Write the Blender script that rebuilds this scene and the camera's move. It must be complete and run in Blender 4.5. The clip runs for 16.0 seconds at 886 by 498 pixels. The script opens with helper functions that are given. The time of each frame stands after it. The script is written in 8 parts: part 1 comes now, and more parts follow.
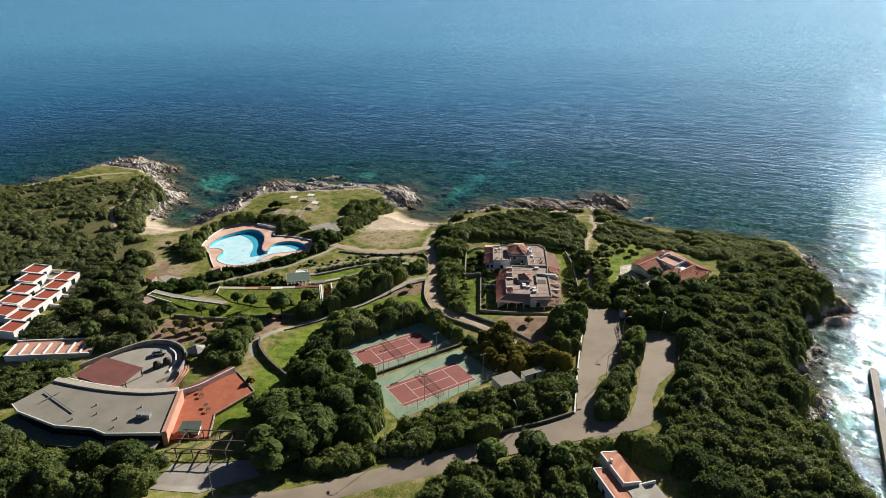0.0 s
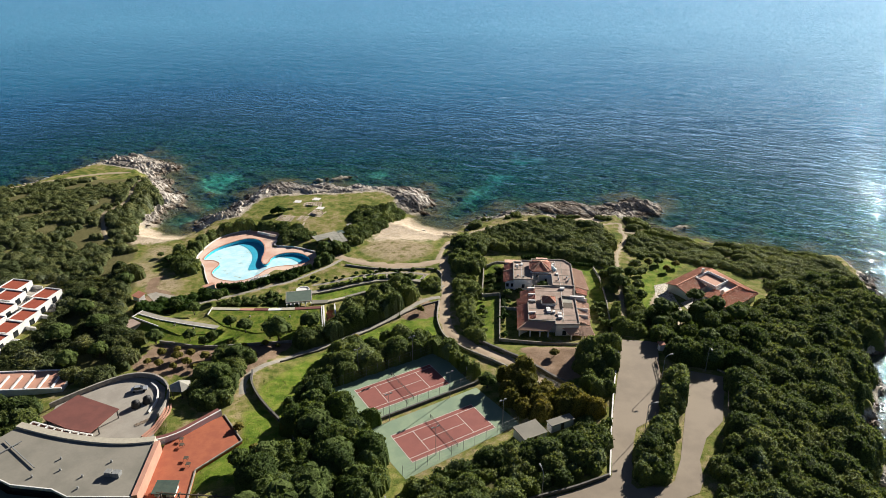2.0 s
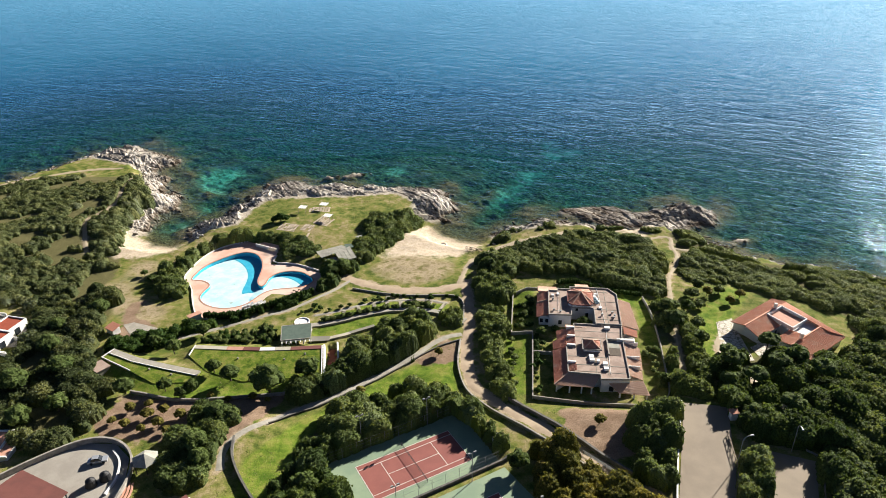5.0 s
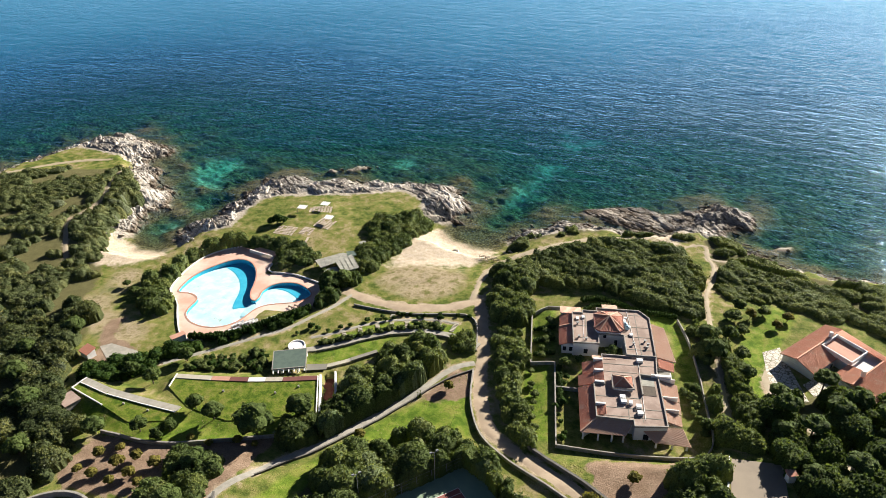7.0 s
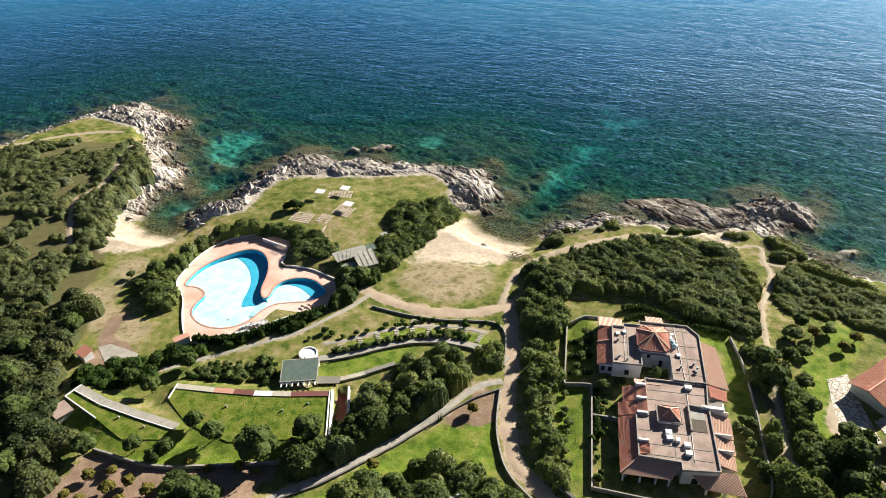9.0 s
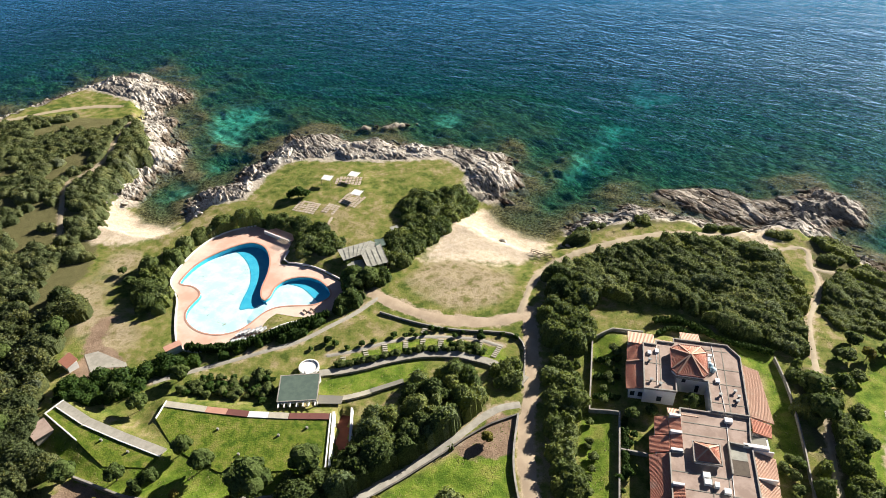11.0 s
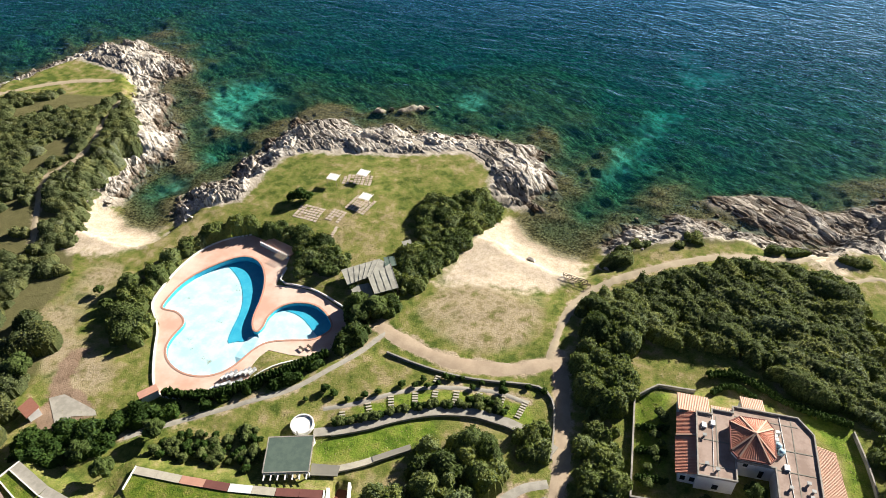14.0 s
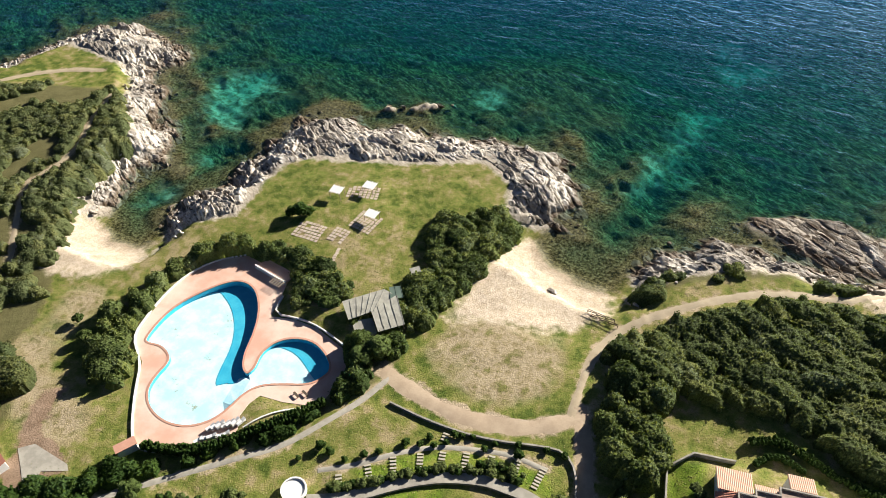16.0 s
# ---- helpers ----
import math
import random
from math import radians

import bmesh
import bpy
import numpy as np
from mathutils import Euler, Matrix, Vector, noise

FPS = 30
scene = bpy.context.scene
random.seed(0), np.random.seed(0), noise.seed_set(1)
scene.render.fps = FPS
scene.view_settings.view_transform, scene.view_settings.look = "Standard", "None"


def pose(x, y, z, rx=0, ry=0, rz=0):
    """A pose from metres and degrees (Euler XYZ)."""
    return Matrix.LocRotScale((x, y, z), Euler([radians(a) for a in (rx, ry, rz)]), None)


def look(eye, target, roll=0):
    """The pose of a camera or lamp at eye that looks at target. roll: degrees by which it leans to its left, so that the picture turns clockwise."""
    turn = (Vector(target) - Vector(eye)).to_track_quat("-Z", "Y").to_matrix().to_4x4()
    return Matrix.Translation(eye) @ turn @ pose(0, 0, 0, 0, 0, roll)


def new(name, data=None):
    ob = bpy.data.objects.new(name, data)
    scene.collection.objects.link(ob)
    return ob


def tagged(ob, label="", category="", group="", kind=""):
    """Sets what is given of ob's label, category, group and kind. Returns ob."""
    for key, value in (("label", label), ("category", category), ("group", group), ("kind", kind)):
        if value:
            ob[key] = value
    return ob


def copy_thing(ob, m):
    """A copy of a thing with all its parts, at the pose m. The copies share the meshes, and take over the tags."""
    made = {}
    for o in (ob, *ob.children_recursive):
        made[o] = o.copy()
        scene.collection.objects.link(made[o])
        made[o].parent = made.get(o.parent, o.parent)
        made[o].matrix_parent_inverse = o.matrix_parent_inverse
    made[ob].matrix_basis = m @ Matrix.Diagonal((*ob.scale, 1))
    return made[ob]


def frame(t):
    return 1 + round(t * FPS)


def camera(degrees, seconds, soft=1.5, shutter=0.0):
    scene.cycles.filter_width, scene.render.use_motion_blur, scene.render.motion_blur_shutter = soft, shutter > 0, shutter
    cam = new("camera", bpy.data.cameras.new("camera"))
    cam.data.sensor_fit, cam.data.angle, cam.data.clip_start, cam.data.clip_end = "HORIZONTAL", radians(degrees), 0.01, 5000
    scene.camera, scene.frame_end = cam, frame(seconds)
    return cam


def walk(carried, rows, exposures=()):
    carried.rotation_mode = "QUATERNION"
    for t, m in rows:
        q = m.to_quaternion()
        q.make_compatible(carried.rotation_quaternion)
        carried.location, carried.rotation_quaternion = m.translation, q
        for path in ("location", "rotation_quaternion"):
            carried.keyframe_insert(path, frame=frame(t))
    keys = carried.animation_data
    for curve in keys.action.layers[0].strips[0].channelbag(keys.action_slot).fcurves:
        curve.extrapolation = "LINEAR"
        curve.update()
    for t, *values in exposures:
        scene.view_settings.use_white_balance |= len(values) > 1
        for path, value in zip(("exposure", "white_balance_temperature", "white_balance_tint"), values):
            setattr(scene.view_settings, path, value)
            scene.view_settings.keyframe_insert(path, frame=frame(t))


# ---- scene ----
cam = camera(65.5, 16.0, 0.45)
PATH = [
    (0, (10.33, -30.314, 119.562), (10.224, -28.484, 118.762), 0.2),
    (0.5, (9.963, -23.384, 119.551), (9.845, -21.558, 118.742), 0.1),
    (1, (9.603, -16.467, 119.532), (9.473, -14.647, 118.714), 0.0),
    (1.5, (9.258, -9.573, 119.502), (9.118, -7.757, 118.674), -0.0),
    (2, (8.925, -2.706, 119.462), (8.774, -0.897, 118.623), -0.1),
    (2.5, (8.59, 4.129, 119.414), (8.427, 5.932, 118.564), -0.2),
    (3, (8.214, 10.925, 119.366), (8.04, 12.721, 118.504), -0.3),
    (3.5, (7.745, 17.678, 119.326), (7.56, 19.468, 118.452), -0.3),
    (4, (7.141, 24.371, 119.295), (6.945, 26.154, 118.409), -0.4),
    (6.5, (3.327, 57.409, 119.072), (3.09, 59.146, 118.109), -0.6),
    (7, (2.531, 63.625, 119.057), (2.287, 65.351, 118.075), -0.6),
    (7.5, (1.732, 69.424, 119.048), (1.474, 71.134, 118.042), -0.6),
    (8, (0.94, 74.84, 119.042), (0.663, 76.532, 118.012), -0.6),
    (8.5, (0.171, 79.964, 119.041), (-0.125, 81.638, 117.986), -0.6),
    (9, (-0.58, 84.943, 119.038), (-0.893, 86.597, 117.958), -0.6),
    (11.5, (-4.341, 109.746, 118.987), (-4.7, 111.305, 117.787), -1.0),
    (12, (-5.206, 114.895, 118.99), (-5.574, 116.435, 117.768), -1.1),
    (12.5, (-6.171, 120.208, 119.002), (-6.545, 121.729, 117.759), -1.1),
    (13, (-7.227, 125.63, 119.028), (-7.608, 127.132, 117.763), -1.2),
    (13.5, (-8.361, 131.112, 119.058), (-8.749, 132.594, 117.773), -1.3),
    (14, (-9.55, 136.611, 119.089), (-9.945, 138.075, 117.784), -1.3),
    (14.5, (-10.779, 142.105, 119.122), (-11.18, 143.549, 117.798), -1.2),
    (15, (-12.052, 147.576, 119.157), (-12.46, 149.0, 117.814), -1.2),
    (15.5, (-13.364, 153.02, 119.183), (-13.778, 154.426, 117.821), -1.2),
    (16, (-14.697, 158.451, 119.2), (-15.116, 159.837, 117.821), -1.4),
]
walk(cam, [(t, look(eye, target, roll)) for t, eye, target, roll in PATH], [(0.0, 0.9), (3.5, 1.25), (7.0, 1.44), (12.5, 1.46), (16.0, 1.38)])

# ---- world, sun, exposure ----
SUN_AZ, SUN_EL = 36.5, 23.5
world = bpy.data.worlds.new("sky")
scene.world = world
world.use_nodes = True
wn = world.node_tree
sky = wn.nodes.new("ShaderNodeTexSky")
sky.sky_type, sky.sun_disc = "NISHITA", False
sky.sun_elevation, sky.sun_rotation = radians(SUN_EL), radians(SUN_AZ)
sky.air_density, sky.dust_density, sky.ozone_density = 0.27, 0.22, 2.0
wn.nodes["Background"].inputs["Strength"].default_value = 0.05
wn.links.new(sky.outputs["Color"], wn.nodes["Background"].inputs["Color"])
sun_data = bpy.data.lights.new("sun", "SUN")
sun_data.energy, sun_data.angle, sun_data.color = 5.0, radians(0.53), (1.0, 0.94, 0.85)
sun = new("sun", sun_data)
sun_way = Vector((math.sin(radians(SUN_AZ)) * math.cos(radians(SUN_EL)), math.cos(radians(SUN_AZ)) * math.cos(radians(SUN_EL)), math.sin(radians(SUN_EL))))
sun.matrix_world = look(tuple(sun_way * 400), (0, 0, 0))

rng = np.random.default_rng(7)


# ---- materials ----
class Nodes:
    """A short way to write node materials."""

    def __init__(self, name):
        self.m = bpy.data.materials.new(name)
        self.m.use_nodes = True
        self.t = self.m.node_tree
        self.b = self.t.nodes["Principled BSDF"]
        self.out = self.t.nodes["Material Output"]

    def n(self, kind, **props):
        node = self.t.nodes.new(kind)
        for k, v in props.items():
            if k == "operation":
                node.operation = v
            elif k == "data_type":
                node.data_type = v
            elif k == "blend_type":
                node.blend_type = v
            elif k == "attribute_name":
                node.attribute_name = v
            elif k == "feature":
                node.feature = v
        return node

    def put(self, node, key, value):
        if isinstance(value, bpy.types.NodeSocket):
            self.t.links.new(value, node.inputs[key])
        else:
            node.inputs[key].default_value = value
        return node

    def pos(self):
        return self.n("ShaderNodeNewGeometry").outputs["Position"]

    def stretch(self, sx, sy, sz, turn=0.0):
        """Places measured along a direction (turn, in degrees from x) and across it, each scaled."""
        spin, mp = self.n("ShaderNodeMapping"), self.n("ShaderNodeMapping")
        self.put(spin, "Vector", self.pos())
        spin.inputs["Rotation"].default_value = (0, 0, radians(-turn))
        self.put(mp, "Vector", spin.outputs["Vector"])
        mp.inputs["Scale"].default_value = (sx, sy, sz)
        return mp.outputs["Vector"]

    def noise(self, scale, detail=4.0, rough=0.55, vec=None, warp=0.0):
        nd = self.n("ShaderNodeTexNoise")
        self.put(nd, "Vector", vec if vec is not None else self.pos())
        nd.inputs["Scale"].default_value, nd.inputs["Detail"].default_value = scale, detail
        nd.inputs["Roughness"].default_value, nd.inputs["Distortion"].default_value = rough, warp
        return nd.outputs["Fac"]

    def voronoi(self, scale, vec=None, feature="F1"):
        nd = self.n("ShaderNodeTexVoronoi", feature=feature)
        self.put(nd, "Vector", vec if vec is not None else self.pos())
        nd.inputs["Scale"].default_value = scale
        return nd

    def math(self, op, a, b=0.0):
        nd = self.n("ShaderNodeMath", operation=op)
        self.put(nd, 0, a), self.put(nd, 1, b)
        return nd.outputs[0]

    def step(self, v, lo, hi):
        nd = self.n("ShaderNodeMapRange")
        nd.interpolation_type = "SMOOTHSTEP"
        self.put(nd, "Value", v)
        nd.inputs["From Min"].default_value, nd.inputs["From Max"].default_value = lo, hi
        return nd.outputs["Result"]

    def mix(self, f, a, b, blend="MIX"):
        nd = self.n("ShaderNodeMix", data_type="RGBA", blend_type=blend)
        self.put(nd, 0, f)
        for key, v in ((6, a), (7, b)):
            if isinstance(v, tuple):
                v = (*v, 1.0) if len(v) == 3 else v
            self.put(nd, key, v)
        return nd.outputs[2]

    def ramp(self, f, stops):
        nd = self.n("ShaderNodeValToRGB")
        self.put(nd, 0, f)
        el = nd.color_ramp.elements
        while len(el) < len(stops):
            el.new(0.5)
        for e, (p, c) in zip(el, stops):
            e.position, e.color = p, (*c, 1.0)
        return nd.outputs["Color"]

    def attr(self, name):
        return self.n("ShaderNodeAttribute", attribute_name=name).outputs["Fac"]

    def island(self):
        return self.n("ShaderNodeNewGeometry").outputs["Random Per Island"]

    def thing(self):
        return self.n("ShaderNodeObjectInfo").outputs["Random"]

    def bump(self, height, strength=0.3, distance=0.1):
        nd = self.n("ShaderNodeBump")
        self.put(nd, "Height", height)
        nd.inputs["Strength"].default_value, nd.inputs["Distance"].default_value = strength, distance
        self.t.links.new(nd.outputs["Normal"], self.b.inputs["Normal"])

    def done(self, color, rough=0.8, metal=0.0, spec=0.4):
        if isinstance(color, tuple):
            color = (*color, 1.0)
        self.put(self.b, "Base Color", color)
        self.put(self.b, "Roughness", rough)
        self.put(self.b, "Metallic", metal)
        self.put(self.b, "Specular IOR Level", spec)
        return self.m


def worn(name, a, b, scale=0.6, fine=8.0, rough=0.85, bump=0.25, spec=0.3, metal=0.0):
    """Two tones in stains, with fine grain."""
    k = Nodes(name)
    stains = k.step(k.noise(scale, 5, 0.6), 0.35, 0.65)
    grain = k.noise(fine, 3)
    col = k.mix(stains, a, b)
    col = k.mix(k.math("MULTIPLY", grain, 0.45), col, tuple(0.55 * v for v in a))
    if bump:
        k.bump(grain, bump, 0.04)
    return k.done(col, rough, metal, spec)


def foliage(name, dark, mid, light, patch=0.09):
    """Leaves: tone differs from crown to crown and from leaf to leaf, with greyer and yellower crowns among the green.
    Near-black specks put the shade of leaf gaps into the colour.
    """
    k = Nodes(name)
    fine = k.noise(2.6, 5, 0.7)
    # dark specks paint in the shade between leaf clumps
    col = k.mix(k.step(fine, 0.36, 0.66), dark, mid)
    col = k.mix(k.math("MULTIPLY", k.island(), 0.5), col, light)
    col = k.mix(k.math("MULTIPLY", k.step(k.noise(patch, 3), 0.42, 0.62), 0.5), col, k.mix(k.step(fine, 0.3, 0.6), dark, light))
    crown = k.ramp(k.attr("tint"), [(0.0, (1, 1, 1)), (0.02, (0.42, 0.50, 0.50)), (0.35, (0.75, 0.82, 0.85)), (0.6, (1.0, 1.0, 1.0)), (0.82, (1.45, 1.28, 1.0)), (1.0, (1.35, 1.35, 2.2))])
    col = k.mix(1.0, col, crown, "MULTIPLY")
    k.bump(fine, 1.0, 0.5)
    col = k.mix(k.math("MULTIPLY", k.thing(), 0.35), col, light)
    k.done(col, 0.75, 0.0, 0.08)
    thin, both = k.n("ShaderNodeBsdfTranslucent"), k.n("ShaderNodeMixShader")
    k.put(thin, "Color", k.mix(1.0, col, (1.5, 1.5, 0.9), "MULTIPLY"))
    k.put(both, 0, 0.3)
    k.t.links.new(k.b.outputs[0], both.inputs[1])
    k.t.links.new(thin.outputs[0], both.inputs[2])
    k.t.links.new(both.outputs[0], k.out.inputs["Surface"])
    return k.m


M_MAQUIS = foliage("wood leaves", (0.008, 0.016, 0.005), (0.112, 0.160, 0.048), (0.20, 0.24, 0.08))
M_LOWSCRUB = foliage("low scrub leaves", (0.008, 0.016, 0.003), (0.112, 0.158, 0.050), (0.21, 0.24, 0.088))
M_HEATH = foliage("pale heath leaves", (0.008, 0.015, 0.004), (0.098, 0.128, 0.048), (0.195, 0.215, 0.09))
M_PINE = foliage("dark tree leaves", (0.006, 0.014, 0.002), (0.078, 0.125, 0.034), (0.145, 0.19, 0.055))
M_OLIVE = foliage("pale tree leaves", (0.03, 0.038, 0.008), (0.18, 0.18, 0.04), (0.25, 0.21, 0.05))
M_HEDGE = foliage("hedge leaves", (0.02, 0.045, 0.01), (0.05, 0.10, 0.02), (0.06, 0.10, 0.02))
M_BARK = worn("bark", (0.12, 0.09, 0.065), (0.08, 0.06, 0.045), 2.0)
M_WHITE = worn("white render", (0.80, 0.79, 0.76), (0.70, 0.68, 0.64), 0.5, 5.0)
M_STONE = worn("garden wall stone", (0.38, 0.35, 0.30), (0.24, 0.22, 0.19), 0.9, 4.0, bump=0.5)
M_DARKSTONE = worn("dark dry stone", (0.16, 0.15, 0.13), (0.09, 0.085, 0.08), 0.8, 3.0, bump=0.6)
M_FLATROOF = worn("flat roof felt", (0.40, 0.30, 0.245), (0.27, 0.19, 0.148), 0.45, 2.0)
M_GREYROOF = worn("grey roof felt", (0.27, 0.25, 0.205), (0.20, 0.19, 0.155), 0.12, 2.0)
M_SHEETROOF = worn("grey fibre cement", (0.38, 0.37, 0.31), (0.28, 0.27, 0.23), 0.7, 5.0)
M_GREENFELT = worn("green roof felt", (0.10, 0.14, 0.11), (0.075, 0.11, 0.09), 0.8, 5.0)
M_TERRACE = worn("terracotta paving", (0.42, 0.13, 0.065), (0.34, 0.10, 0.055), 0.4, 4.0)
M_REDROOF = worn("red painted roof", (0.30, 0.065, 0.035), (0.36, 0.085, 0.045), 0.4, 5.0)
M_BROWNROOF = worn("brown red felt", (0.20, 0.075, 0.06), (0.155, 0.06, 0.05), 0.3, 4.0)
M_PINKROOF = worn("pink paving", (0.55, 0.30, 0.21), (0.48, 0.25, 0.18), 0.5, 5.0)
M_PLAZA = worn("plaza concrete", (0.37, 0.34, 0.29), (0.30, 0.27, 0.23), 0.25, 4.0)
M_ASPHALT = worn("pale worn asphalt", (0.30, 0.245, 0.18), (0.235, 0.19, 0.14), 0.12, 6.0)
M_DIRT = worn("dirt track", (0.46, 0.36, 0.25), (0.37, 0.28, 0.19), 0.35, 2.5, bump=0.4)
M_SANDPATH = worn("pale footpath", (0.42, 0.345, 0.235), (0.36, 0.29, 0.19), 0.5, 3.0, bump=0.4)
M_PATHSTONE = worn("pale stone walk", (0.40, 0.37, 0.31), (0.30, 0.28, 0.23), 0.7, 5.0)
M_SLAB = worn("stone slab", (0.50, 0.46, 0.36), (0.42, 0.38, 0.30), 1.0, 6.0)
M_SLABROSE = worn("weathered rose slab", (0.55, 0.46, 0.37), (0.42, 0.33, 0.26), 0.8, 6.0)
M_CORTEN = worn("rusty red floor", (0.17, 0.055, 0.035), (0.12, 0.04, 0.03), 0.6, 5.0)
M_COURTGREEN = worn("court green", (0.27, 0.345, 0.225), (0.21, 0.29, 0.195), 0.25, 5.0, bump=0.1)
M_COURTRED = worn("court red", (0.30, 0.105, 0.085), (0.26, 0.09, 0.075), 0.3, 5.0, bump=0.1)
M_LINE = worn("white line paint", (0.72, 0.68, 0.62), (0.6, 0.55, 0.5), 1.5, 6.0, bump=0)
M_METAL = worn("grey painted steel", (0.30, 0.31, 0.30), (0.22, 0.22, 0.21), 2.0, 9.0, 0.5, 0.1, 0.5)
M_DARKMETAL = worn("dark steel", (0.05, 0.05, 0.05), (0.035, 0.035, 0.035), 2.0, 9.0, 0.5, 0.1, 0.5)
M_WOOD = worn("weathered timber", (0.33, 0.26, 0.19), (0.25, 0.20, 0.15), 1.5, 12.0)
M_DARKWOOD = worn("dark timber", (0.11, 0.085, 0.06), (0.08, 0.06, 0.045), 1.5, 12.0)
M_CANVAS = worn("white canvas", (0.82, 0.80, 0.77), (0.74, 0.72, 0.69), 0.8, 9.0, bump=0.1)
M_PLASTIC = worn("white plastic", (0.80, 0.80, 0.78), (0.70, 0.70, 0.68), 2.0, 9.0, 0.45, 0.05, 0.5)
M_DECK = worn("bleached terracotta pool deck", (0.78, 0.60, 0.49), (0.62, 0.35, 0.25), 0.09, 5.0)
M_DARKGLASS = worn("dark window glass", (0.02, 0.025, 0.03), (0.03, 0.035, 0.04), 1.0, 3.0, 0.12, 0, 0.6)
M_BLACK = worn("black tarpaulin", (0.02, 0.02, 0.022), (0.03, 0.03, 0.03), 1.0, 6.0, 0.5)
M_CAR = worn("silver car paint", (0.55, 0.57, 0.60), (0.5, 0.52, 0.55), 0.5, 3.0, 0.25, 0, 0.6, 0.4)
M_TANK = worn("pale blue plastic", (0.30, 0.48, 0.56), (0.36, 0.52, 0.58), 1.0, 6.0, 0.4, 0.05, 0.5)
M_RUBBER = worn("tyre rubber", (0.02, 0.02, 0.02), (0.03, 0.03, 0.03), 2.0, 9.0)


def crazy_material():
    k = Nodes("crazy paving")
    stone = k.voronoi(0.9)
    joint = k.n("ShaderNodeTexVoronoi", feature="DISTANCE_TO_EDGE")
    k.put(joint, "Vector", k.pos())
    joint.inputs["Scale"].default_value = 0.9
    col = k.mix(stone.outputs["Color"], (0.66, 0.61, 0.52), (0.46, 0.41, 0.34))
    col = k.mix(k.step(joint.outputs["Distance"], 0.09, 0.03), col, (0.20, 0.18, 0.11))
    k.bump(joint.outputs["Distance"], 0.4, 0.1)
    return k.done(col, 0.85, 0, 0.3)


M_CRAZY = crazy_material()


def tile_material(name, a, b, c):
    """Clay barrel tiles: each run of tiles is a little different, with lichen stains."""
    k = Nodes(name)
    col = k.mix(k.noise(2.6, 2), a, b)
    col = k.mix(k.step(k.noise(0.45, 5, 0.65), 0.5, 0.75), col, c)
    col = k.mix(k.math("MULTIPLY", k.island(), 0.3), col, tuple(0.6 * v for v in a))
    return k.done(col, 0.8, 0.0, 0.3)


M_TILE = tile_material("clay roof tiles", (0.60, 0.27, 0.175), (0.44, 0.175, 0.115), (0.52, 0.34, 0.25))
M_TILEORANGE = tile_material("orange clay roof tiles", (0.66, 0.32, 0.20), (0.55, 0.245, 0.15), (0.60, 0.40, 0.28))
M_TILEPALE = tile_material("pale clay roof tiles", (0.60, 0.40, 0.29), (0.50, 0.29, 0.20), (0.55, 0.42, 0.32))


def rock_material(name, dim=1.0):
    k = Nodes(name)
    v = k.stretch(0.4, 1.5, 1.0, -40)
    # darkest and palest noise tones also paint in crevice shade and lit tops
    col = k.ramp(k.noise(0.9, 6, 0.65, v), [(0.36, (0.07 * dim, 0.06 * dim, 0.048 * dim)), (0.42, (0.36 * dim, 0.31 * dim, 0.25 * dim)), (0.49, (0.70 * dim, 0.63 * dim, 0.53 * dim)), (0.62, (0.88 * dim, 0.83 * dim, 0.74 * dim))])
    col = k.mix(k.step(k.noise(0.07, 4), 0.42, 0.62), k.mix(0.62, col, (0.09, 0.075, 0.06)), col)
    z = k.n("ShaderNodeSeparateXYZ")
    k.put(z, 0, k.pos())
    wet = k.step(k.math("ADD", z.outputs[2], k.math("MULTIPLY", k.noise(0.3, 3), -1.8)), -0.6, 0.5)
    col = k.mix(wet, k.mix(0.72, col, (0.07, 0.040, 0.015)), col)
    k.bump(k.noise(1.6, 6, 0.7, v), 0.8, 0.35)
    return k.done(col, 0.9, 0, 0.12)


M_ROCK = rock_material("coast granite", 0.74)
M_SCHIST = rock_material("grey brown coast schist", 0.72)


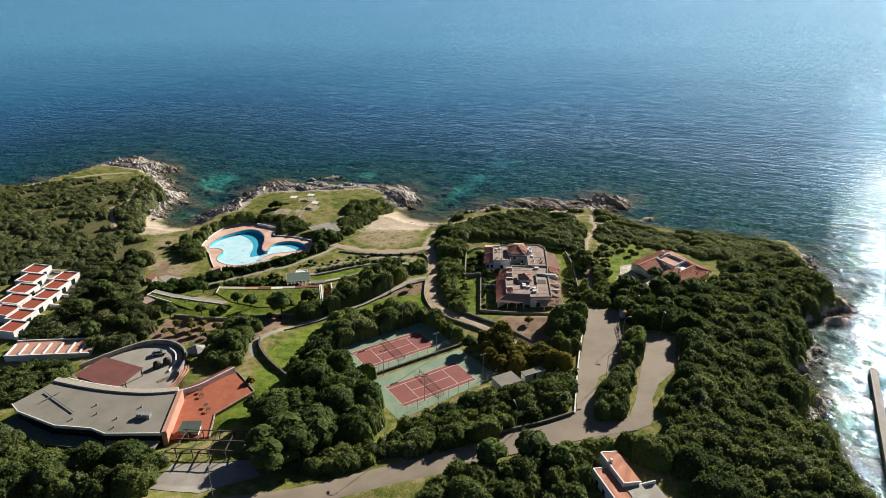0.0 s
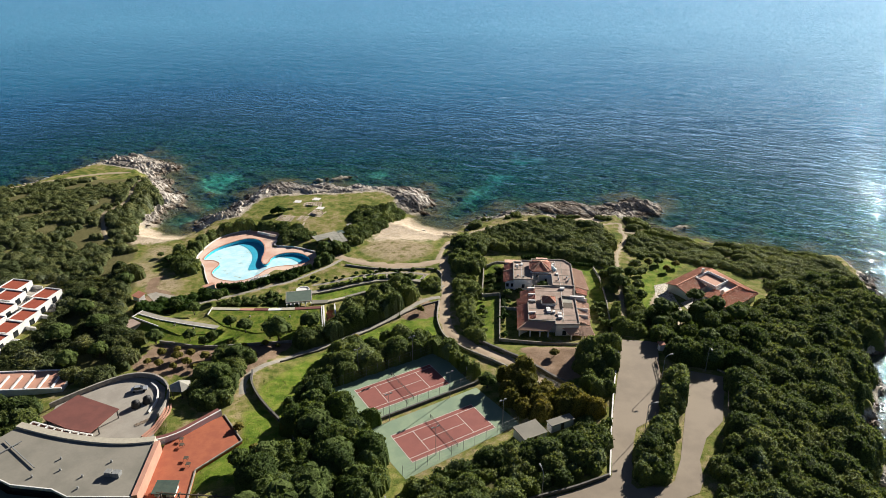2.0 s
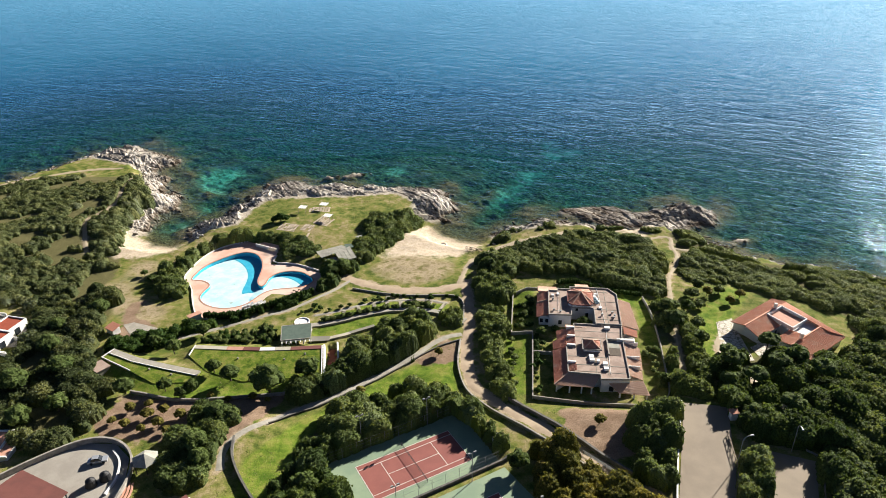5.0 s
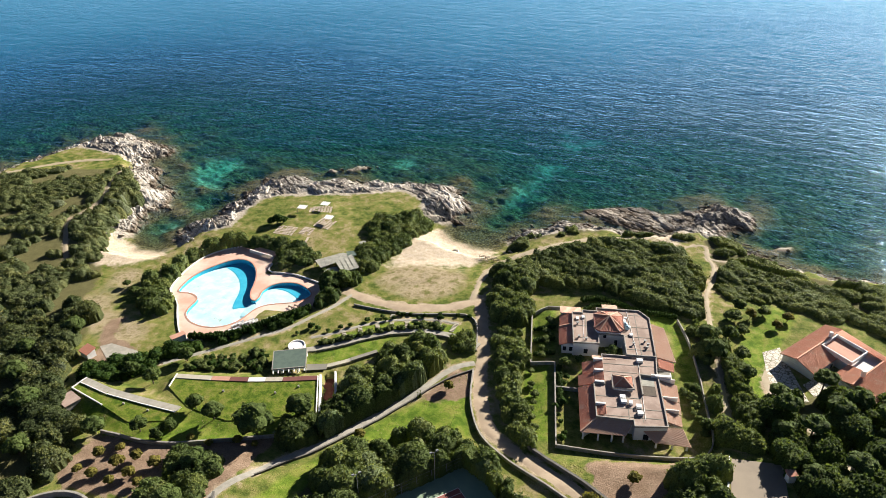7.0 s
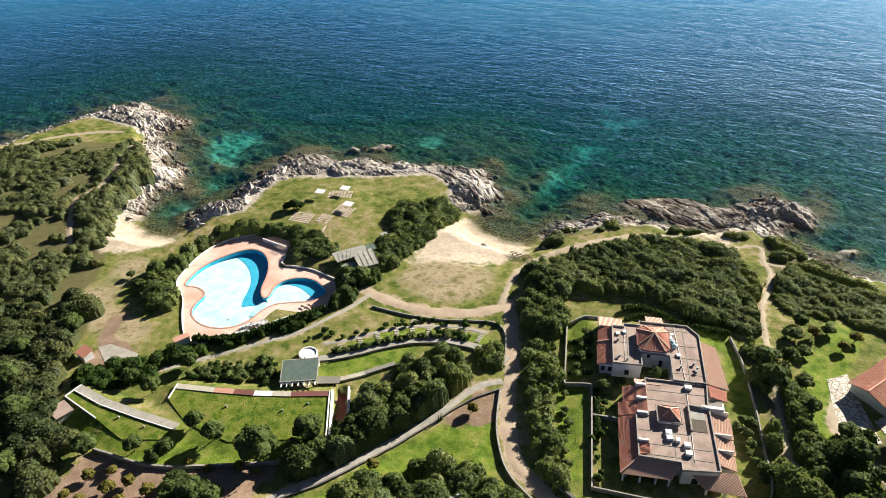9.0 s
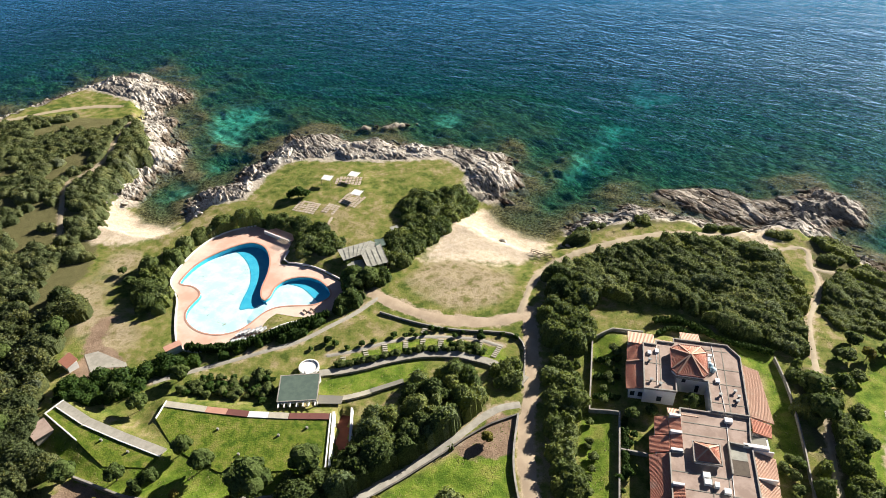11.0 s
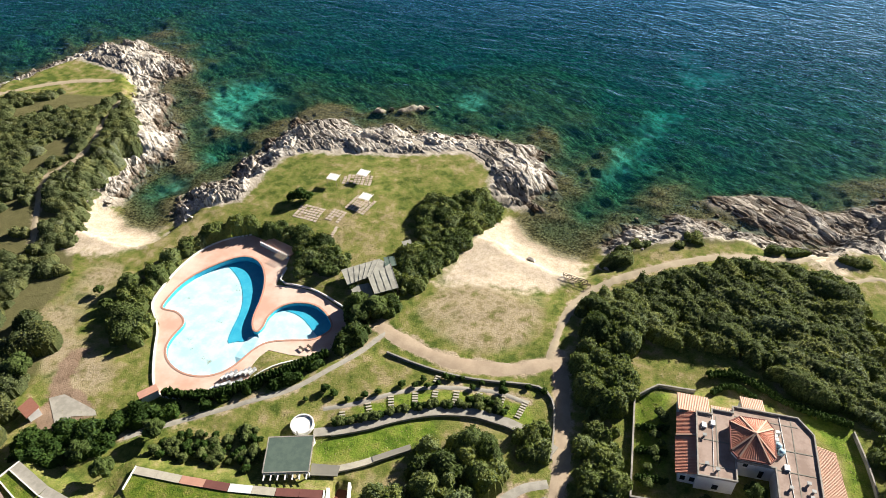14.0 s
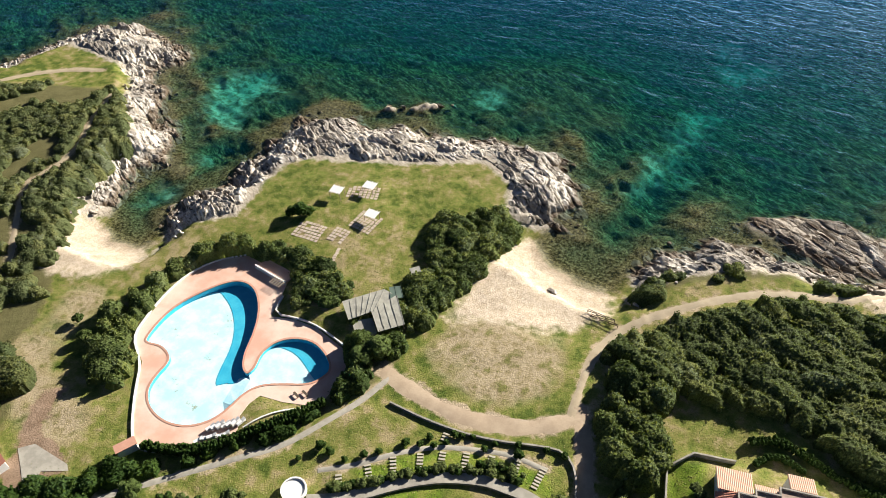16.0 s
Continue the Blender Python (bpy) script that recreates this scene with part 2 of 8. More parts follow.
def ground_material():
    k = Nodes("ground grass, earth, sand and sea bed")
    z = k.n("ShaderNodeSeparateXYZ")
    k.put(z, 0, k.pos())
    big, mid, fine = k.noise(0.05, 4), k.noise(0.35, 5, 0.6), k.noise(3.2, 4, 0.65)
    grass = k.ramp(k.math("ADD", k.math("MULTIPLY", mid, 0.6), k.math("MULTIPLY", big, 0.4)), [(0.39, (0.080, 0.115, 0.022)), (0.46, (0.165, 0.185, 0.042)), (0.525, (0.235, 0.220, 0.072)), (0.59, (0.34, 0.275, 0.145))])
    lush = k.ramp(mid, [(0.36, (0.085, 0.15, 0.017)), (0.5, (0.165, 0.235, 0.030)), (0.64, (0.25, 0.265, 0.058))])
    dry = k.ramp(mid, [(0.36, (0.28, 0.225, 0.12)), (0.48, (0.42, 0.34, 0.22)), (0.56, (0.33, 0.265, 0.15)), (0.66, (0.18, 0.175, 0.058))])
    ragged = k.math("MULTIPLY", k.math("SUBTRACT", mid, 0.5), 5.0)
    col = k.mix(k.step(k.math("ADD", k.attr("lush"), ragged), -0.8, 0.8), grass, lush)
    col = k.mix(k.step(k.math("ADD", k.math("ADD", k.attr("dry"), -3.6), k.math("ADD", ragged, k.math("MULTIPLY", k.math("SUBTRACT", big, 0.5), 14.0))), -2.5, 2.5), col, dry)
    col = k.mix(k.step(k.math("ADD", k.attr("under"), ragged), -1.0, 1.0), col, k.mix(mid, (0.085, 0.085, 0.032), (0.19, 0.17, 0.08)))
    earth = k.ramp(mid, [(0.3, (0.22, 0.145, 0.095)), (0.7, (0.33, 0.235, 0.165))])
    col = k.mix(k.step(k.math("ADD", k.attr("earth"), ragged), -0.5, 0.5), col, earth)
    track = k.ramp(mid, [(0.3, (0.38, 0.29, 0.19)), (0.7, (0.48, 0.385, 0.27))])
    col = k.mix(k.step(k.math("ADD", k.attr("track"), ragged), -0.8, 0.5), col, track)
    sand = k.ramp(k.noise(0.7, 5), [(0.3, (0.50, 0.40, 0.28)), (0.65, (0.66, 0.55, 0.42))])
    col = k.mix(k.step(k.math("ADD", k.attr("sand"), k.math("MULTIPLY", ragged, 1.6)), -2.6, 1.4), col, sand)
    v = k.stretch(0.45, 1.3, 1.0, -40)
    rock = k.ramp(k.noise(1.0, 6, 0.65, v), [(0.3, (0.20, 0.165, 0.125)), (0.5, (0.46, 0.40, 0.32)), (0.7, (0.66, 0.59, 0.49))])
    col = k.mix(k.step(k.math("ADD", k.attr("rocky"), ragged), -0.8, 0.8), col, rock)
    # the sea bed: brown weed on rock, pale sand, dark reef
    reef = k.step(k.math("ADD", k.attr("pale_bed"), k.math("MULTIPLY", k.math("SUBTRACT", k.noise(0.10, 6, 0.65), 0.5), 34.0)), 5.0, -5.0)
    weed = k.ramp(k.noise(0.8, 6, 0.78, v, 0.4), [(0.41, (0.006, 0.008, 0.005)), (0.50, (0.060, 0.055, 0.026)), (0.57, (0.21, 0.18, 0.085)), (0.70, (0.36, 0.31, 0.18))])
    cracks = k.n("ShaderNodeTexVoronoi", feature="DISTANCE_TO_EDGE")
    k.put(cracks, "Vector", k.stretch(0.10, 0.22, 1.0, -32))
    cracks.inputs["Scale"].default_value = 1.0
    weed = k.mix(k.step(k.math("ADD", cracks.outputs["Distance"], k.math("MULTIPLY", k.noise(0.6, 4), 0.22)), 0.20, 0.06), weed, (0.006, 0.009, 0.007))
    weed = k.mix(k.step(k.noise(0.045, 5, 0.7), 0.55, 0.66), weed, k.mix(0.7, weed, (0.01, 0.016, 0.012)))
    bed = k.mix(reef, k.mix(k.step(k.noise(0.5, 5, 0.7), 0.42, 0.6), (0.50, 0.50, 0.40), (0.20, 0.19, 0.12)), weed)
    wet = k.step(k.math("ADD", z.outputs[2], k.math("MULTIPLY", fine, -0.4)), -0.7, 0.25)
    col = k.mix(wet, k.mix(k.step(z.outputs[2], -2.6, -0.7), bed, k.ramp(k.noise(1.3, 5, 0.75), [(0.40, (0.02, 0.014, 0.006)), (0.5, (0.12, 0.080, 0.034)), (0.64, (0.30, 0.22, 0.12))])), col)
    col = k.mix(k.math("MULTIPLY", k.step(fine, 0.38, 0.66), 0.6), col, k.mix(0.5, col, (0.02, 0.02, 0.008)))
    k.bump(k.math("ADD", fine, mid), 0.7, 0.25)
    return k.done(col, 0.95, 0, 0.05)


M_GROUND = ground_material()


def turf_material():
    k = Nodes("rough green turf")
    mid, fine = k.noise(0.5, 5, 0.65), k.noise(3.0, 4, 0.65)
    col = k.ramp(mid, [(0.36, (0.06, 0.115, 0.012)), (0.5, (0.155, 0.20, 0.026)), (0.64, (0.235, 0.225, 0.06))])
    col = k.mix(k.math("MULTIPLY", k.step(fine, 0.35, 0.7), 0.6), col, (0.03, 0.045, 0.01))
    k.bump(fine, 0.8, 0.25)
    return k.done(col, 0.95, 0, 0.05)


M_TURF = turf_material()


def tuft_material():
    k = Nodes("grass tufts")
    col = k.ramp(k.island(), [(0.0, (0.09, 0.13, 0.022)), (0.5, (0.16, 0.185, 0.042)), (0.85, (0.24, 0.22, 0.08)), (1.0, (0.33, 0.28, 0.14))])
    return k.done(col, 0.9, 0, 0.2)


M_TUFT = tuft_material()


def water_material():
    k = Nodes("sea water")
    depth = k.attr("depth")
    # pale tones at great depth paint far sky reflection and haze into the water
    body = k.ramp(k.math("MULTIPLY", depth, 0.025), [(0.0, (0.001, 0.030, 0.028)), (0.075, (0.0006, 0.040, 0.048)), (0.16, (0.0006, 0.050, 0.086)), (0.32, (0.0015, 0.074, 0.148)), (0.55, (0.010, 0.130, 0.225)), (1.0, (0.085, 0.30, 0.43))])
    wave = k.noise(0.21, 3, 0.55, k.stretch(0.5, 1.0, 1.0, -20), 0.5)
    cross = k.noise(0.46, 3, 0.55, k.stretch(0.5, 1.0, 1.0, -6), 0.6)
    chop = k.noise(1.25, 4, 0.6, k.stretch(0.6, 1.0, 1.0, -24), 0.8)
    swell = k.noise(0.085, 3, 0.55, k.stretch(0.45, 1.0, 1.0, -16), 0.4)
    crest = k.math("SUBTRACT", 1.0, k.math("ABSOLUTE", k.math("SUBTRACT", k.math("MULTIPLY", wave, 2.0), 1.0)))
    calm = k.math("ADD", 0.62, k.math("MULTIPLY", k.step(depth, 1.0, 9.0), 0.42))
    k.bump(k.math("MULTIPLY", calm, k.math("ADD", k.math("MULTIPLY", chop, 0.16), k.math("ADD", k.math("MULTIPLY", cross, 0.36), k.math("ADD", k.math("MULTIPLY", crest, 0.26), k.math("ADD", k.math("MULTIPLY", swell, 0.85), k.math("MULTIPLY", wave, 0.5)))))), 1.0, 1.0)
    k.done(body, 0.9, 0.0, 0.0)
    k.b.inputs["IOR"].default_value = 1.33
    k.b.inputs["Specular Tint"].default_value = (0.34, 0.74, 1.0, 1.0)
    clear = k.n("ShaderNodeBsdfTransparent")
    k.put(clear, "Color", k.ramp(k.math("MULTIPLY", depth, 0.125), [(0.0, (0.94, 0.97, 0.93)), (0.10, (0.70, 0.90, 0.85)), (0.25, (0.42, 0.87, 0.81)), (0.6, (0.13, 0.78, 0.75)), (1.0, (0.04, 0.60, 0.63))]))
    blend = k.n("ShaderNodeMixShader")
    opaque = k.math("SUBTRACT", 1.0, k.math("POWER", 2.718, k.math("MULTIPLY", depth, -0.085)))
    k.put(blend, 0, opaque)
    k.t.links.new(clear.outputs[0], blend.inputs[1])
    k.t.links.new(k.b.outputs[0], blend.inputs[2])
    shine, film, over = k.n("ShaderNodeBsdfGlossy"), k.n("ShaderNodeLayerWeight"), k.n("ShaderNodeMixShader")
    k.put(shine, "Color", (0.66, 0.87, 1.0, 1.0))
    gusts = k.step(k.noise(0.012, 4, 0.6, k.stretch(0.6, 1.0, 1.0, -8), 0.5), 0.36, 0.64)
    k.put(shine, "Roughness", k.math("ADD", 0.045, k.math("MULTIPLY", gusts, 0.03)))
    film.inputs["Blend"].default_value = 0.5
    for node in (shine, film):
        k.t.links.new(k.b.inputs["Normal"].links[0].from_socket, node.inputs["Normal"])
    k.put(over, 0, k.math("ADD", 0.012, k.math("MULTIPLY", k.math("POWER", film.outputs["Facing"], 5.6), 0.8)))
    k.t.links.new(blend.outputs[0], over.inputs[1])
    k.t.links.new(shine.outputs[0], over.inputs[2])
    k.t.links.new(over.outputs[0], k.out.inputs["Surface"])
    return k.m


M_WATER = water_material()


def pool_material():
    k = Nodes("pool paint, bleached and stained")
    mid = k.noise(0.35, 5, 0.65)
    col = k.mix(k.step(mid, 0.35, 0.65), (0.40, 0.69, 0.77), (0.56, 0.76, 0.79))
    col = k.mix(k.step(k.noise(0.22, 6, 0.75), 0.59, 0.68), col, (0.27, 0.31, 0.22))
    return k.done(col, 0.6, 0, 0.3)


M_POOL = pool_material()
# floor blue darkened for the shade below the pool rim
M_POOLSHADE = worn("shaded blue pool floor", (0.030, 0.37, 0.55), (0.055, 0.45, 0.60), 0.5, 4.0, 0.5, 0.05)
M_POOLBLUE = worn("blue pool wall paint", (0.04, 0.56, 0.78), (0.08, 0.62, 0.80), 0.6, 4.0, 0.5, 0.05)


# ---- mesh helpers ----
class Build:
    """Collects corners and faces for one mesh."""

    def __init__(self):
        self.v, self.f = [], []

    def add(self, verts, faces):
        o = len(self.v)
        self.v += [tuple(p) for p in verts]
        self.f += [tuple(i + o for i in f) for f in faces]
        return self

    def prism(self, poly, z0, z1, lower=None):
        """A slab over a polygon; z may be a number or one for each corner."""
        n = len(poly)
        if sum(poly[i][0] * poly[(i + 1) % n][1] - poly[(i + 1) % n][0] * poly[i][1] for i in range(n)) < 0:
            poly = list(reversed(poly))
            z0 = list(reversed(z0)) if isinstance(z0, (list, tuple)) else z0
            z1 = list(reversed(z1)) if isinstance(z1, (list, tuple)) else z1
        za = z0 if isinstance(z0, (list, tuple)) else [z0] * n
        zb = z1 if isinstance(z1, (list, tuple)) else [z1] * n
        vs = [(p[0], p[1], za[i]) for i, p in enumerate(poly)] + [(p[0], p[1], zb[i]) for i, p in enumerate(poly)]
        fs = [tuple(range(n, 2 * n)), tuple(reversed(range(n)))]
        fs += [(i, (i + 1) % n, n + (i + 1) % n, n + i) for i in range(n)]
        return self.add(vs, fs)

    def box(self, x0, x1, y0, y1, z0, z1):
        return self.prism([(x0, y0), (x1, y0), (x1, y1), (x0, y1)], z0, z1)

    def bar(self, a, b, w, h=None):
        """A straight square bar from a to b."""
        a, b = Vector(a), Vector(b)
        d = (b - a).normalized()
        s = d.cross(Vector((0, 0, 1)))
        s = s.normalized() if s.length > 1e-4 else Vector((1, 0, 0))
        u = s.cross(d).normalized()
        s, u = s * w / 2, u * (h or w) / 2
        vs = [p + i * s + j * u for p in (a, b) for i, j in ((-1, -1), (1, -1), (1, 1), (-1, 1))]
        return self.add(vs, [(3, 2, 1, 0), (4, 5, 6, 7), (0, 1, 5, 4), (1, 2, 6, 5), (2, 3, 7, 6), (3, 0, 4, 7)])

    def tube(self, x, y, z0, z1, r0, r1=None, n=10):
        r1 = r0 if r1 is None else r1
        cs = [(math.cos(2 * math.pi * i / n), math.sin(2 * math.pi * i / n)) for i in range(n)]
        vs = [(x + r0 * c, y + r0 * s, z0) for c, s in cs] + [(x + r1 * c, y + r1 * s, z1) for c, s in cs]
        return self.add(vs, [tuple(reversed(range(n))), tuple(range(n, 2 * n))] + [(i, (i + 1) % n, n + (i + 1) % n, n + i) for i in range(n)])

    def mesh(self, name):
        me = bpy.data.meshes.new(name)
        me.from_pydata(self.v, [], self.f)
        me.update()
        return me


def part(name, build, material, parent=None, label="", smooth=False):
    """One mesh object, under a thing or a part if one is given."""
    me = build.mesh(name) if isinstance(build, Build) else build
    me.materials.append(material)
    ob = new(name, me)
    ob.parent = parent
    if smooth:
        for p in me.polygons:
            p.use_smooth = True
    return tagged(ob, label)


def empty(name, x, y, z, label, category, group="", turn=0.0):
    ob = new(name)
    ob.matrix_world = pose(x, y, z, 0, 0, turn)
    ob.empty_display_size = 0.3
    bpy.context.view_layer.update()
    return tagged(ob, label, category, group)


def under(ob, parent):
    """Puts a mesh written in world places under its thing."""
    ob.parent = parent
    ob.matrix_parent_inverse = parent.matrix_basis.inverted()
    return ob


def big_mesh(name, V, F, material, smooth=False):
    """A mesh from arrays; F holds triangles or quads."""
    me = bpy.data.meshes.new(name)
    n, k = F.shape
    me.vertices.add(len(V)), me.loops.add(n * k), me.polygons.add(n)
    me.vertices.foreach_set("co", np.ascontiguousarray(V, np.float32).ravel())
    me.loops.foreach_set("vertex_index", np.ascontiguousarray(F, np.int32).ravel())
    me.polygons.foreach_set("loop_start", np.arange(0, n * k, k, dtype=np.int32))
    me.polygons.foreach_set("use_smooth", np.full(n, smooth))
    me.update(calc_edges=True)
    me.materials.append(material)
    return me


# ---- the plan ----
COAST_WEST = [(-420, 290), (-330, 286), (-270, 296), (-240, 306), (-231, 320), (-224, 338), (-212, 362), (-200, 369), (-186, 362), (-173, 357), (-167, 347), (-176, 341), (-170, 331),
              (-162, 328), (-158, 315), (-147, 307), (-139, 294), (-146, 288), (-146, 278), (-141, 267), (-134, 260), (-126, 259.5), (-123, 265), (-124, 273), (-121.5, 280)]
COAST_HEAD = [(-115, 286.5), (-114.8, 297), (-112, 309), (-108.5, 323), (-99.5, 328), (-90, 324), (-79.5, 325.5), (-68.5, 325), (-53, 326), (-38, 326.5), (-27, 321), (-21.5, 307), (-24.5, 296.5),
              (-28.8, 287.5), (-24, 279.5), (-14.5, 275.6), (-8.5, 275), (-5.2, 282), (3.8, 290), (14, 298.5), (25, 297), (37, 293.5), (44, 292), (50, 294), (57, 298), (64, 307), (74, 320), (86, 315)]
COAST_EAST = [(84, 301), (70, 296.5), (78, 283), (88, 273), (101, 269), (120, 265), (134, 259.5), (148, 254), (150, 240), (144, 221), (146, 196), (132, 192), (118.5, 182), (122, 174), (116, 162),
              (105, 149), (109.5, 141), (103.5, 130), (99, 127), (104, 118), (102, 108), (101, 98), (112, 70), (140, 30), (190, -60), (190, -420), (-420, -420)]
COAST = np.array(COAST_WEST + COAST_HEAD + COAST_EAST, float)
BEACHES = [(-30, 283), (-20, 278), (-12, 275), (-137, 261), (-128, 259)]

SPOTS_A = [(-60, 157, 5.8), (-50, 173, 4.2), (-33, 190, 3.7), (-12, 237, 4.1), (-8, 202, 4.2), (-60, 208, 3.4), (-85, 205, 2.9), (-100, 200, 3.0), (-110, 184, 3.4), (-82, 178, 4.4), (-54, 178, 4.0),
           (-28, 149, 5.6), (2, 140, 6.2), (-73, 128, 6.0), (-83, 147, 5.0), (-100, 138, 4.8), (-120, 155, 3.0), (-145, 203, 2.4), (-157, 195, 3.4), (-165, 285, 5.5), (-190, 300, 4.5), (-195, 330, 3.5)]
SPOTS_B = [(-80, 285, 5.2), (-60, 300, 4.4), (-95, 295, 4.6), (-42, 305, 4.0), (-35, 268, 3.0), (-20, 266, 2.0), (-26, 246, 3.6), (-45, 240, 3.4), (17, 277, 4.2), (45, 283, 3.8), (25, 250, 5.0), (25, 200, 5.8),
           (8, 200, 5.0), (13, 232, 4.4), (46, 215, 6.4), (50, 165, 9.6), (48, 130, 10.2), (68, 150, 10.4), (26, 160, 7.0), (82, 165, 8.6), (110, 215, 4.6), (100, 180, 6.0), (95, 130, 6.5)]
SPOTS_C = [(80, 212, 5.6), (66, 230, 5.4), (75, 255, 3.8), (0, 95, 9.8), (40, 105, 10.2), (-40, 85, 9.0), (20, 112, 9.2), (-20, 105, 7.6), (-45, 118, 7.2), (-85, 110, 6.4), (-85, 85, 7.4), (-60, 90, 8.0),
           (-120, 110, 6.4), (-130, 140, 3.4), (-170, 150, 3.5), (-200, 230, 5.0), (40, 60, 12), (-60, 40, 11), (90, 90, 9), (-110, 230, 2.9), (-130, 235, 3.0), (-10, 120, 6.4)]
SPOTS = np.array(SPOTS_A + SPOTS_B + SPOTS_C, float)


def to_segments(x, y, pts, closed=True):
    """The distance from each (x, y) to a line of points."""
    pts = np.asarray(pts, float)
    best = np.full(x.shape, 1e9)
    for i in range(len(pts) if closed else len(pts) - 1):
        a, b = pts[i], pts[(i + 1) % len(pts)]
        d = b - a
        s = np.clip(((x - a[0]) * d[0] + (y - a[1]) * d[1]) / max(d @ d, 1e-9), 0, 1)
        best = np.minimum(best, (x - a[0] - s * d[0]) ** 2 + (y - a[1] - s * d[1]) ** 2)
    return np.sqrt(best)


def inside(x, y, pts):
    pts = np.asarray(pts, float)
    odd = np.zeros(x.shape, bool)
    for i in range(len(pts)):
        (ax, ay), (bx, by) = pts[i - 1], pts[i]
        if ay != by:
            odd ^= ((ay > y) != (by > y)) & (x < (bx - ax) * (y - ay) / (by - ay) + ax)
    return odd


def reach(x, y, pts):
    """Metres within a polygon, below zero outside."""
    return np.where(inside(x, y, pts), 1, -1) * to_segments(x, y, pts)


def wavy(x, y, size, seed=0):
    """Cheap smooth noise, about -1 to 1."""
    r = np.random.default_rng(seed)
    out = np.zeros(np.shape(x))
    for k in range(6):
        a, ph, s = r.uniform(0, 6.28), r.uniform(0, 6.28), r.uniform(0.6, 1.7)
        out = out + np.sin((x * math.cos(a) + y * math.sin(a)) * 6.28 * s / size + ph + 1.3 * np.sin((y * math.cos(a) - x * math.sin(a)) * 4.1 * s / size + ph))
    return out / 3.2


def lattice(x, y, seed):
    """Smooth noise from 0 to 1 on a unit lattice."""
    xi, yi = np.floor(x).astype(np.int64), np.floor(y).astype(np.int64)
    u, v = x - xi, y - yi
    u, v = u * u * (3 - 2 * u), v * v * (3 - 2 * v)

    def h(i, j):
        n = (i * 374761393 + j * 668265263 + seed * 974711) & 0x7FFFFFFF
        n = ((n ^ (n >> 13)) * 1274126177) & 0x7FFFFFFF
        return ((n ^ (n >> 16)) & 0xFFFF) / 65535.0

    return (h(xi, yi) * (1 - u) + h(xi + 1, yi) * u) * (1 - v) + (h(xi, yi + 1) * (1 - u) + h(xi + 1, yi + 1) * u) * v


DECK = [(-95.5, 260.9), (-82.3, 256.5), (-81.5, 250.5), (-81.3, 244.4), (-75.8, 245.0), (-70.0, 244.1), (-61.7, 239.9), (-59.8, 235.8), (-60.1, 229.9), (-61.8, 225.3), (-68.8, 224.5), (-73.9, 224.7),
        (-75.2, 222.3), (-75.6, 219.5), (-74.2, 215.4), (-80.1, 211.2), (-85.7, 208.5), (-91.2, 207.6), (-94.5, 211.1), (-99.1, 219.3), (-101.9, 225.9), (-107.1, 230.8), (-108.0, 234.7), (-107.5, 246.2), (-105.0, 253.7), (-100.7, 258.3)]
POOL = [(-105.0, 231.6), (-104.3, 240.3), (-100.7, 246.3), (-96.1, 251.3), (-92.5, 252.8), (-88.4, 251.1), (-84.9, 246.0), (-82.9, 239.8), (-82.2, 233.5), (-80.8, 230.0), (-78.9, 228.5), (-78.0, 230.9),
        (-78.6, 234.4), (-77.0, 238.0), (-73.6, 240.1), (-69.0, 240.3), (-64.8, 237.5), (-62.6, 234.3), (-63.6, 232.1), (-65.7, 229.8), (-70.8, 228.7), (-75.2, 227.2), (-77.5, 224.5), (-78.9, 220.0),
        (-80.8, 216.8), (-84.5, 214.5), (-89.4, 214.4), (-94.0, 216.5), (-96.8, 219.9), (-97.1, 223.5), (-96.3, 227.4), (-97.5, 229.4), (-100.6, 231.0), (-103.6, 230.8)]
COURT_U, COURT_V = Vector((0.807, 0.59, 0)).normalized(), Vector((0.559, -0.829, 0)).normalized()
COURT_A, COURT_B = Vector((-28.07, 149.25, 5.58)), Vector((-15.22, 130.66, 6.35))
COURT_V = Vector((COURT_U.y, -COURT_U.x, 0))


def court_point(o, u, v):
    p = o + COURT_U * u + COURT_V * v
    return (p.x, p.y)


APRON_A = [court_point(COURT_A, u, v) for u, v in ((-5.5, -4), (27.5, -4.5), (29.5, 2), (29, 15), (-5, 14.6))]
APRON_B = [court_point(COURT_B, u, v) for u, v in ((-5, -5.0), (29, -5.4), (30, 13), (-4, 15))]
HOUSE_PAD = [(10, 176), (43, 176), (44, 230), (10, 230)]
ROOF_L = [(-106.5, 186.5), (-97.7, 183.3), (-88, 181.2), (-77.7, 179.3), (-79, 174.5), (-88, 173), (-97, 177.5), (-108, 182.4)]
ROOF_M = [(-84.2, 186), (-84.5, 190.9), (-75, 191.2), (-65.6, 191.8), (-57, 193), (-48.4, 194.6), (-44.9, 181.5), (-54, 179), (-65, 176.5), (-76.5, 179.8)]
RAMP = [(-47.7, 196.8), (-44.9, 197.2), (-40.8, 182.8), (-44.2, 182.0)]
PLAZA = [(-106, 136.9), (-100.8, 143.5), (-93.4, 150.5), (-86, 151), (-80.5, 147), (-77.8, 140), (-76.8, 132.9), (-72, 122), (-88.8, 121), (-103.8, 125)]
HALL = [(-110.2, 111.1), (-105, 121), (-95, 118.6), (-85, 117.2), (-76, 117.2), (-69.5, 118.6), (-66.2, 101.8), (-80, 101), (-84.5, 102.8), (-94.2, 103.3), (-106.8, 108.2)]
RED_TERRACE = [(-68.7, 122.2), (-64, 128.5), (-58.5, 133.9), (-50.6, 124.7), (-57.8, 114.1), (-55.9, 105.1), (-66.7, 103.3)]
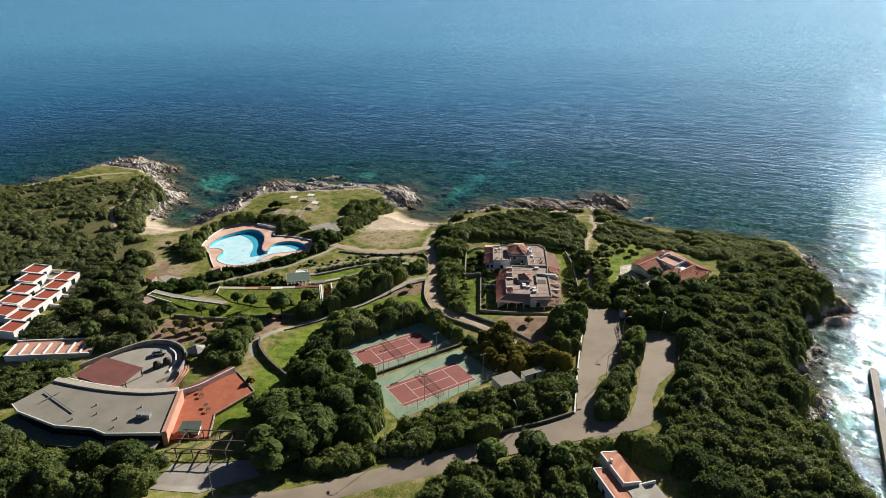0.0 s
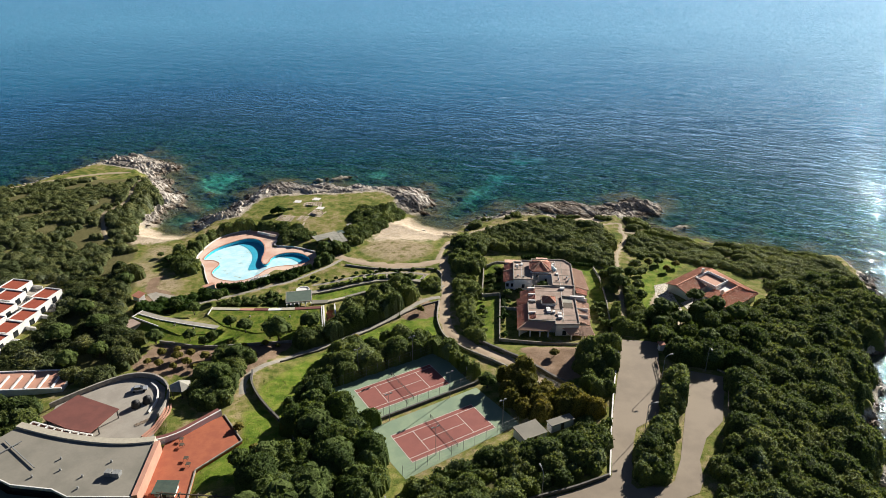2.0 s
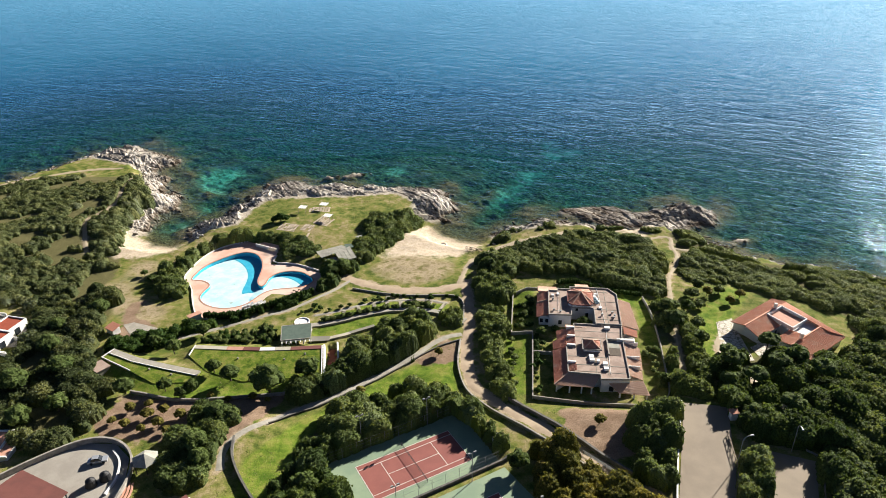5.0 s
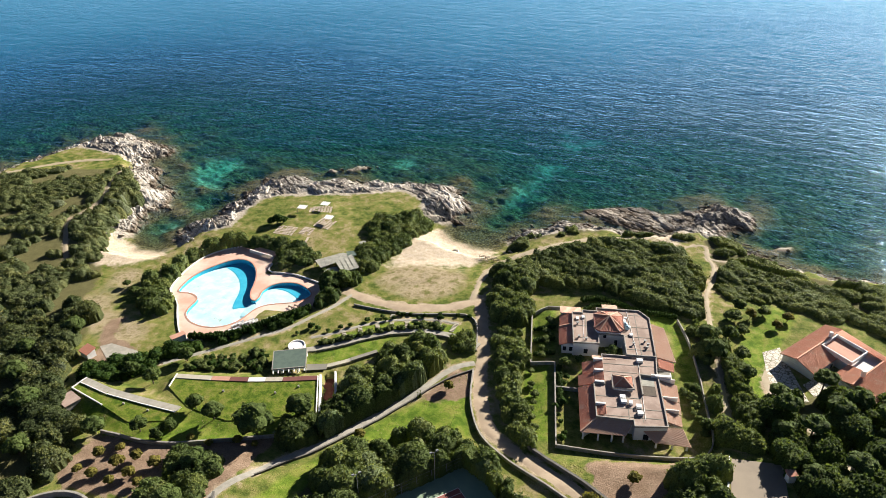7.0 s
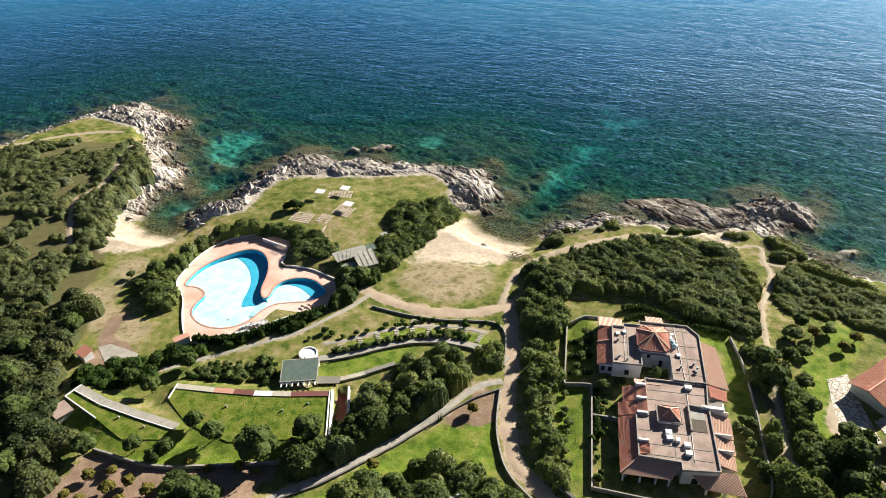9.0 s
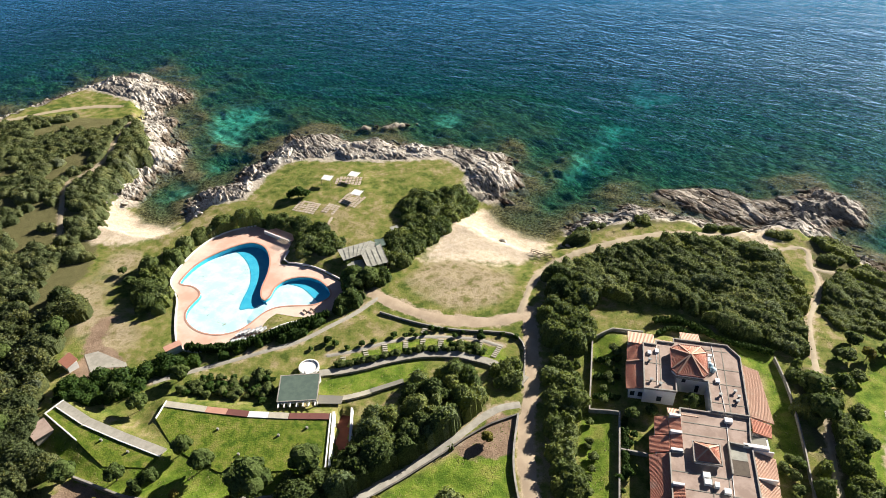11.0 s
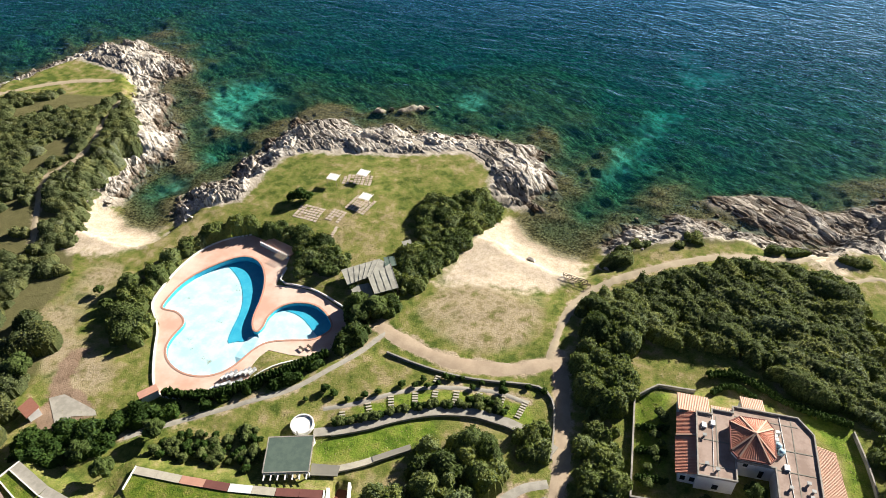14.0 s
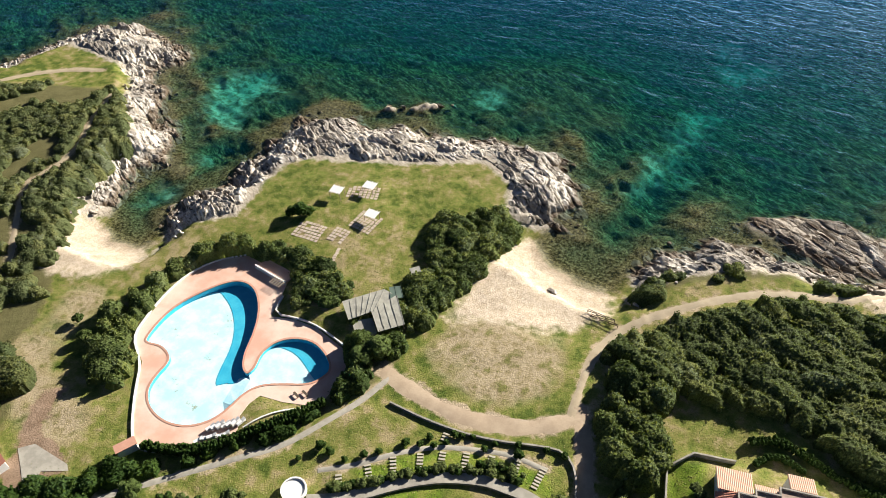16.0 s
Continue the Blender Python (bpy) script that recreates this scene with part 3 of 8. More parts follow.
ROCK_HEAD = [(-124, 268), (-112, 268), (-104, 272), (-103, 287.5), (-100.5, 297), (-93.7, 299.5), (-80.7, 301), (-62.4, 305.5), (-48, 310.5), (-39.5, 302), (-38.5, 293), (-33, 289), (-26, 288), (-16, 306), (-22, 324), (-36, 330), (-110, 330), (-120, 310), (-118, 290)]
ROCK_WEST = [(-232, 330), (-216, 345), (-206, 342), (-194, 338), (-180, 334), (-172, 326), (-168, 312), (-158, 304), (-154, 294), (-152, 284), (-150, 272), (-147, 265), (-138, 266), (-134, 292), (-150, 318), (-158, 345), (-170, 362), (-200, 374), (-222, 360)]
ROCK_EAST = [(-9, 273), (-4, 271), (4, 278), (16, 283.5), (30, 286.5), (46, 287), (62, 288), (72, 284), (90, 270), (104, 262), (122, 257), (134, 252), (152, 262), (120, 272), (98, 276), (98, 318), (72, 326), (30, 318), (4, 298), (-8, 282)]
PADS = [(APRON_A, 5.53, 2.5), (APRON_B, 6.30, 2.5), (DECK, 2.95, 3.0), (HOUSE_PAD, 5.8, 4.0), (ROOF_L, 5.36, 4.0), (ROOF_M, 5.16, 4.0), (PLAZA, 4.95, 2.5), (HALL, 6.2, 3.0), (RED_TERRACE, 6.6, 2.0)]

STRIP_L = [(47.2, 174.6), (57.4, 174.2), (54.4, 155.2), (51.0, 139.4), (44.6, 134.2), (43.0, 129.0), (40.1, 114.6), (36.2, 116.4), (39.4, 138.0)]
STRIP_R = [(63.0, 159.8), (71.8, 157.6), (66.2, 138.6), (60.4, 131.6), (57.0, 124.0), (56.2, 117.4), (54.4, 113.6), (51.2, 112.0), (46.8, 114.4), (49.8, 116.8), (52.6, 123.6), (56.5, 136.9), (60.1, 149.1)]
JUNCTION = [(36.2, 117.0), (40.1, 115.2), (41.6, 113.4), (46.8, 114.8), (52.0, 113.6), (51.2, 111.6), (40.9, 108.4), (32.3, 105.3), (23.9, 102.1), (13.0, 98.0), (13.6, 104.0), (18.7, 108.4), (27.3, 111.8)]
ROAD = [(46, 111.8), (32.2, 108.4), (18.5, 103.4), (5.3, 97.8), (-7, 92.6), (-19.4, 87.2), (-30, 82.5), (-60, 76), (-110, 66)]
SAND_MAIN = [(-32, 286), (-27, 287), (-21, 281.5), (-13.5, 277.5), (-9.5, 273), (-9, 265), (-16, 259), (-24, 256), (-33, 256), (-42.5, 254), (-37.5, 272.5), (-35, 281.4)]
SAND_COVE = [(-147, 264), (-139, 263.5), (-132, 262), (-124, 261), (-122, 250), (-129.6, 244.5), (-141.5, 244.5), (-144.5, 252.7)]
FIELD = [(-49.9, 246.2), (-40.8, 257), (-25.7, 262), (-15.3, 259.6), (-12.4, 256.3), (-14.2, 243.8), (-14.1, 235.6), (-24.3, 231.5), (-35.6, 231.5), (-44, 235.7), (-48.6, 240.4)]
DIRT = [(-93, 169), (-77, 168), (-51.5, 173.5), (-57, 159), (-61, 151.8), (-76, 152.5), (-91, 153), (-97, 158)]
SCRUB_EARTH = [(-14.5, 203), (-9.8, 203), (-9.3, 192), (-18, 189.5), (-21, 192)]
LOT = [(16.8, 173), (41, 175), (36, 160), (28, 155), (20, 163)]
GREEN_A = [(-54, 149), (-46, 163), (-30, 182), (-10, 200), (-8, 178), (-17, 170), (-34, 161), (-43, 150), (-40, 135), (-45, 128), (-52, 138)]
GREEN_B = [(-56, 107), (-58, 114), (-50.6, 125), (-52.4, 136), (-45, 134), (-39, 123), (-45, 112)]
GREEN_D = [(3.3, 205), (9.8, 206), (10, 178.7), (7.2, 178.2), (4.7, 186.5), (3.1, 196)]
GREEN_E = [(5, 231), (6, 209), (11, 209), (11.4, 231)]
GREEN_F = [(39, 237), (46.2, 229), (46.4, 200), (42.6, 200), (42.6, 223), (36, 229)]
GREEN_C = [(61, 224), (75, 242), (80, 238), (68, 216), (62, 196), (56, 200)]
LUSH_BELOW = [(-55.1, 205.1), (-45.6, 209.7), (-37.3, 214.0), (-33.1, 215.3), (-31.6, 211.7), (-35.6, 208.2), (-42.5, 203.8), (-53.1, 200.3)]
LUSH_SLOPE = [(-107, 181), (-95, 176), (-77, 180), (-45, 182), (-52, 174), (-70, 169), (-87, 168), (-96, 170)]
LUSH_TERRACE = [(-54.9, 138.3), (-44.0, 136.5), (-40.5, 128.4), (-43.6, 121.2), (-49.5, 117.1), (-54.8, 109.8), (-58.3, 112.2), (-58.1, 117.8), (-51.6, 127.5)]
LUSH_BEDS = [(-50, 214), (-40.5, 220), (-29, 223.3), (-15.6, 222.5), (-13, 217), (-18, 218.5), (-27, 219.5), (-38, 216.8), (-46, 212)]
DRY_BELOW = [(-33.1, 215.3), (-25.1, 217.3), (-17.7, 215.8), (-10.6, 212.3), (-12, 206.7), (-16.7, 207.3), (-25.6, 211.9), (-33.4, 208.1), (-44, 202), (-47, 198), (-43, 192), (-38, 198)]
EARTH_LEFT = [(-117.9, 213.7), (-113, 216), (-111.5, 206), (-104, 203.5), (-100.5, 200.5), (-105, 196.2), (-108.7, 193.8), (-112.7, 195.5), (-113.5, 201.6), (-115.7, 207)]
SAND_POINT = [(41.5, 284.1), (47.2, 289.8), (50.8, 294.5), (56.1, 296.3), (55, 289.4), (55.5, 282), (52, 278.5), (46, 281)]
PALE_LEFT = [(-134, 243), (-122, 246), (-116, 240), (-116, 222), (-104, 216), (-100, 206), (-112, 198), (-124, 204), (-134, 222)]

MOUNDS = [(-86, 336, 4, 2.0, 2.3), (-73, 341, 5.5, 2.0, 2.5), (137, 189, 5, 2.5, 3.2), (92, 287, 5, 2.5, 2.6)]
RIB = [(20.7, 307), (24, 311), (35, 314), (46, 315), (53, 309.5), (66, 313), (74, 318), (72, 302), (60, 297), (50, 295), (44, 295.5), (38, 298), (29, 303)]
BED_W = [(-152, 345), (-134, 350), (-125, 340), (-132, 334), (-131, 318), (-136, 312), (-147, 323)]
BED_COVE = [(-139, 290), (-131, 298), (-129, 284), (-135, 276)]
BED_E = [(17, 392), (24, 388), (34, 396), (37, 405), (28, 406), (20, 402)]
BED_REEF = [(7, 361), (14, 364), (13, 350), (9, 345), (4, 343)]
BED_BAY = [(-7, 318), (2, 322), (4, 334), (-3, 335)]
BED_FAR = [(15, 424), (21, 424), (23, 410), (17, 410)]
BED_MID = [(-62, 356), (-52, 356), (-53, 351), (-61, 351)]
REEF_PLATE = [(-136, 365), (-100, 360), (-76, 367), (-53, 376), (-34, 388), (-15, 373), (-12, 350), (-10, 326), (-30, 332), (-60, 332), (-88, 340), (-125, 335)]
ISLET_A = [(-91, 335), (-82, 340), (-74, 345), (-60, 346), (-62, 341), (-74, 338), (-84, 334)]
ISLET_B = [(129, 187), (137, 193), (146, 190), (138, 184)]
ISLET_C = [(86, 285), (92, 290.5), (99, 288), (93, 283)]

# footways and tracks: centre line, width
TRACKS = {
    "coast_path": ([(-13, 235), (-12.4, 242), (-11.5, 248), (-9.9, 254.6), (-5.8, 260.5), (-0.2, 265.3), (11.6, 272.4), (17.7, 275.8), (23.8, 278.3), (32.2, 280.2), (41.6, 280.8), (47, 284), (52, 286.5)], 2.3),
    "point_path": ([(50, 285), (51, 279), (53.2, 275.5), (60.6, 279.4), (62.7, 276.4), (61.3, 271.1), (62.7, 264), (60.3, 255.6)], 1.7),
    "shore_walk": ([(61.5, 270), (64, 268.2), (68.3, 268.6), (76, 264), (88, 258), (102, 252)], 1.3),
    "dirt_track": ([(-11, 236), (-17.9, 231.7), (-24.1, 230.3), (-31.7, 229.9), (-37.6, 231), (-43, 233), (-47.7, 234.6), (-52, 237)], 4.2),
    "lane": ([(-12, 238), (-9.6, 229), (-8.6, 221), (-7.4, 209), (-8.0, 201), (-6.6, 191), (-4, 181), (2, 174.5), (9, 168.8), (16.8, 163), (23.7, 156), (30.3, 150), (36.5, 145)], 3.8),
    "diagonal_walk": ([(-9.5, 206), (-15.2, 203.6), (-22, 193.5), (-30.5, 184), (-40, 173.3), (-48.1, 167.5), (-53.5, 162), (-58.2, 157), (-60, 151), (-58, 145)], 2.2),
    "headland_path": ([(-230, 301), (-214.8, 315), (-207.5, 322.5), (-196, 328), (-186, 330)], 2.6),
    "scrub_path": ([(-172, 316), (-168, 299), (-163.8, 291), (-162, 279), (-165.5, 271), (-164, 265), (-158, 255), (-150, 243)], 1.8),
    "garden_walk": ([(-56, 212.5), (-50.3, 214.8), (-45.5, 217.9), (-40.5, 220.9), (-35.1, 222.9), (-28.9, 224), (-22.6, 224.5), (-15.6, 223.1)], 1.3),
    "pool_walk": ([(-92, 197), (-86.8, 201), (-75, 208.6), (-64.5, 215.2), (-60, 220.5), (-53.6, 228.5), (-50, 235.4)], 1.6),
    "side_walk": ([(60.3, 255.6), (58, 250), (56, 245), (54, 228), (52, 205), (50, 185)], 1.6),
    "villa_drive": ([(72, 168), (71, 180), (66, 192), (62, 203), (66, 212)], 3.0),
}

# ---- ground and sea ----
fx, fy = np.arange(-262, 176.1, 1.0), np.arange(52, 430.1, 1.0)
out = np.array([3, 7, 14, 26, 45, 75, 130, 250, 500, 1000, 2000, 3800], float)
gx = np.concatenate([fx[0] - out[::-1], fx, fx[-1] + out])
gy = np.concatenate([fy[0] - out[::-1], fy, fy[-1] + out])
X, Y = np.meshgrid(gx, gy)


def lay(x, y):
    """The height of land and sea bed, and metres inland."""
    jag = 1.6 * wavy(x, y, 17, 1) + 0.9 * wavy(x, y, 7, 2)
    beach = np.min([np.hypot(x - a, y - b) for a, b in BEACHES], axis=0)
    calm = np.clip((beach - 4) / 12, 0, 1)
    shore = reach(x, y, COAST) + jag * calm
    w = [1.0 / (((x - a) ** 2 + (y - b) ** 2) + 30.0) ** 1.6 for a, b, _ in SPOTS]
    inland = sum(q * s[2] for q, s in zip(w, SPOTS)) / sum(w)
    rise = np.where(calm > 0.5, 12.0, 18.0)
    up = np.clip(shore / rise, 0, 1)
    up = np.where(y > 250, up * up * (3 - 2 * up), 1 - (1 - up) ** 2)
    ridge = np.abs(wavy(x * 0.82 - y * 0.57, (x * 0.57 + y * 0.82) * 3.2, 9, 3))
    craggy = calm * np.exp(-((shore - 4) / 8.0) ** 2)
    land = inland * up + craggy * (0.8 * ridge - 0.1) + 0.10 * wavy(x, y, 9, 5)
    off = np.clip(-shore, 0, None)
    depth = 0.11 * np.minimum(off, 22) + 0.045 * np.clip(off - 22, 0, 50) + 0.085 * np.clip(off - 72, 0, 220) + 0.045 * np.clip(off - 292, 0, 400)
    reefs = 0.9 * wavy(x, y, 38, 4) + 1.1 * np.abs(wavy(x * 0.82 - y * 0.57, (x * 0.57 + y * 0.82) * 2.4, 14, 6))
    bed = -0.25 - depth + reefs * np.clip(off / 12, 0, 1) * np.exp(-off / 60) * calm
    bed = bed + np.clip(reach(x, y, np.array(REEF_PLATE, float)) / 8 + 0.5, 0, 1) * np.clip(-1.9 - bed, 0, 2.2) * 0.8
    s_, c_ = x * 0.80 - y * 0.60, x * 0.60 + y * 0.80
    plates = np.floor(4 * lattice(s_ * 0.07 + lattice(x * 0.2, y * 0.2, 52), c_ * 0.17, 51)) / 4 + 0.5 * lattice(s_ * 0.25, c_ * 0.6, 53)
    bed = bed + np.clip(off / 5, 0, 1) * np.clip((75 - off) / 30, 0, 1) * calm * 1.5 * (plates - 0.75)
    bed = np.minimum(bed, -0.35)
    bed = bed + (0.55 - bed) * np.clip(reach(x, y, np.array(RIB, float)) / 4 + 0.5, 0, 1)
    for a, b, ra, rb, up in MOUNDS:
        u, v = (x - a) * 0.94 + (y - b) * 0.33, -(x - a) * 0.33 + (y - b) * 0.94
        bed = bed + up * np.exp(-(u / ra) ** 2 - (v / rb) ** 2)
    z = np.where(shore > 0, land, bed)
    z = np.where(np.abs(shore) < 1.0, land * (shore + 1) / 2 + bed * (1 - shore) / 2, z)
    return z, shore


Z, SHORE = lay(X, Y)
for pts, level, soft in PADS:
    d = reach(X, Y, pts)
    Z = Z + (level - Z) * np.clip(1 + d / soft, 0, 1)
for pts, level in ((STRIP_L, None), (STRIP_R, None), (JUNCTION, None)):
    d = reach(X, Y, pts)
    Z = Z + (9.9 - (Y - 112) * 0.004 - Z) * np.clip(1 + d / 4, 0, 1)
road_d = to_segments(X, Y, ROAD, False)
Z = Z + (9.7 - Z) * np.clip(1.6 - road_d / 6, 0, 1) * (Y > 40) * (X < 80) * (X > -70)
Z = np.where(reach(X, Y, DECK) > 1.3, 0.2, Z)
Z = np.where(reach(X, Y, RAMP) > -0.2, 2.4, Z)


def hz(x, y):
    """The height of the ground there."""
    x, y = np.asarray(x, float), np.asarray(y, float)
    i = np.clip(np.searchsorted(gx, x) - 1, 0, len(gx) - 2)
    j = np.clip(np.searchsorted(gy, y) - 1, 0, len(gy) - 2)
    s, t = (x - gx[i]) / (gx[i + 1] - gx[i]), (y - gy[j]) / (gy[j + 1] - gy[j])
    return (Z[j, i] * (1 - s) + Z[j, i + 1] * s) * (1 - t) + (Z[j + 1, i] * (1 - s) + Z[j + 1, i + 1] * s) * t


def h1(x, y):
    return float(hz(x, y))


def sheet(x, y, z):
    ny, nx = x.shape
    V = np.stack([x, y, z], -1).reshape(-1, 3)
    idx = np.arange(ny * nx).reshape(ny, nx)
    F = np.stack([idx[:-1, :-1], idx[:-1, 1:], idx[1:, 1:], idx[1:, :-1]], -1).reshape(-1, 4)
    return V, F


def give(me, name, values):
    me.attributes.new(name, "FLOAT", "POINT").data.foreach_set("value", np.ascontiguousarray(values, np.float32).ravel())


def most(polys, soft=6.0):
    return np.clip(np.max([reach(X, Y, p) for p in polys], axis=0), -soft, soft)


me = big_mesh("ground", *sheet(X, Y, Z), M_GROUND, True)
track_d = np.max([w / 2 + 0.3 - to_segments(X, Y, c, False) for c, w in TRACKS.values()], axis=0)
beach_d = np.min([np.hypot(X - a, Y - b) for a, b in BEACHES], axis=0)
give(me, "sand", most([SAND_MAIN, SAND_COVE, SAND_POINT]))
give(me, "pale_bed", most([BED_W, BED_COVE, BED_MID, BED_E, BED_REEF, BED_BAY, BED_FAR], 9.0))
give(me, "track", np.clip(track_d - 0.5, -6, 6))
give(me, "earth", most([DIRT, SCRUB_EARTH, LOT, EARTH_LEFT]))
give(me, "lush", most([GREEN_A, GREEN_B, GREEN_C, GREEN_D, GREEN_E, GREEN_F, ROOF_L, ROOF_M, LUSH_BELOW, LUSH_SLOPE, LUSH_TERRACE, LUSH_BEDS]))
give(me, "dry", most([FIELD, PALE_LEFT, DRY_BELOW]) - 0.5)
ROCKY = np.maximum(np.minimum(np.where((X > 90) & (Y < 215), 2.2, 6.0) - SHORE, SHORE + 9), most([ROCK_HEAD, ROCK_WEST, ROCK_EAST, RIB, ISLET_A, ISLET_B, ISLET_C]))
ROCKY = np.clip(np.minimum(ROCKY, (beach_d - 8) * 0.6), -6, 6)
give(me, "rocky", ROCKY)
GROUND_MESH = me
tagged(new("ground", me), "grassy headland ground with bare earth, sand and rock", "ground", kind="structure")

# the sea: fine by the shore, wide to the horizon
sx = np.concatenate([-262 - out[::-1], np.arange(-262, 176.1, 1.5), 176 + out])
sy = np.concatenate([52 - out[::-1], np.arange(52, 480.1, 1.5), 480 + out])
SX, SY = np.meshgrid(sx, sy)
bed, _ = lay(SX, SY)
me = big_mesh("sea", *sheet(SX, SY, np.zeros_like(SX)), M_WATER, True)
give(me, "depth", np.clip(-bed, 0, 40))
sea = tagged(new("sea", me), "rippled blue sea turning teal over the shallows", "sea", kind="structure")


# ---- tracks, roads and walls ----
def smooth_line(pts, step=1.5):
    """A line of points made round and even."""
    p = np.asarray(pts, float)
    for _ in range(2):
        q = np.empty((2 * len(p) - 2, 2))
        q[0::2], q[1::2] = 0.75 * p[:-1] + 0.25 * p[1:], 0.25 * p[:-1] + 0.75 * p[1:]
        p = np.vstack([p[:1], q, p[-1:]])
    s = np.concatenate([[0], np.cumsum(np.hypot(*np.diff(p, axis=0).T))])
    t = np.linspace(0, s[-1], max(2, int(s[-1] / step) + 1))
    return np.stack([np.interp(t, s, p[:, 0]), np.interp(t, s, p[:, 1])], 1)


def sides(p):
    d = np.gradient(p, axis=0)
    d /= np.maximum(np.hypot(d[:, 0], d[:, 1]), 1e-9)[:, None]
    return np.stack([-d[:, 1], d[:, 0]], 1)


def ribbon(name, pts, width, material, label, category, lift=0.07, rough=0.25, seed=0, across=4):
    p = smooth_line(pts, 0.8)
    n = sides(p)
    r = np.random.default_rng(seed)
    t = np.linspace(-0.5, 0.5, across + 1)
    wob = 1 + rough * np.convolve(r.normal(0, 1, len(p) + 4), np.ones(5) / 5, "valid")
    x = p[:, :1] + n[:, :1] * width * t * wob[:, None]
    y = p[:, 1:] + n[:, 1:] * width * t * wob[:, None]
    z = hz(x, y) + lift
    z[:, 0] -= lift + 0.05
    z[:, -1] -= lift + 0.05
    me = big_mesh(name, *sheet(x, y, z), material, True)
    return tagged(new(name, me), label, category, kind="structure")


for i, (name, (line, width)) in enumerate(TRACKS.items()):
    mat = {"garden_walk": M_PATHSTONE, "diagonal_walk": M_PATHSTONE, "pool_walk": M_PATHSTONE, "dirt_track": M_DIRT, "lane": M_DIRT}.get(name, M_SANDPATH)
    what = {"garden_walk": "curved pale stone garden walk", "diagonal_walk": "pale paved walk across the grass slope", "pool_walk": "narrow paved walk below the pool hedge",
            "dirt_track": "wide beaten dirt track beside a low wall", "lane": "dusty unpaved lane between hedges"}.get(name, "trodden pale footpath through scrub")
    ribbon(name, line, width, mat, what, "path", rough=0.06 if mat is M_PATHSTONE else 0.3, seed=i)


def pave(name, poly, material, label, category, lift=0.06, step=1.5):
    """A paved patch that follows the ground."""
    poly = np.asarray(poly, float)
    x0, y0 = poly.min(0)
    x1, y1 = poly.max(0)
    bm = bmesh.new()
    bm.faces.new([bm.verts.new((a, b, 0)) for a, b in poly])
    for k in range(1, int((x1 - x0) / step)):
        bmesh.ops.bisect_plane(bm, geom=bm.verts[:] + bm.edges[:] + bm.faces[:], plane_co=(x0 + k * step, 0, 0), plane_no=(1, 0, 0))
    for k in range(1, int((y1 - y0) / step)):
        bmesh.ops.bisect_plane(bm, geom=bm.verts[:] + bm.edges[:] + bm.faces[:], plane_co=(0, y0 + k * step, 0), plane_no=(0, 1, 0))
    for v in bm.verts:
        v.co.z = h1(v.co.x, v.co.y) + lift
    bmesh.ops.recalc_face_normals(bm, faces=bm.faces)
    me = bpy.data.meshes.new(name)
    bm.to_mesh(me), bm.free()
    if me.polygons and me.polygons[0].normal.z < 0:
        me.flip_normals()
    me.materials.append(material)
    return tagged(new(name, me), label, category, kind="structure")


pave("road", STRIP_L, M_ASPHALT, "pale worn asphalt parking road", "road", 0.08)
pave("road", STRIP_R, M_ASPHALT, "pale worn asphalt parking road", "road", 0.08)
pave("road", JUNCTION, M_ASPHALT, "pale worn asphalt road junction", "road", 0.17)
ribbon("road", ROAD, 7.0, M_ASPHALT, "wide pale asphalt road under trees", "road", 0.13, 0.03, 5, 6)
pave("forecourt", [(-62.7, 86), (-60.6, 94), (-41.4, 96.5), (-38.5, 90.5), (-50, 84)], M_PLAZA, "concrete forecourt beside the road", "pavement", 0.09)
pave("patio", [(63.4, 200.5), (64, 209), (65.3, 218), (70.4, 220.8), (70.2, 214), (70.8, 205.5), (71, 199), (66, 198)], M_CRAZY, "pale crazy-paved patio of the villa", "pavement", 0.07)
pave("plaza", PLAZA, M_PLAZA, "worn concrete plaza with a curved edge", "pavement", 0.07)


def wall_line(name, pts, height, thick, material, label, category="wall", step=2.0, kind="structure", sink=0.6, group=""):
    """A wall of even thickness along a line, its top following the ground."""
    p = smooth_line(pts, step)
    n = sides(p) * thick / 2
    g = hz(p[:, 0], p[:, 1])
    a, b = p + n, p - n
    ring = np.stack([np.c_[a, g - sink], np.c_[a, g + height], np.c_[b, g + height], np.c_[b, g - sink]], 1)
    m = len(p)
    V = ring.reshape(-1, 3)
    F = [(4 * i + k, 4 * i + 4 + k, 4 * i + 4 + (k + 1) % 4, 4 * i + (k + 1) % 4) for i in range(m - 1) for k in range(4)]
    bd = Build()
    bd.add(V, F + [(0, 1, 2, 3), (4 * m - 1, 4 * m - 2, 4 * m - 3, 4 * m - 4)])
    return tagged(part(name, bd, material), label, category, group, kind)


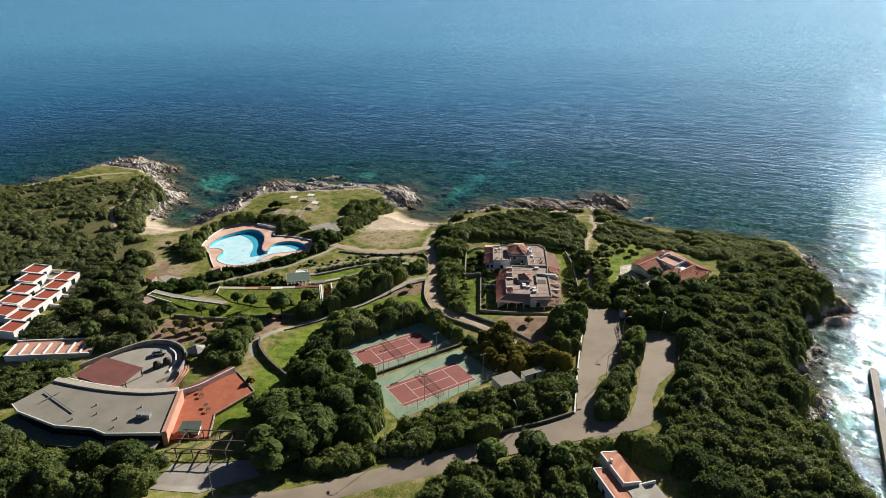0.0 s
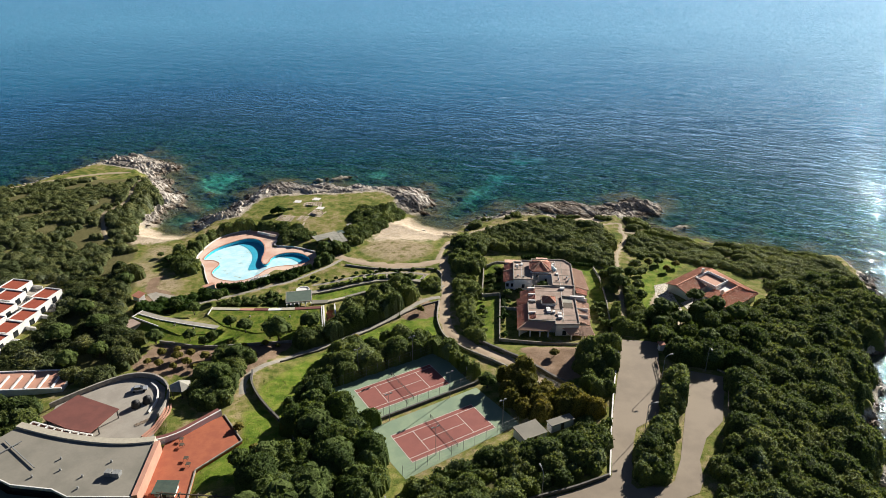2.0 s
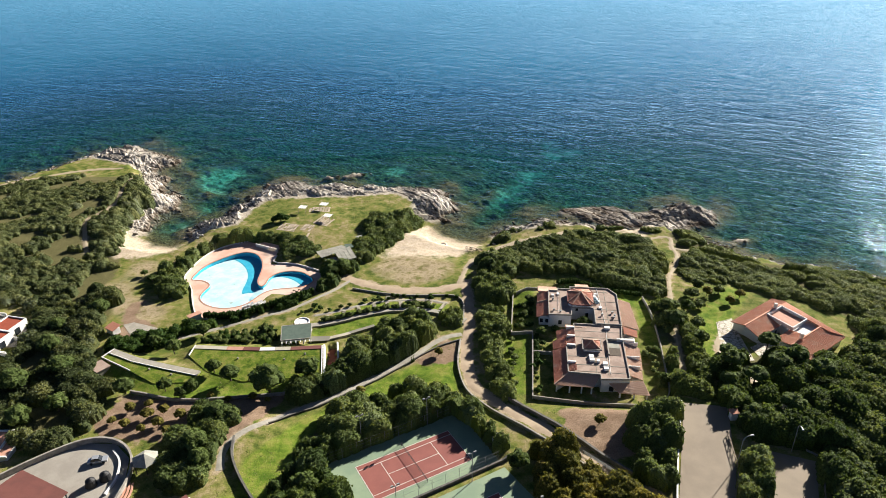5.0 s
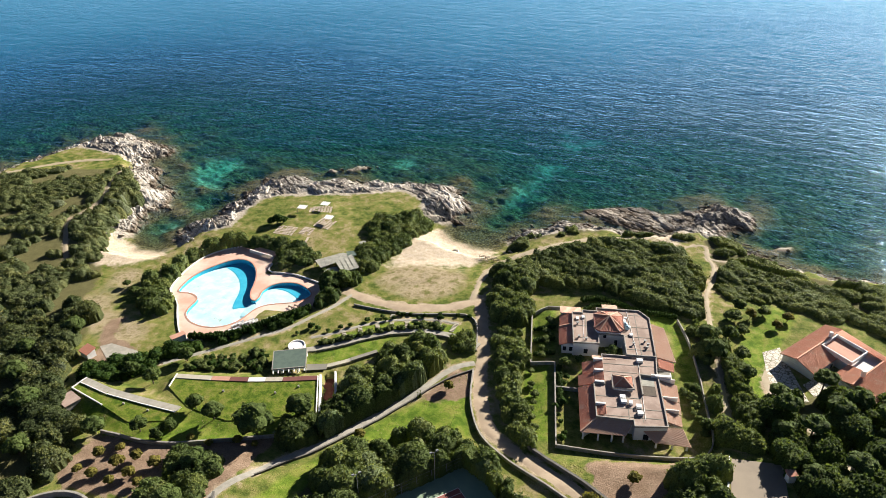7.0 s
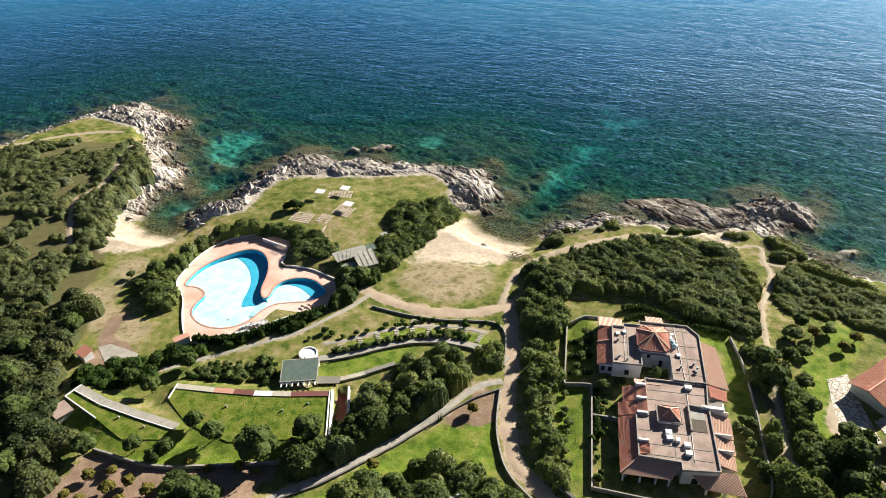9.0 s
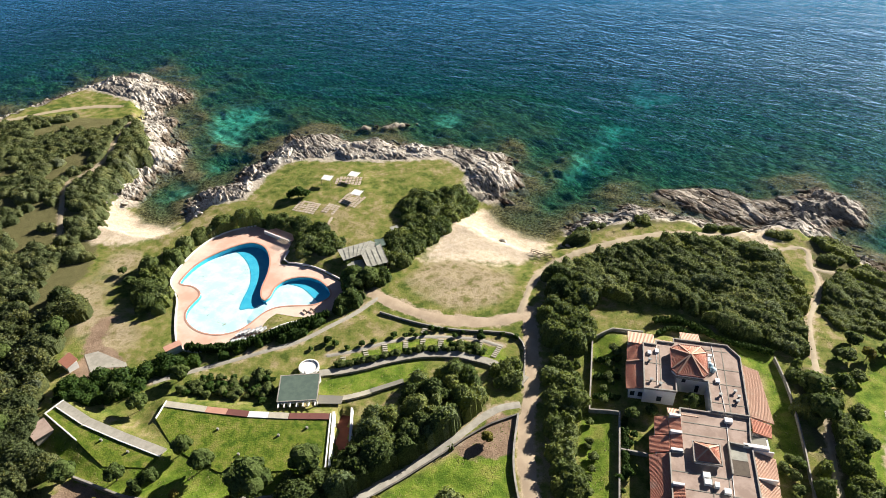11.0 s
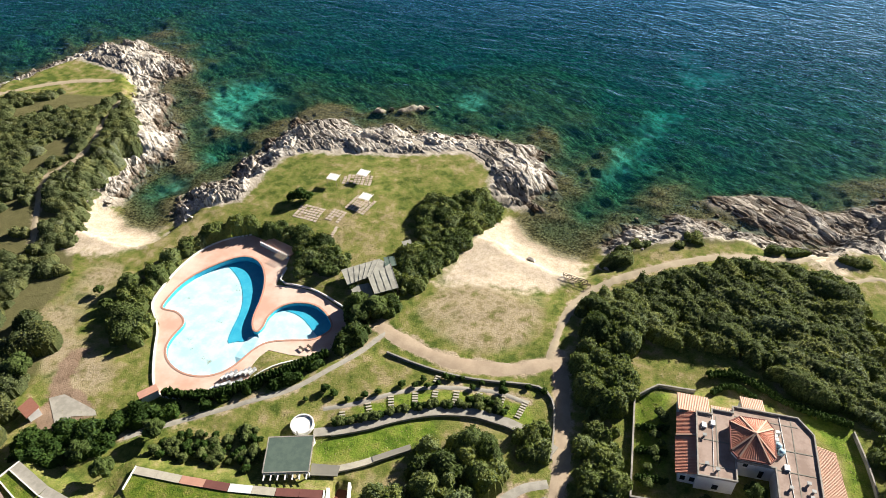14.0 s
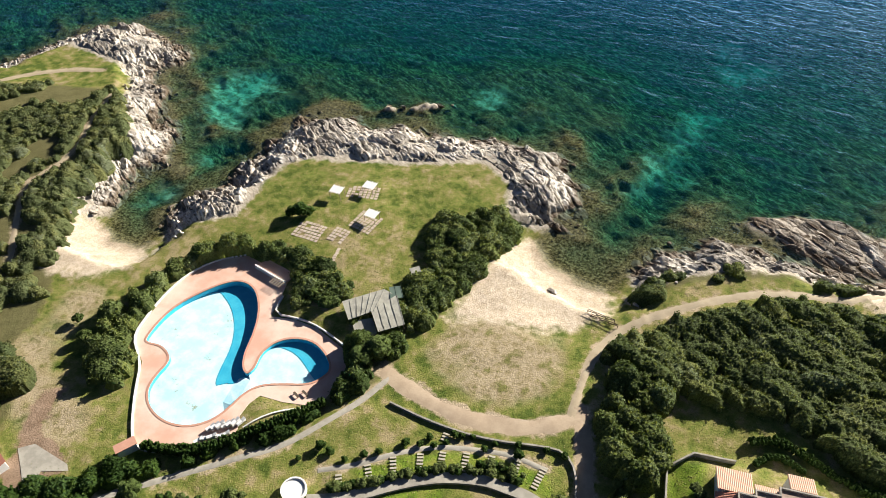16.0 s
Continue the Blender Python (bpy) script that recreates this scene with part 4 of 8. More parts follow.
wall_line("wall_track", [(-47.9, 229.6), (-41.6, 228), (-37.9, 227.3), (-31, 226.4), (-23.5, 226.6), (-17.3, 227.5), (-13, 227.5), (-10.5, 224), (-9.8, 217), (-9.6, 211)], 0.6, 0.35, M_STONE, "low stone wall with a pale coping along the track")
wall_line("wall_terrace", [(-55.7, 206.6), (-50.8, 208.1), (-45.9, 210.6), (-41.6, 213.3), (-37.7, 215.4), (-32.4, 217.2), (-27, 218.2), (-22.5, 217.9), (-17.9, 217.3), (-12.7, 215), (-9, 213)], 0.35, 1.9, M_PATHSTONE, "broad curved stone terrace walk", step=1.2)
wall_line("wall_terrace", [(-52, 206.6), (-45.3, 209.5), (-41.1, 212.2), (-37.2, 214.3), (-32.1, 216.1), (-26.9, 217.1), (-22.6, 216.8), (-18.2, 216.2), (-13.2, 213.9), (-9.5, 212)], 0.6, 0.25, M_STONE, "low stone edge of the terrace walk", step=1.2)
wall_line("wall_walk", [(-9.8, 203), (-17, 197.8), (-23.5, 189.8), (-31.5, 180.8), (-41, 170.8), (-48.5, 165.6), (-52.5, 161.5)], 0.45, 0.35, M_DARKSTONE, "dark low stone kerb wall beside the walk")
wall_line("wall_slope", [(-58.5, 155), (-57, 149), (-51, 141), (-44.5, 134), (-38.5, 127.5), (-36, 121)], 1.1, 0.5, M_DARKSTONE, "dark dry stone wall bending down the slope")
wall_line("wall_grove", [(-93, 170), (-85, 168.6), (-77.6, 167.6), (-70, 168.8), (-63, 170.7), (-51.5, 174)], 0.9, 0.4, M_STONE, "low wall with pale coping above the olive grove")
wall_line("wall_lane", [(-9.6, 203), (-9.4, 192), (-8.2, 186), (-6, 179), (-1, 173), (6, 167.3), (13, 162), (20, 156), (27, 149.5), (33.5, 143.5)], 0.8, 0.4, M_STONE, "low stone wall bending along the lane")
wall_line("wall_lane", [(3, 178), (9, 172.5), (16, 167), (24, 159.5), (31, 153), (38, 147)], 1.0, 0.6, M_DARKSTONE, "overgrown dark stone wall along the lane")
for a_, b_ in (((5.0, 206.2), (4.9, 228.8)), ((4.9, 228.8), (9.4, 232.6)), ((9.4, 232.6), (16.6, 232.8)), ((5.0, 206.2), (11.1, 205.9)), ((11.1, 205.9), (11.2, 176.8)), ((11.2, 196.4), (16.6, 196.2))):
    wall_line("wall_garden", [a_, b_], 1.1, 0.32, M_STONE, "pale garden wall of the large house")
wall_line("wall_garden", [(11.5, 177), (25, 175.8), (40, 176.4), (45.5, 178.5), (46.2, 193), (46.8, 207), (46.4, 221), (45.2, 229)], 1.0, 0.28, M_STONE, "pale rendered garden wall of the large house")
wall_line("kerb_road", [(46.8, 175), (42.9, 158), (39.1, 138), (35.9, 117)], 0.5, 0.35, M_WHITE, "pale kerb wall along the parking road")
wall_line("kerb_road", [(35.6, 117), (27.2, 112.4), (18.6, 109), (14.6, 106.4)], 0.9, 0.4, M_DARKSTONE, "dark low wall along the inner edge of the road")
wall_line("kerb_road", [(56.9, 173), (72.8, 159.6)], 0.4, 0.35, M_STONE, "low kerb wall at the end of the parking road")
wall_line("wall_parapet", [(-42.2, 203.2), (-39, 205.4), (-35.9, 207.4)], 0.7, 1.2, M_GREYROOF, "broad grey capping wall on the terrace")
wall_line("wall_rubble", [(-48.2, 199.8), (-45, 201.3), (-42.2, 203.2)], 0.6, 1.3, M_SLAB, "pale tumbled stone wall top beside the grass roof", step=0.7)
wall_line("wall_plaza", [(-107, 136), (-101.3, 143.4), (-93.6, 151), (-86, 151.8), (-79.6, 147.6), (-76.6, 140.2), (-76.2, 134)], 1.5, 0.5, M_STONE, "curved stone wall round the plaza", step=1.0)
wall_line("wall_plaza", [(-85.2, 148.6), (-81.8, 145.8), (-79.8, 140.5), (-80, 136)], 0.6, 0.45, M_WHITE, "curved white seat wall in the plaza", step=1.0)
wall_line("wall_court", [court_point(COURT_A, u, 15.4) for u in (-4, 5, 15, 25, 31)], 1.0, 0.5, M_DARKSTONE, "dark retaining wall between the tennis courts")
jetty_line = Build().prism([(131.4, 156.9), (133.6, 156.9), (111.5, 102), (109.3, 102)], -5.0, 1.1)
tagged(part("jetty", jetty_line, M_PLAZA), "straight pale concrete jetty in the sea", "jetty", kind="structure")
wall_line("wall_deck", [(-95.5, 260.9), (-100.7, 258.3), (-105, 253.7), (-107.8, 246.2), (-108.2, 234.7), (-107.3, 230.6), (-101.9, 225.7), (-99.1, 219.3), (-94.5, 211.1), (-91.2, 207.4), (-85.7, 208.2), (-80.1, 210.9)], 0.45, 0.35, M_WHITE, "low white wall round the pool deck")
wall_line("wall_deck", [(-73.6, 217), (-70.5, 220.6), (-66.5, 223.2), (-61.8, 224.6)], 0.35, 0.3, M_WHITE, "curved white border of the pool lawn")
wall_line("wall_deck", [(-81, 250.5), (-81, 245), (-75.8, 245.4), (-70, 244.6), (-62.5, 241)], 0.5, 0.3, M_WHITE, "low white wall round the pool deck")

# ---- the pools ----
deck = empty("pool_deck", -85, 232, 3.0, "sunlit terracotta pool deck with pale rim", "pool deck")


def ring_cap(outer, inner, z):
    """A flat face between two outlines."""
    bm = bmesh.new()
    edges = []
    for pts in (outer, inner):
        vs = [bm.verts.new((a, b, z)) for a, b in pts]
        edges += [bm.edges.new((vs[i - 1], vs[i])) for i in range(len(vs))]
    bmesh.ops.triangle_fill(bm, use_beauty=True, use_dissolve=False, edges=edges, normal=(0, 0, 1))
    me = bpy.data.meshes.new("paving")
    bm.to_mesh(me), bm.free()
    return me


def closed_line(pts, step=0.8):
    p = np.asarray(pts, float)
    for _ in range(3):
        q = np.empty((2 * len(p), 2))
        nxt = np.roll(p, -1, 0)
        q[0::2], q[1::2] = 0.75 * p + 0.25 * nxt, 0.25 * p + 0.75 * nxt
        p = q
    return [tuple(a) for a in p[::2]]


pool_line = closed_line(POOL)
pa = np.array(pool_line)
nn = np.roll(pa, -1, 0) - np.roll(pa, 1, 0)
nn = np.stack([-nn[:, 1], nn[:, 0]], 1) / np.hypot(nn[:, 0], nn[:, 1])[:, None]
area2 = sum(pa[i - 1][0] * pa[i][1] - pa[i][0] * pa[i - 1][1] for i in range(len(pa)))
outward = nn * (1 if area2 < 0 else -1)
rim_out = [tuple(a) for a in pa + outward * 0.45]
me = ring_cap(DECK, rim_out, 3.06)
under(part("paving", me, M_DECK), deck)
sk = Build()
nd = len(DECK)
sk.add([(a, b, 3.06) for a, b in DECK] + [(a, b, 0.0) for a, b in DECK], [(i, (i + 1) % nd, nd + (i + 1) % nd, nd + i) for i in range(nd)])
under(part("edge", sk, M_WHITE), deck)
rim = Build()
m = len(pool_line)
rim.add([(a, b, 3.06) for a, b in rim_out] + [(a, b, 3.12) for a, b in rim_out] + [(a, b, 3.12) for a, b in pool_line] + [(a, b, 2.9) for a, b in pool_line],
        [(k * m + i, k * m + (i + 1) % m, (k + 1) * m + (i + 1) % m, (k + 1) * m + i) for k in range(3) for i in range(m)])
under(part("rim", rim, M_PINKROOF, label="pale stone rim of the pool"), deck)

basin = empty("swimming_pool", -85, 232, 0.5, "empty free-form swimming pool with bleached blue paint", "swimming pool")
wl = Build()


def floor_z(x, y):
    """The pool floor falls towards the far side of each lobe."""
    return 2.05 - 0.62 * float(np.clip((0.5 * (x + 92) + 0.8 * (y - 226)) / 20, 0, 1)) + (0.55 if x > -79 else 0)


wl.add([(a, b, 2.95) for a, b in pool_line] + [(a, b, floor_z(a, b) - 0.05) for a, b in pool_line], [(i, (i + 1) % m, m + (i + 1) % m, m + i) for i in range(m)])
under(part("wall", wl, M_POOLBLUE, label="blue painted pool wall"), basin)
bm = bmesh.new()
bm.faces.new([bm.verts.new((a, b, 0)) for a, b in pool_line])
for k in range(-108, -60, 3):
    bmesh.ops.bisect_plane(bm, geom=bm.verts[:] + bm.edges[:] + bm.faces[:], plane_co=(k, 0, 0), plane_no=(1, 0, 0))
for k in range(210, 256, 3):
    bmesh.ops.bisect_plane(bm, geom=bm.verts[:] + bm.edges[:] + bm.faces[:], plane_co=(0, k, 0), plane_no=(0, 1, 0))
for v in bm.verts:
    v.co.z = floor_z(v.co.x, v.co.y)
me = bpy.data.meshes.new("floor")
bm.to_mesh(me), bm.free()
under(part("floor", me, M_POOL, label="bleached pale blue pool floor with stains"), basin)

# deep, sunward side of each lobe: the rim's shade painted as stronger blue
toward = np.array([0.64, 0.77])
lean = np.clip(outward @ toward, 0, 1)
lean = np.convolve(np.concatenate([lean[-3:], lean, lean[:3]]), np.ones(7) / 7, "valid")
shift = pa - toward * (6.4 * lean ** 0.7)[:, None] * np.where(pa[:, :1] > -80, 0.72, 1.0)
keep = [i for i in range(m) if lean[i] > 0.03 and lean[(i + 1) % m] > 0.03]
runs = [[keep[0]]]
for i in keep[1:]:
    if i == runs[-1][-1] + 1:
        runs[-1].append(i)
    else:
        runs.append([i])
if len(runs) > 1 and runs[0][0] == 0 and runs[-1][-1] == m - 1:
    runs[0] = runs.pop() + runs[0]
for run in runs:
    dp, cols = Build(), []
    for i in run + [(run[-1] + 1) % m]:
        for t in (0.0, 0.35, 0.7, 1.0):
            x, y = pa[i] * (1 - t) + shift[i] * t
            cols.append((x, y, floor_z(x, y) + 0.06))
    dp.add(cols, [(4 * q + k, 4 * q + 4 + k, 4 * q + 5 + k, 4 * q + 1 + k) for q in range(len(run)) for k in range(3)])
    under(part("deep_floor", dp, M_POOLSHADE, label="blue deep side of the pool with rim shade painted in"), basin)

# ---- the tennis courts ----
for origin, apron, z in ((COURT_A, APRON_A, 5.58), (COURT_B, APRON_B, 6.35)):
    court = empty("tennis_court", origin.x, origin.y, z, "red hard tennis court with worn green surround", "tennis court", "the two tennis courts")
    under(part("surround", Build().prism(apron, z - 0.3, z), M_COURTGREEN), court)
    under(part("playing_surface", Build().prism([court_point(origin, u, v) for u, v in ((-0.1, -0.1), (23.87, -0.1), (23.87, 11.07), (-0.1, 11.07))], z, z + 0.012), M_COURTRED), court)

    def line(u0, v0, u1, v1, court=court, origin=origin, z=z):
        w = 0.07
        du, dv = (0, w) if abs(u1 - u0) > abs(v1 - v0) else (w, 0)
        q = [court_point(origin, *p) for p in ((u0 - du, v0 - dv), (u1 + du, v0 - dv) if du == 0 else (u0 + du, v0 - dv), (u1 + du, v1 + dv), (u0 - du, v1 + dv))]
        under(part("line", Build().prism(q, z + 0.012, z + 0.02), M_LINE), court)

    for v in (0, 1.37, 9.6, 10.97):
        line(0, v, 23.77, v)
    for u in (0, 23.77):
        line(u, 0, u, 10.97)
    for u in (5.485, 18.285):
        line(u, 1.37, u, 9.6)
    line(5.485, 5.485, 18.285, 5.485)
    net = empty("tennis_net", *court_point(origin, 11.885, 5.485), z, "dark sagging tennis net on two posts", "net", "the two tennis nets")
    for v in (-0.9, 11.87):
        x, y = court_point(origin, 11.885, v)
        under(part("post", Build().tube(x, y, z, z + 1.1, 0.06), M_DARKMETAL), net)
    mesh_net = Build()
    for k in range(60):
        v = -0.9 + 12.77 * k / 59
        x, y = court_point(origin, 11.885, v)
        mesh_net.bar((x, y, z + 0.05), (x, y, z + 1.0), 0.016)
    for h in (0.1, 0.3, 0.5, 0.7, 0.85):
        mesh_net.bar((*court_point(origin, 11.885, -0.9), z + h), (*court_point(origin, 11.885, 11.87), z + h), 0.016)
    under(part("netting", mesh_net, M_DARKMETAL), net)
    under(part("tape", Build().bar((*court_point(origin, 11.885, -0.9), z + 1.0), (*court_point(origin, 11.885, 11.87), z + 1.0), 0.07), M_DARKMETAL), net)

for a, b, count, z in (((-5, 14.2), (28.5, 14.4), 11, 5.58), ((-5, -4), (27, -4.5), 10, 5.58)):
    fence = empty("court_fence", *court_point(COURT_A, *a), z, "tall wire fence on thin steel posts by the courts", "fence", "the court fences")
    pts = [court_point(COURT_A, a[0] + (b[0] - a[0]) * k / (count - 1), a[1] + (b[1] - a[1]) * k / (count - 1)) for k in range(count)]
    for x, y in pts:
        under(part("post", Build().tube(x, y, z - 0.1, z + 3.0, 0.05, 0.05, 6), M_METAL), fence)
    for h in (0.1, 1.0, 2.0, 3.0):
        under(part("wire", Build().bar((*pts[0], z + h), (*pts[-1], z + h), 0.03), M_METAL), fence)
fence = empty("court_fence", *court_point(COURT_B, -4, 14), 6.35, "tall wire fence on thin steel posts by the courts", "fence", "the court fences")
pts = [court_point(COURT_B, -4 + 33 * k / 10, 13.6) for k in range(11)]
for x, y in pts:
    under(part("post", Build().tube(x, y, 6.2, 9.4, 0.05, 0.05, 6), M_METAL), fence)
for h in (0.1, 1.0, 2.0, 3.0):
    under(part("wire", Build().bar((*pts[0], 6.35 + h), (*pts[-1], 6.35 + h), 0.03), M_METAL), fence)


def floodlight(x, y, turn):
    z = h1(x, y)
    mast = empty("floodlight_mast", x, y, z, "slim steel floodlight mast with two lamps", "floodlight", "the court floodlights", turn)
    part("pole", Build().tube(0, 0, -0.2, 8.2, 0.10, 0.06, 8), M_METAL, mast)
    part("crossbar", Build().bar((-0.9, 0, 8.1), (0.9, 0, 8.1), 0.09), M_METAL, mast)
    for s in (-0.7, 0.7):
        part("lamp", Build().prism([(s - 0.3, -0.1), (s + 0.3, -0.1), (s + 0.25, 0.4), (s - 0.25, 0.4)], [8.1, 8.1, 7.9, 7.9], [8.45, 8.45, 8.2, 8.2]), M_METAL, mast)


for x, y in ((-28.4, 157.0), (-14.0, 164.7), (-16.4, 136.6), (-1.8, 147.2), (12.2, 136.4), (-3.5, 125.0)):
    floodlight(x, y, 36)


def street_lamp(x, y, turn, height=8.0):
    z = h1(x, y)
    lamp = empty("street_lamp", x, y, z, "grey street lamp with a curved arm", "street lamp", "the street lamps", turn)
    bd = Build().tube(0, 0, -0.2, height - 1.0, 0.09, 0.06, 8)
    last = (0, 0, height - 1.0)
    for k in range(1, 6):
        a = k / 5 * 1.5
        p = (0.0 - 1.6 * (1 - math.cos(a)), 0, height - 1.0 + 1.1 * math.sin(a))
        bd.bar(last, p, 0.11)
        last = p
    part("pole", bd, M_METAL, lamp)
    part("lantern", Build().prism([(last[0] - 0.8, -0.16), (last[0] + 0.05, -0.12), (last[0] + 0.05, 0.12), (last[0] - 0.8, 0.16)], last[2] - 0.1, last[2] + 0.12), M_METAL, lamp)


for x, y, a in ((54.6, 154.6, 200), (46.4, 133.4, 190), (-10.5, 97.5, 290), (20.5, 108.8, 290), (-46, 82, 290), (67.5, 160.2, 90)):
    street_lamp(x, y, a)


def railing(x0, y0, x1, y1, label, h=1.1, material=M_METAL, cross=True, group="the road railings", name="railing"):
    n = max(2, int(math.hypot(x1 - x0, y1 - y0) / 2.0))
    rail = empty(name, x0, y0, h1(x0, y0), label, "railing", group)
    pts = [(x0 + (x1 - x0) * k / n, y0 + (y1 - y0) * k / n) for k in range(n + 1)]
    pts = [(x, y, h1(x, y)) for x, y in pts]
    for x, y, z in pts:
        under(part("post", Build().bar((x, y, z - 0.15), (x, y, z + h), 0.12), material), rail)
    for f in (0.5, 1.0):
        bd = Build()
        for a, b in zip(pts, pts[1:]):
            bd.bar((a[0], a[1], a[2] + h * f), (b[0], b[1], b[2] + h * f), 0.1)
        under(part("rail", bd, material), rail)
    if cross:
        for a, b in zip(pts, pts[1:]):
            under(part("brace", Build().bar((a[0], a[1], a[2] + 0.1), (b[0], b[1], b[2] + h), 0.08), material), rail)
    return rail


railing(54.9, 164, 54.4, 153.8, "timber crossbar railing along the parking road", 1.1, M_WOOD)
railing(54.0, 151.5, 50.2, 140, "timber crossbar railing along the parking road", 1.1, M_WOOD)
railing(73.2, 158.8, 68.6, 143, "timber crossbar railing along the parking road", 1.1, M_WOOD)
railing(-12.6, 263.2, -6.6, 261.0, "rustic timber fence at the back of the beach", 1.0, M_DARKWOOD, True, "the beach fences")
railing(-13.4, 264.6, -7.4, 262.4, "rustic timber fence at the back of the beach", 1.0, M_DARKWOOD, True, "the beach fences")
railing(22.5, 157.5, 31.5, 149.5, "plain steel railing beside the lane", 1.0, M_METAL, False)


# ---- buildings ----
def tiles(a, b, c, d, pitch=0.30):
    """A tiled slope: a to b along the eave, d to c along the ridge, in half-round runs with a thickness."""
    a, b, c, d = map(Vector, (a, b, c, d))
    up = (b - a).cross(d - a)
    up = up.normalized() * (1 if up.z > 0 else -1)
    n = max(2, int(max((b - a).length, (c - d).length) / pitch))
    prof = [(0.0, 0.0), (0.25, 0.06), (0.5, 0.085), (0.75, 0.06)]
    steps = [((k + s) / n, h) for k in range(n) for s, h in prof] + [(1.0, 0.0)]
    vs = [p for t, h in steps for p in (a.lerp(b, t) + up * h, d.lerp(c, t) + up * h)]
    m = len(vs)
    vs += [p - up * 0.14 for p in (vs[0], vs[1], vs[-2], vs[-1])]
    fs = [(2 * i, 2 * i + 2, 2 * i + 3, 2 * i + 1) for i in range(len(steps) - 1)]
    fs += [(0, 1, m + 1, m), (m - 1, m - 2, m + 2, m + 3), tuple(range(0, m, 2)) + (m + 2, m), tuple(range(m - 1, 0, -2)) + (m + 1, m + 3), (m, m + 1, m + 3, m + 2)]
    bd = Build()
    bd.add(vs, fs)
    return bd


def opening(parent, x, y, z, w, h, turn, name="window", shutter=None):
    """A recessed dark pane in a white frame, on a wall that faces turn."""
    win = part(name, Build().box(-w / 2 - 0.08, w / 2 + 0.08, -0.06, 0.07, -0.08, h + 0.08), M_WHITE)
    win.matrix_basis = pose(x, y, z, 0, 0, turn)
    pane = part("pane", Build().box(-w / 2, w / 2, -0.05, 0.09, 0, h), M_DARKGLASS, win)
    win.parent = parent
    win.matrix_parent_inverse = parent.matrix_basis.inverted()
    return win


def parapet(parent, pts, z, h=0.45, t=0.28, material=None, closed=True, name="parapet"):
    for i in range(len(pts) if closed else len(pts) - 1):
        a, b = Vector((*pts[i], 0)), Vector((*pts[(i + 1) % len(pts)], 0))
        d = (b - a).normalized() * t / 2
        s = Vector((-d.y, d.x, 0))
        q = [(p.x, p.y) for p in (a - d * 0.98 + s, b - d * 1.02 + s, b - d * 1.02 - s, a - d * 0.98 - s)]
        under(part(name, Build().prism(q, z - 0.05, z + h), material or M_WHITE), parent)


def pyramid(parent, pts, z, apex, material, name="roof"):
    cx, cy = sum(p[0] for p in pts) / len(pts), sum(p[1] for p in pts) / len(pts)
    for i in range(len(pts)):
        a, b = pts[i], pts[(i + 1) % len(pts)]
        top = Vector((cx, cy, apex))
        pa_, pb_ = Vector((*a, z)), Vector((*b, z))
        ob = part(name, tiles(pa_, pb_, top + (pb_ - pa_) * 0.02, top - (pb_ - pa_) * 0.02, 0.4), material)
        under(ob, parent)
        under(part("ridge", Build().bar((*a, z + 0.1), (cx, cy, apex + 0.12), 0.28, 0.2), M_TILEPALE), parent)


# the large house: two flat-roofed wings with tiled skirts
G = 5.8
house = empty("house", 26, 204, G, "large white house with flat roofs and terracotta tiled skirts", "house")


def hp(name, bd, mat, label=""):
    return under(part(name, bd, mat, label=label), house)


north = [(15.7, 210.5), (22.2, 210.7), (22.2, 215.0), (28.9, 215.0), (28.9, 206.8), (36.0, 206.8), (36.3, 223.6), (33.9, 226.9), (22.4, 226.9), (22.4, 225.4), (18.5, 225.4), (18.5, 224.2), (15.7, 224.2)]
south = [(20.1, 183.7), (28.3, 183.4), (28.3, 181.5), (35.5, 182.2), (35.5, 201.2), (36.0, 206.5), (22.6, 206.5), (22.6, 195.2), (20.1, 195.2)]
hp("wall", Build().prism(north, G - 0.5, 9.85), M_WHITE)
hp("wall", Build().prism(south, G - 0.5, 9.6), M_WHITE)
hp("wall", Build().prism([(12.9, 211.2), (15.7, 211.2), (15.7, 224.2), (12.9, 224.2)], G - 0.5, 8.7), M_WHITE)
hp("wall", Build().prism([(12.9, 224.4), (18.3, 224.4), (18.3, 228.9), (12.9, 228.9)], G - 0.5, 8.2), M_WHITE)
hp("wall", Build().prism([(17.2, 180.8), (20.1, 183.6), (20.1, 195.0), (17.2, 195.0)], G - 0.5, 8.2), M_WHITE)
hp("wall", Build().prism([(18.1, 195.2), (22.4, 195.2), (22.4, 204.2), (18.1, 204.2)], G - 0.5, 8.3), M_WHITE)
hp("wall", Build().prism([(36.3, 207.4), (40.5, 207.4), (39.6, 221.6), (36.3, 221.6)], G - 0.5, 8.4), M_WHITE)
hp("wall", Build().prism([(35.7, 184.4), (38.8, 184.4), (39.4, 204.6), (35.7, 204.6)], G - 0.5, 8.3), M_WHITE)
hp("flat_roof", Build().prism([(cx_ + (26 - cx_) * 0.01, cy_ + (216 - cy_) * 0.01) for cx_, cy_ in north], 9.8, 9.9), M_FLATROOF, "brown grey flat roof felt")
hp("flat_roof", Build().prism([(cx_ + (27.5 - cx_) * 0.01, cy_ + (194 - cy_) * 0.01) for cx_, cy_ in south], 9.55, 9.66), M_FLATROOF, "brown grey flat roof felt")
parapet(house, north, 9.85, 0.42, 0.26, M_STONE)
parapet(house, south, 9.6, 0.42, 0.26, M_STONE)
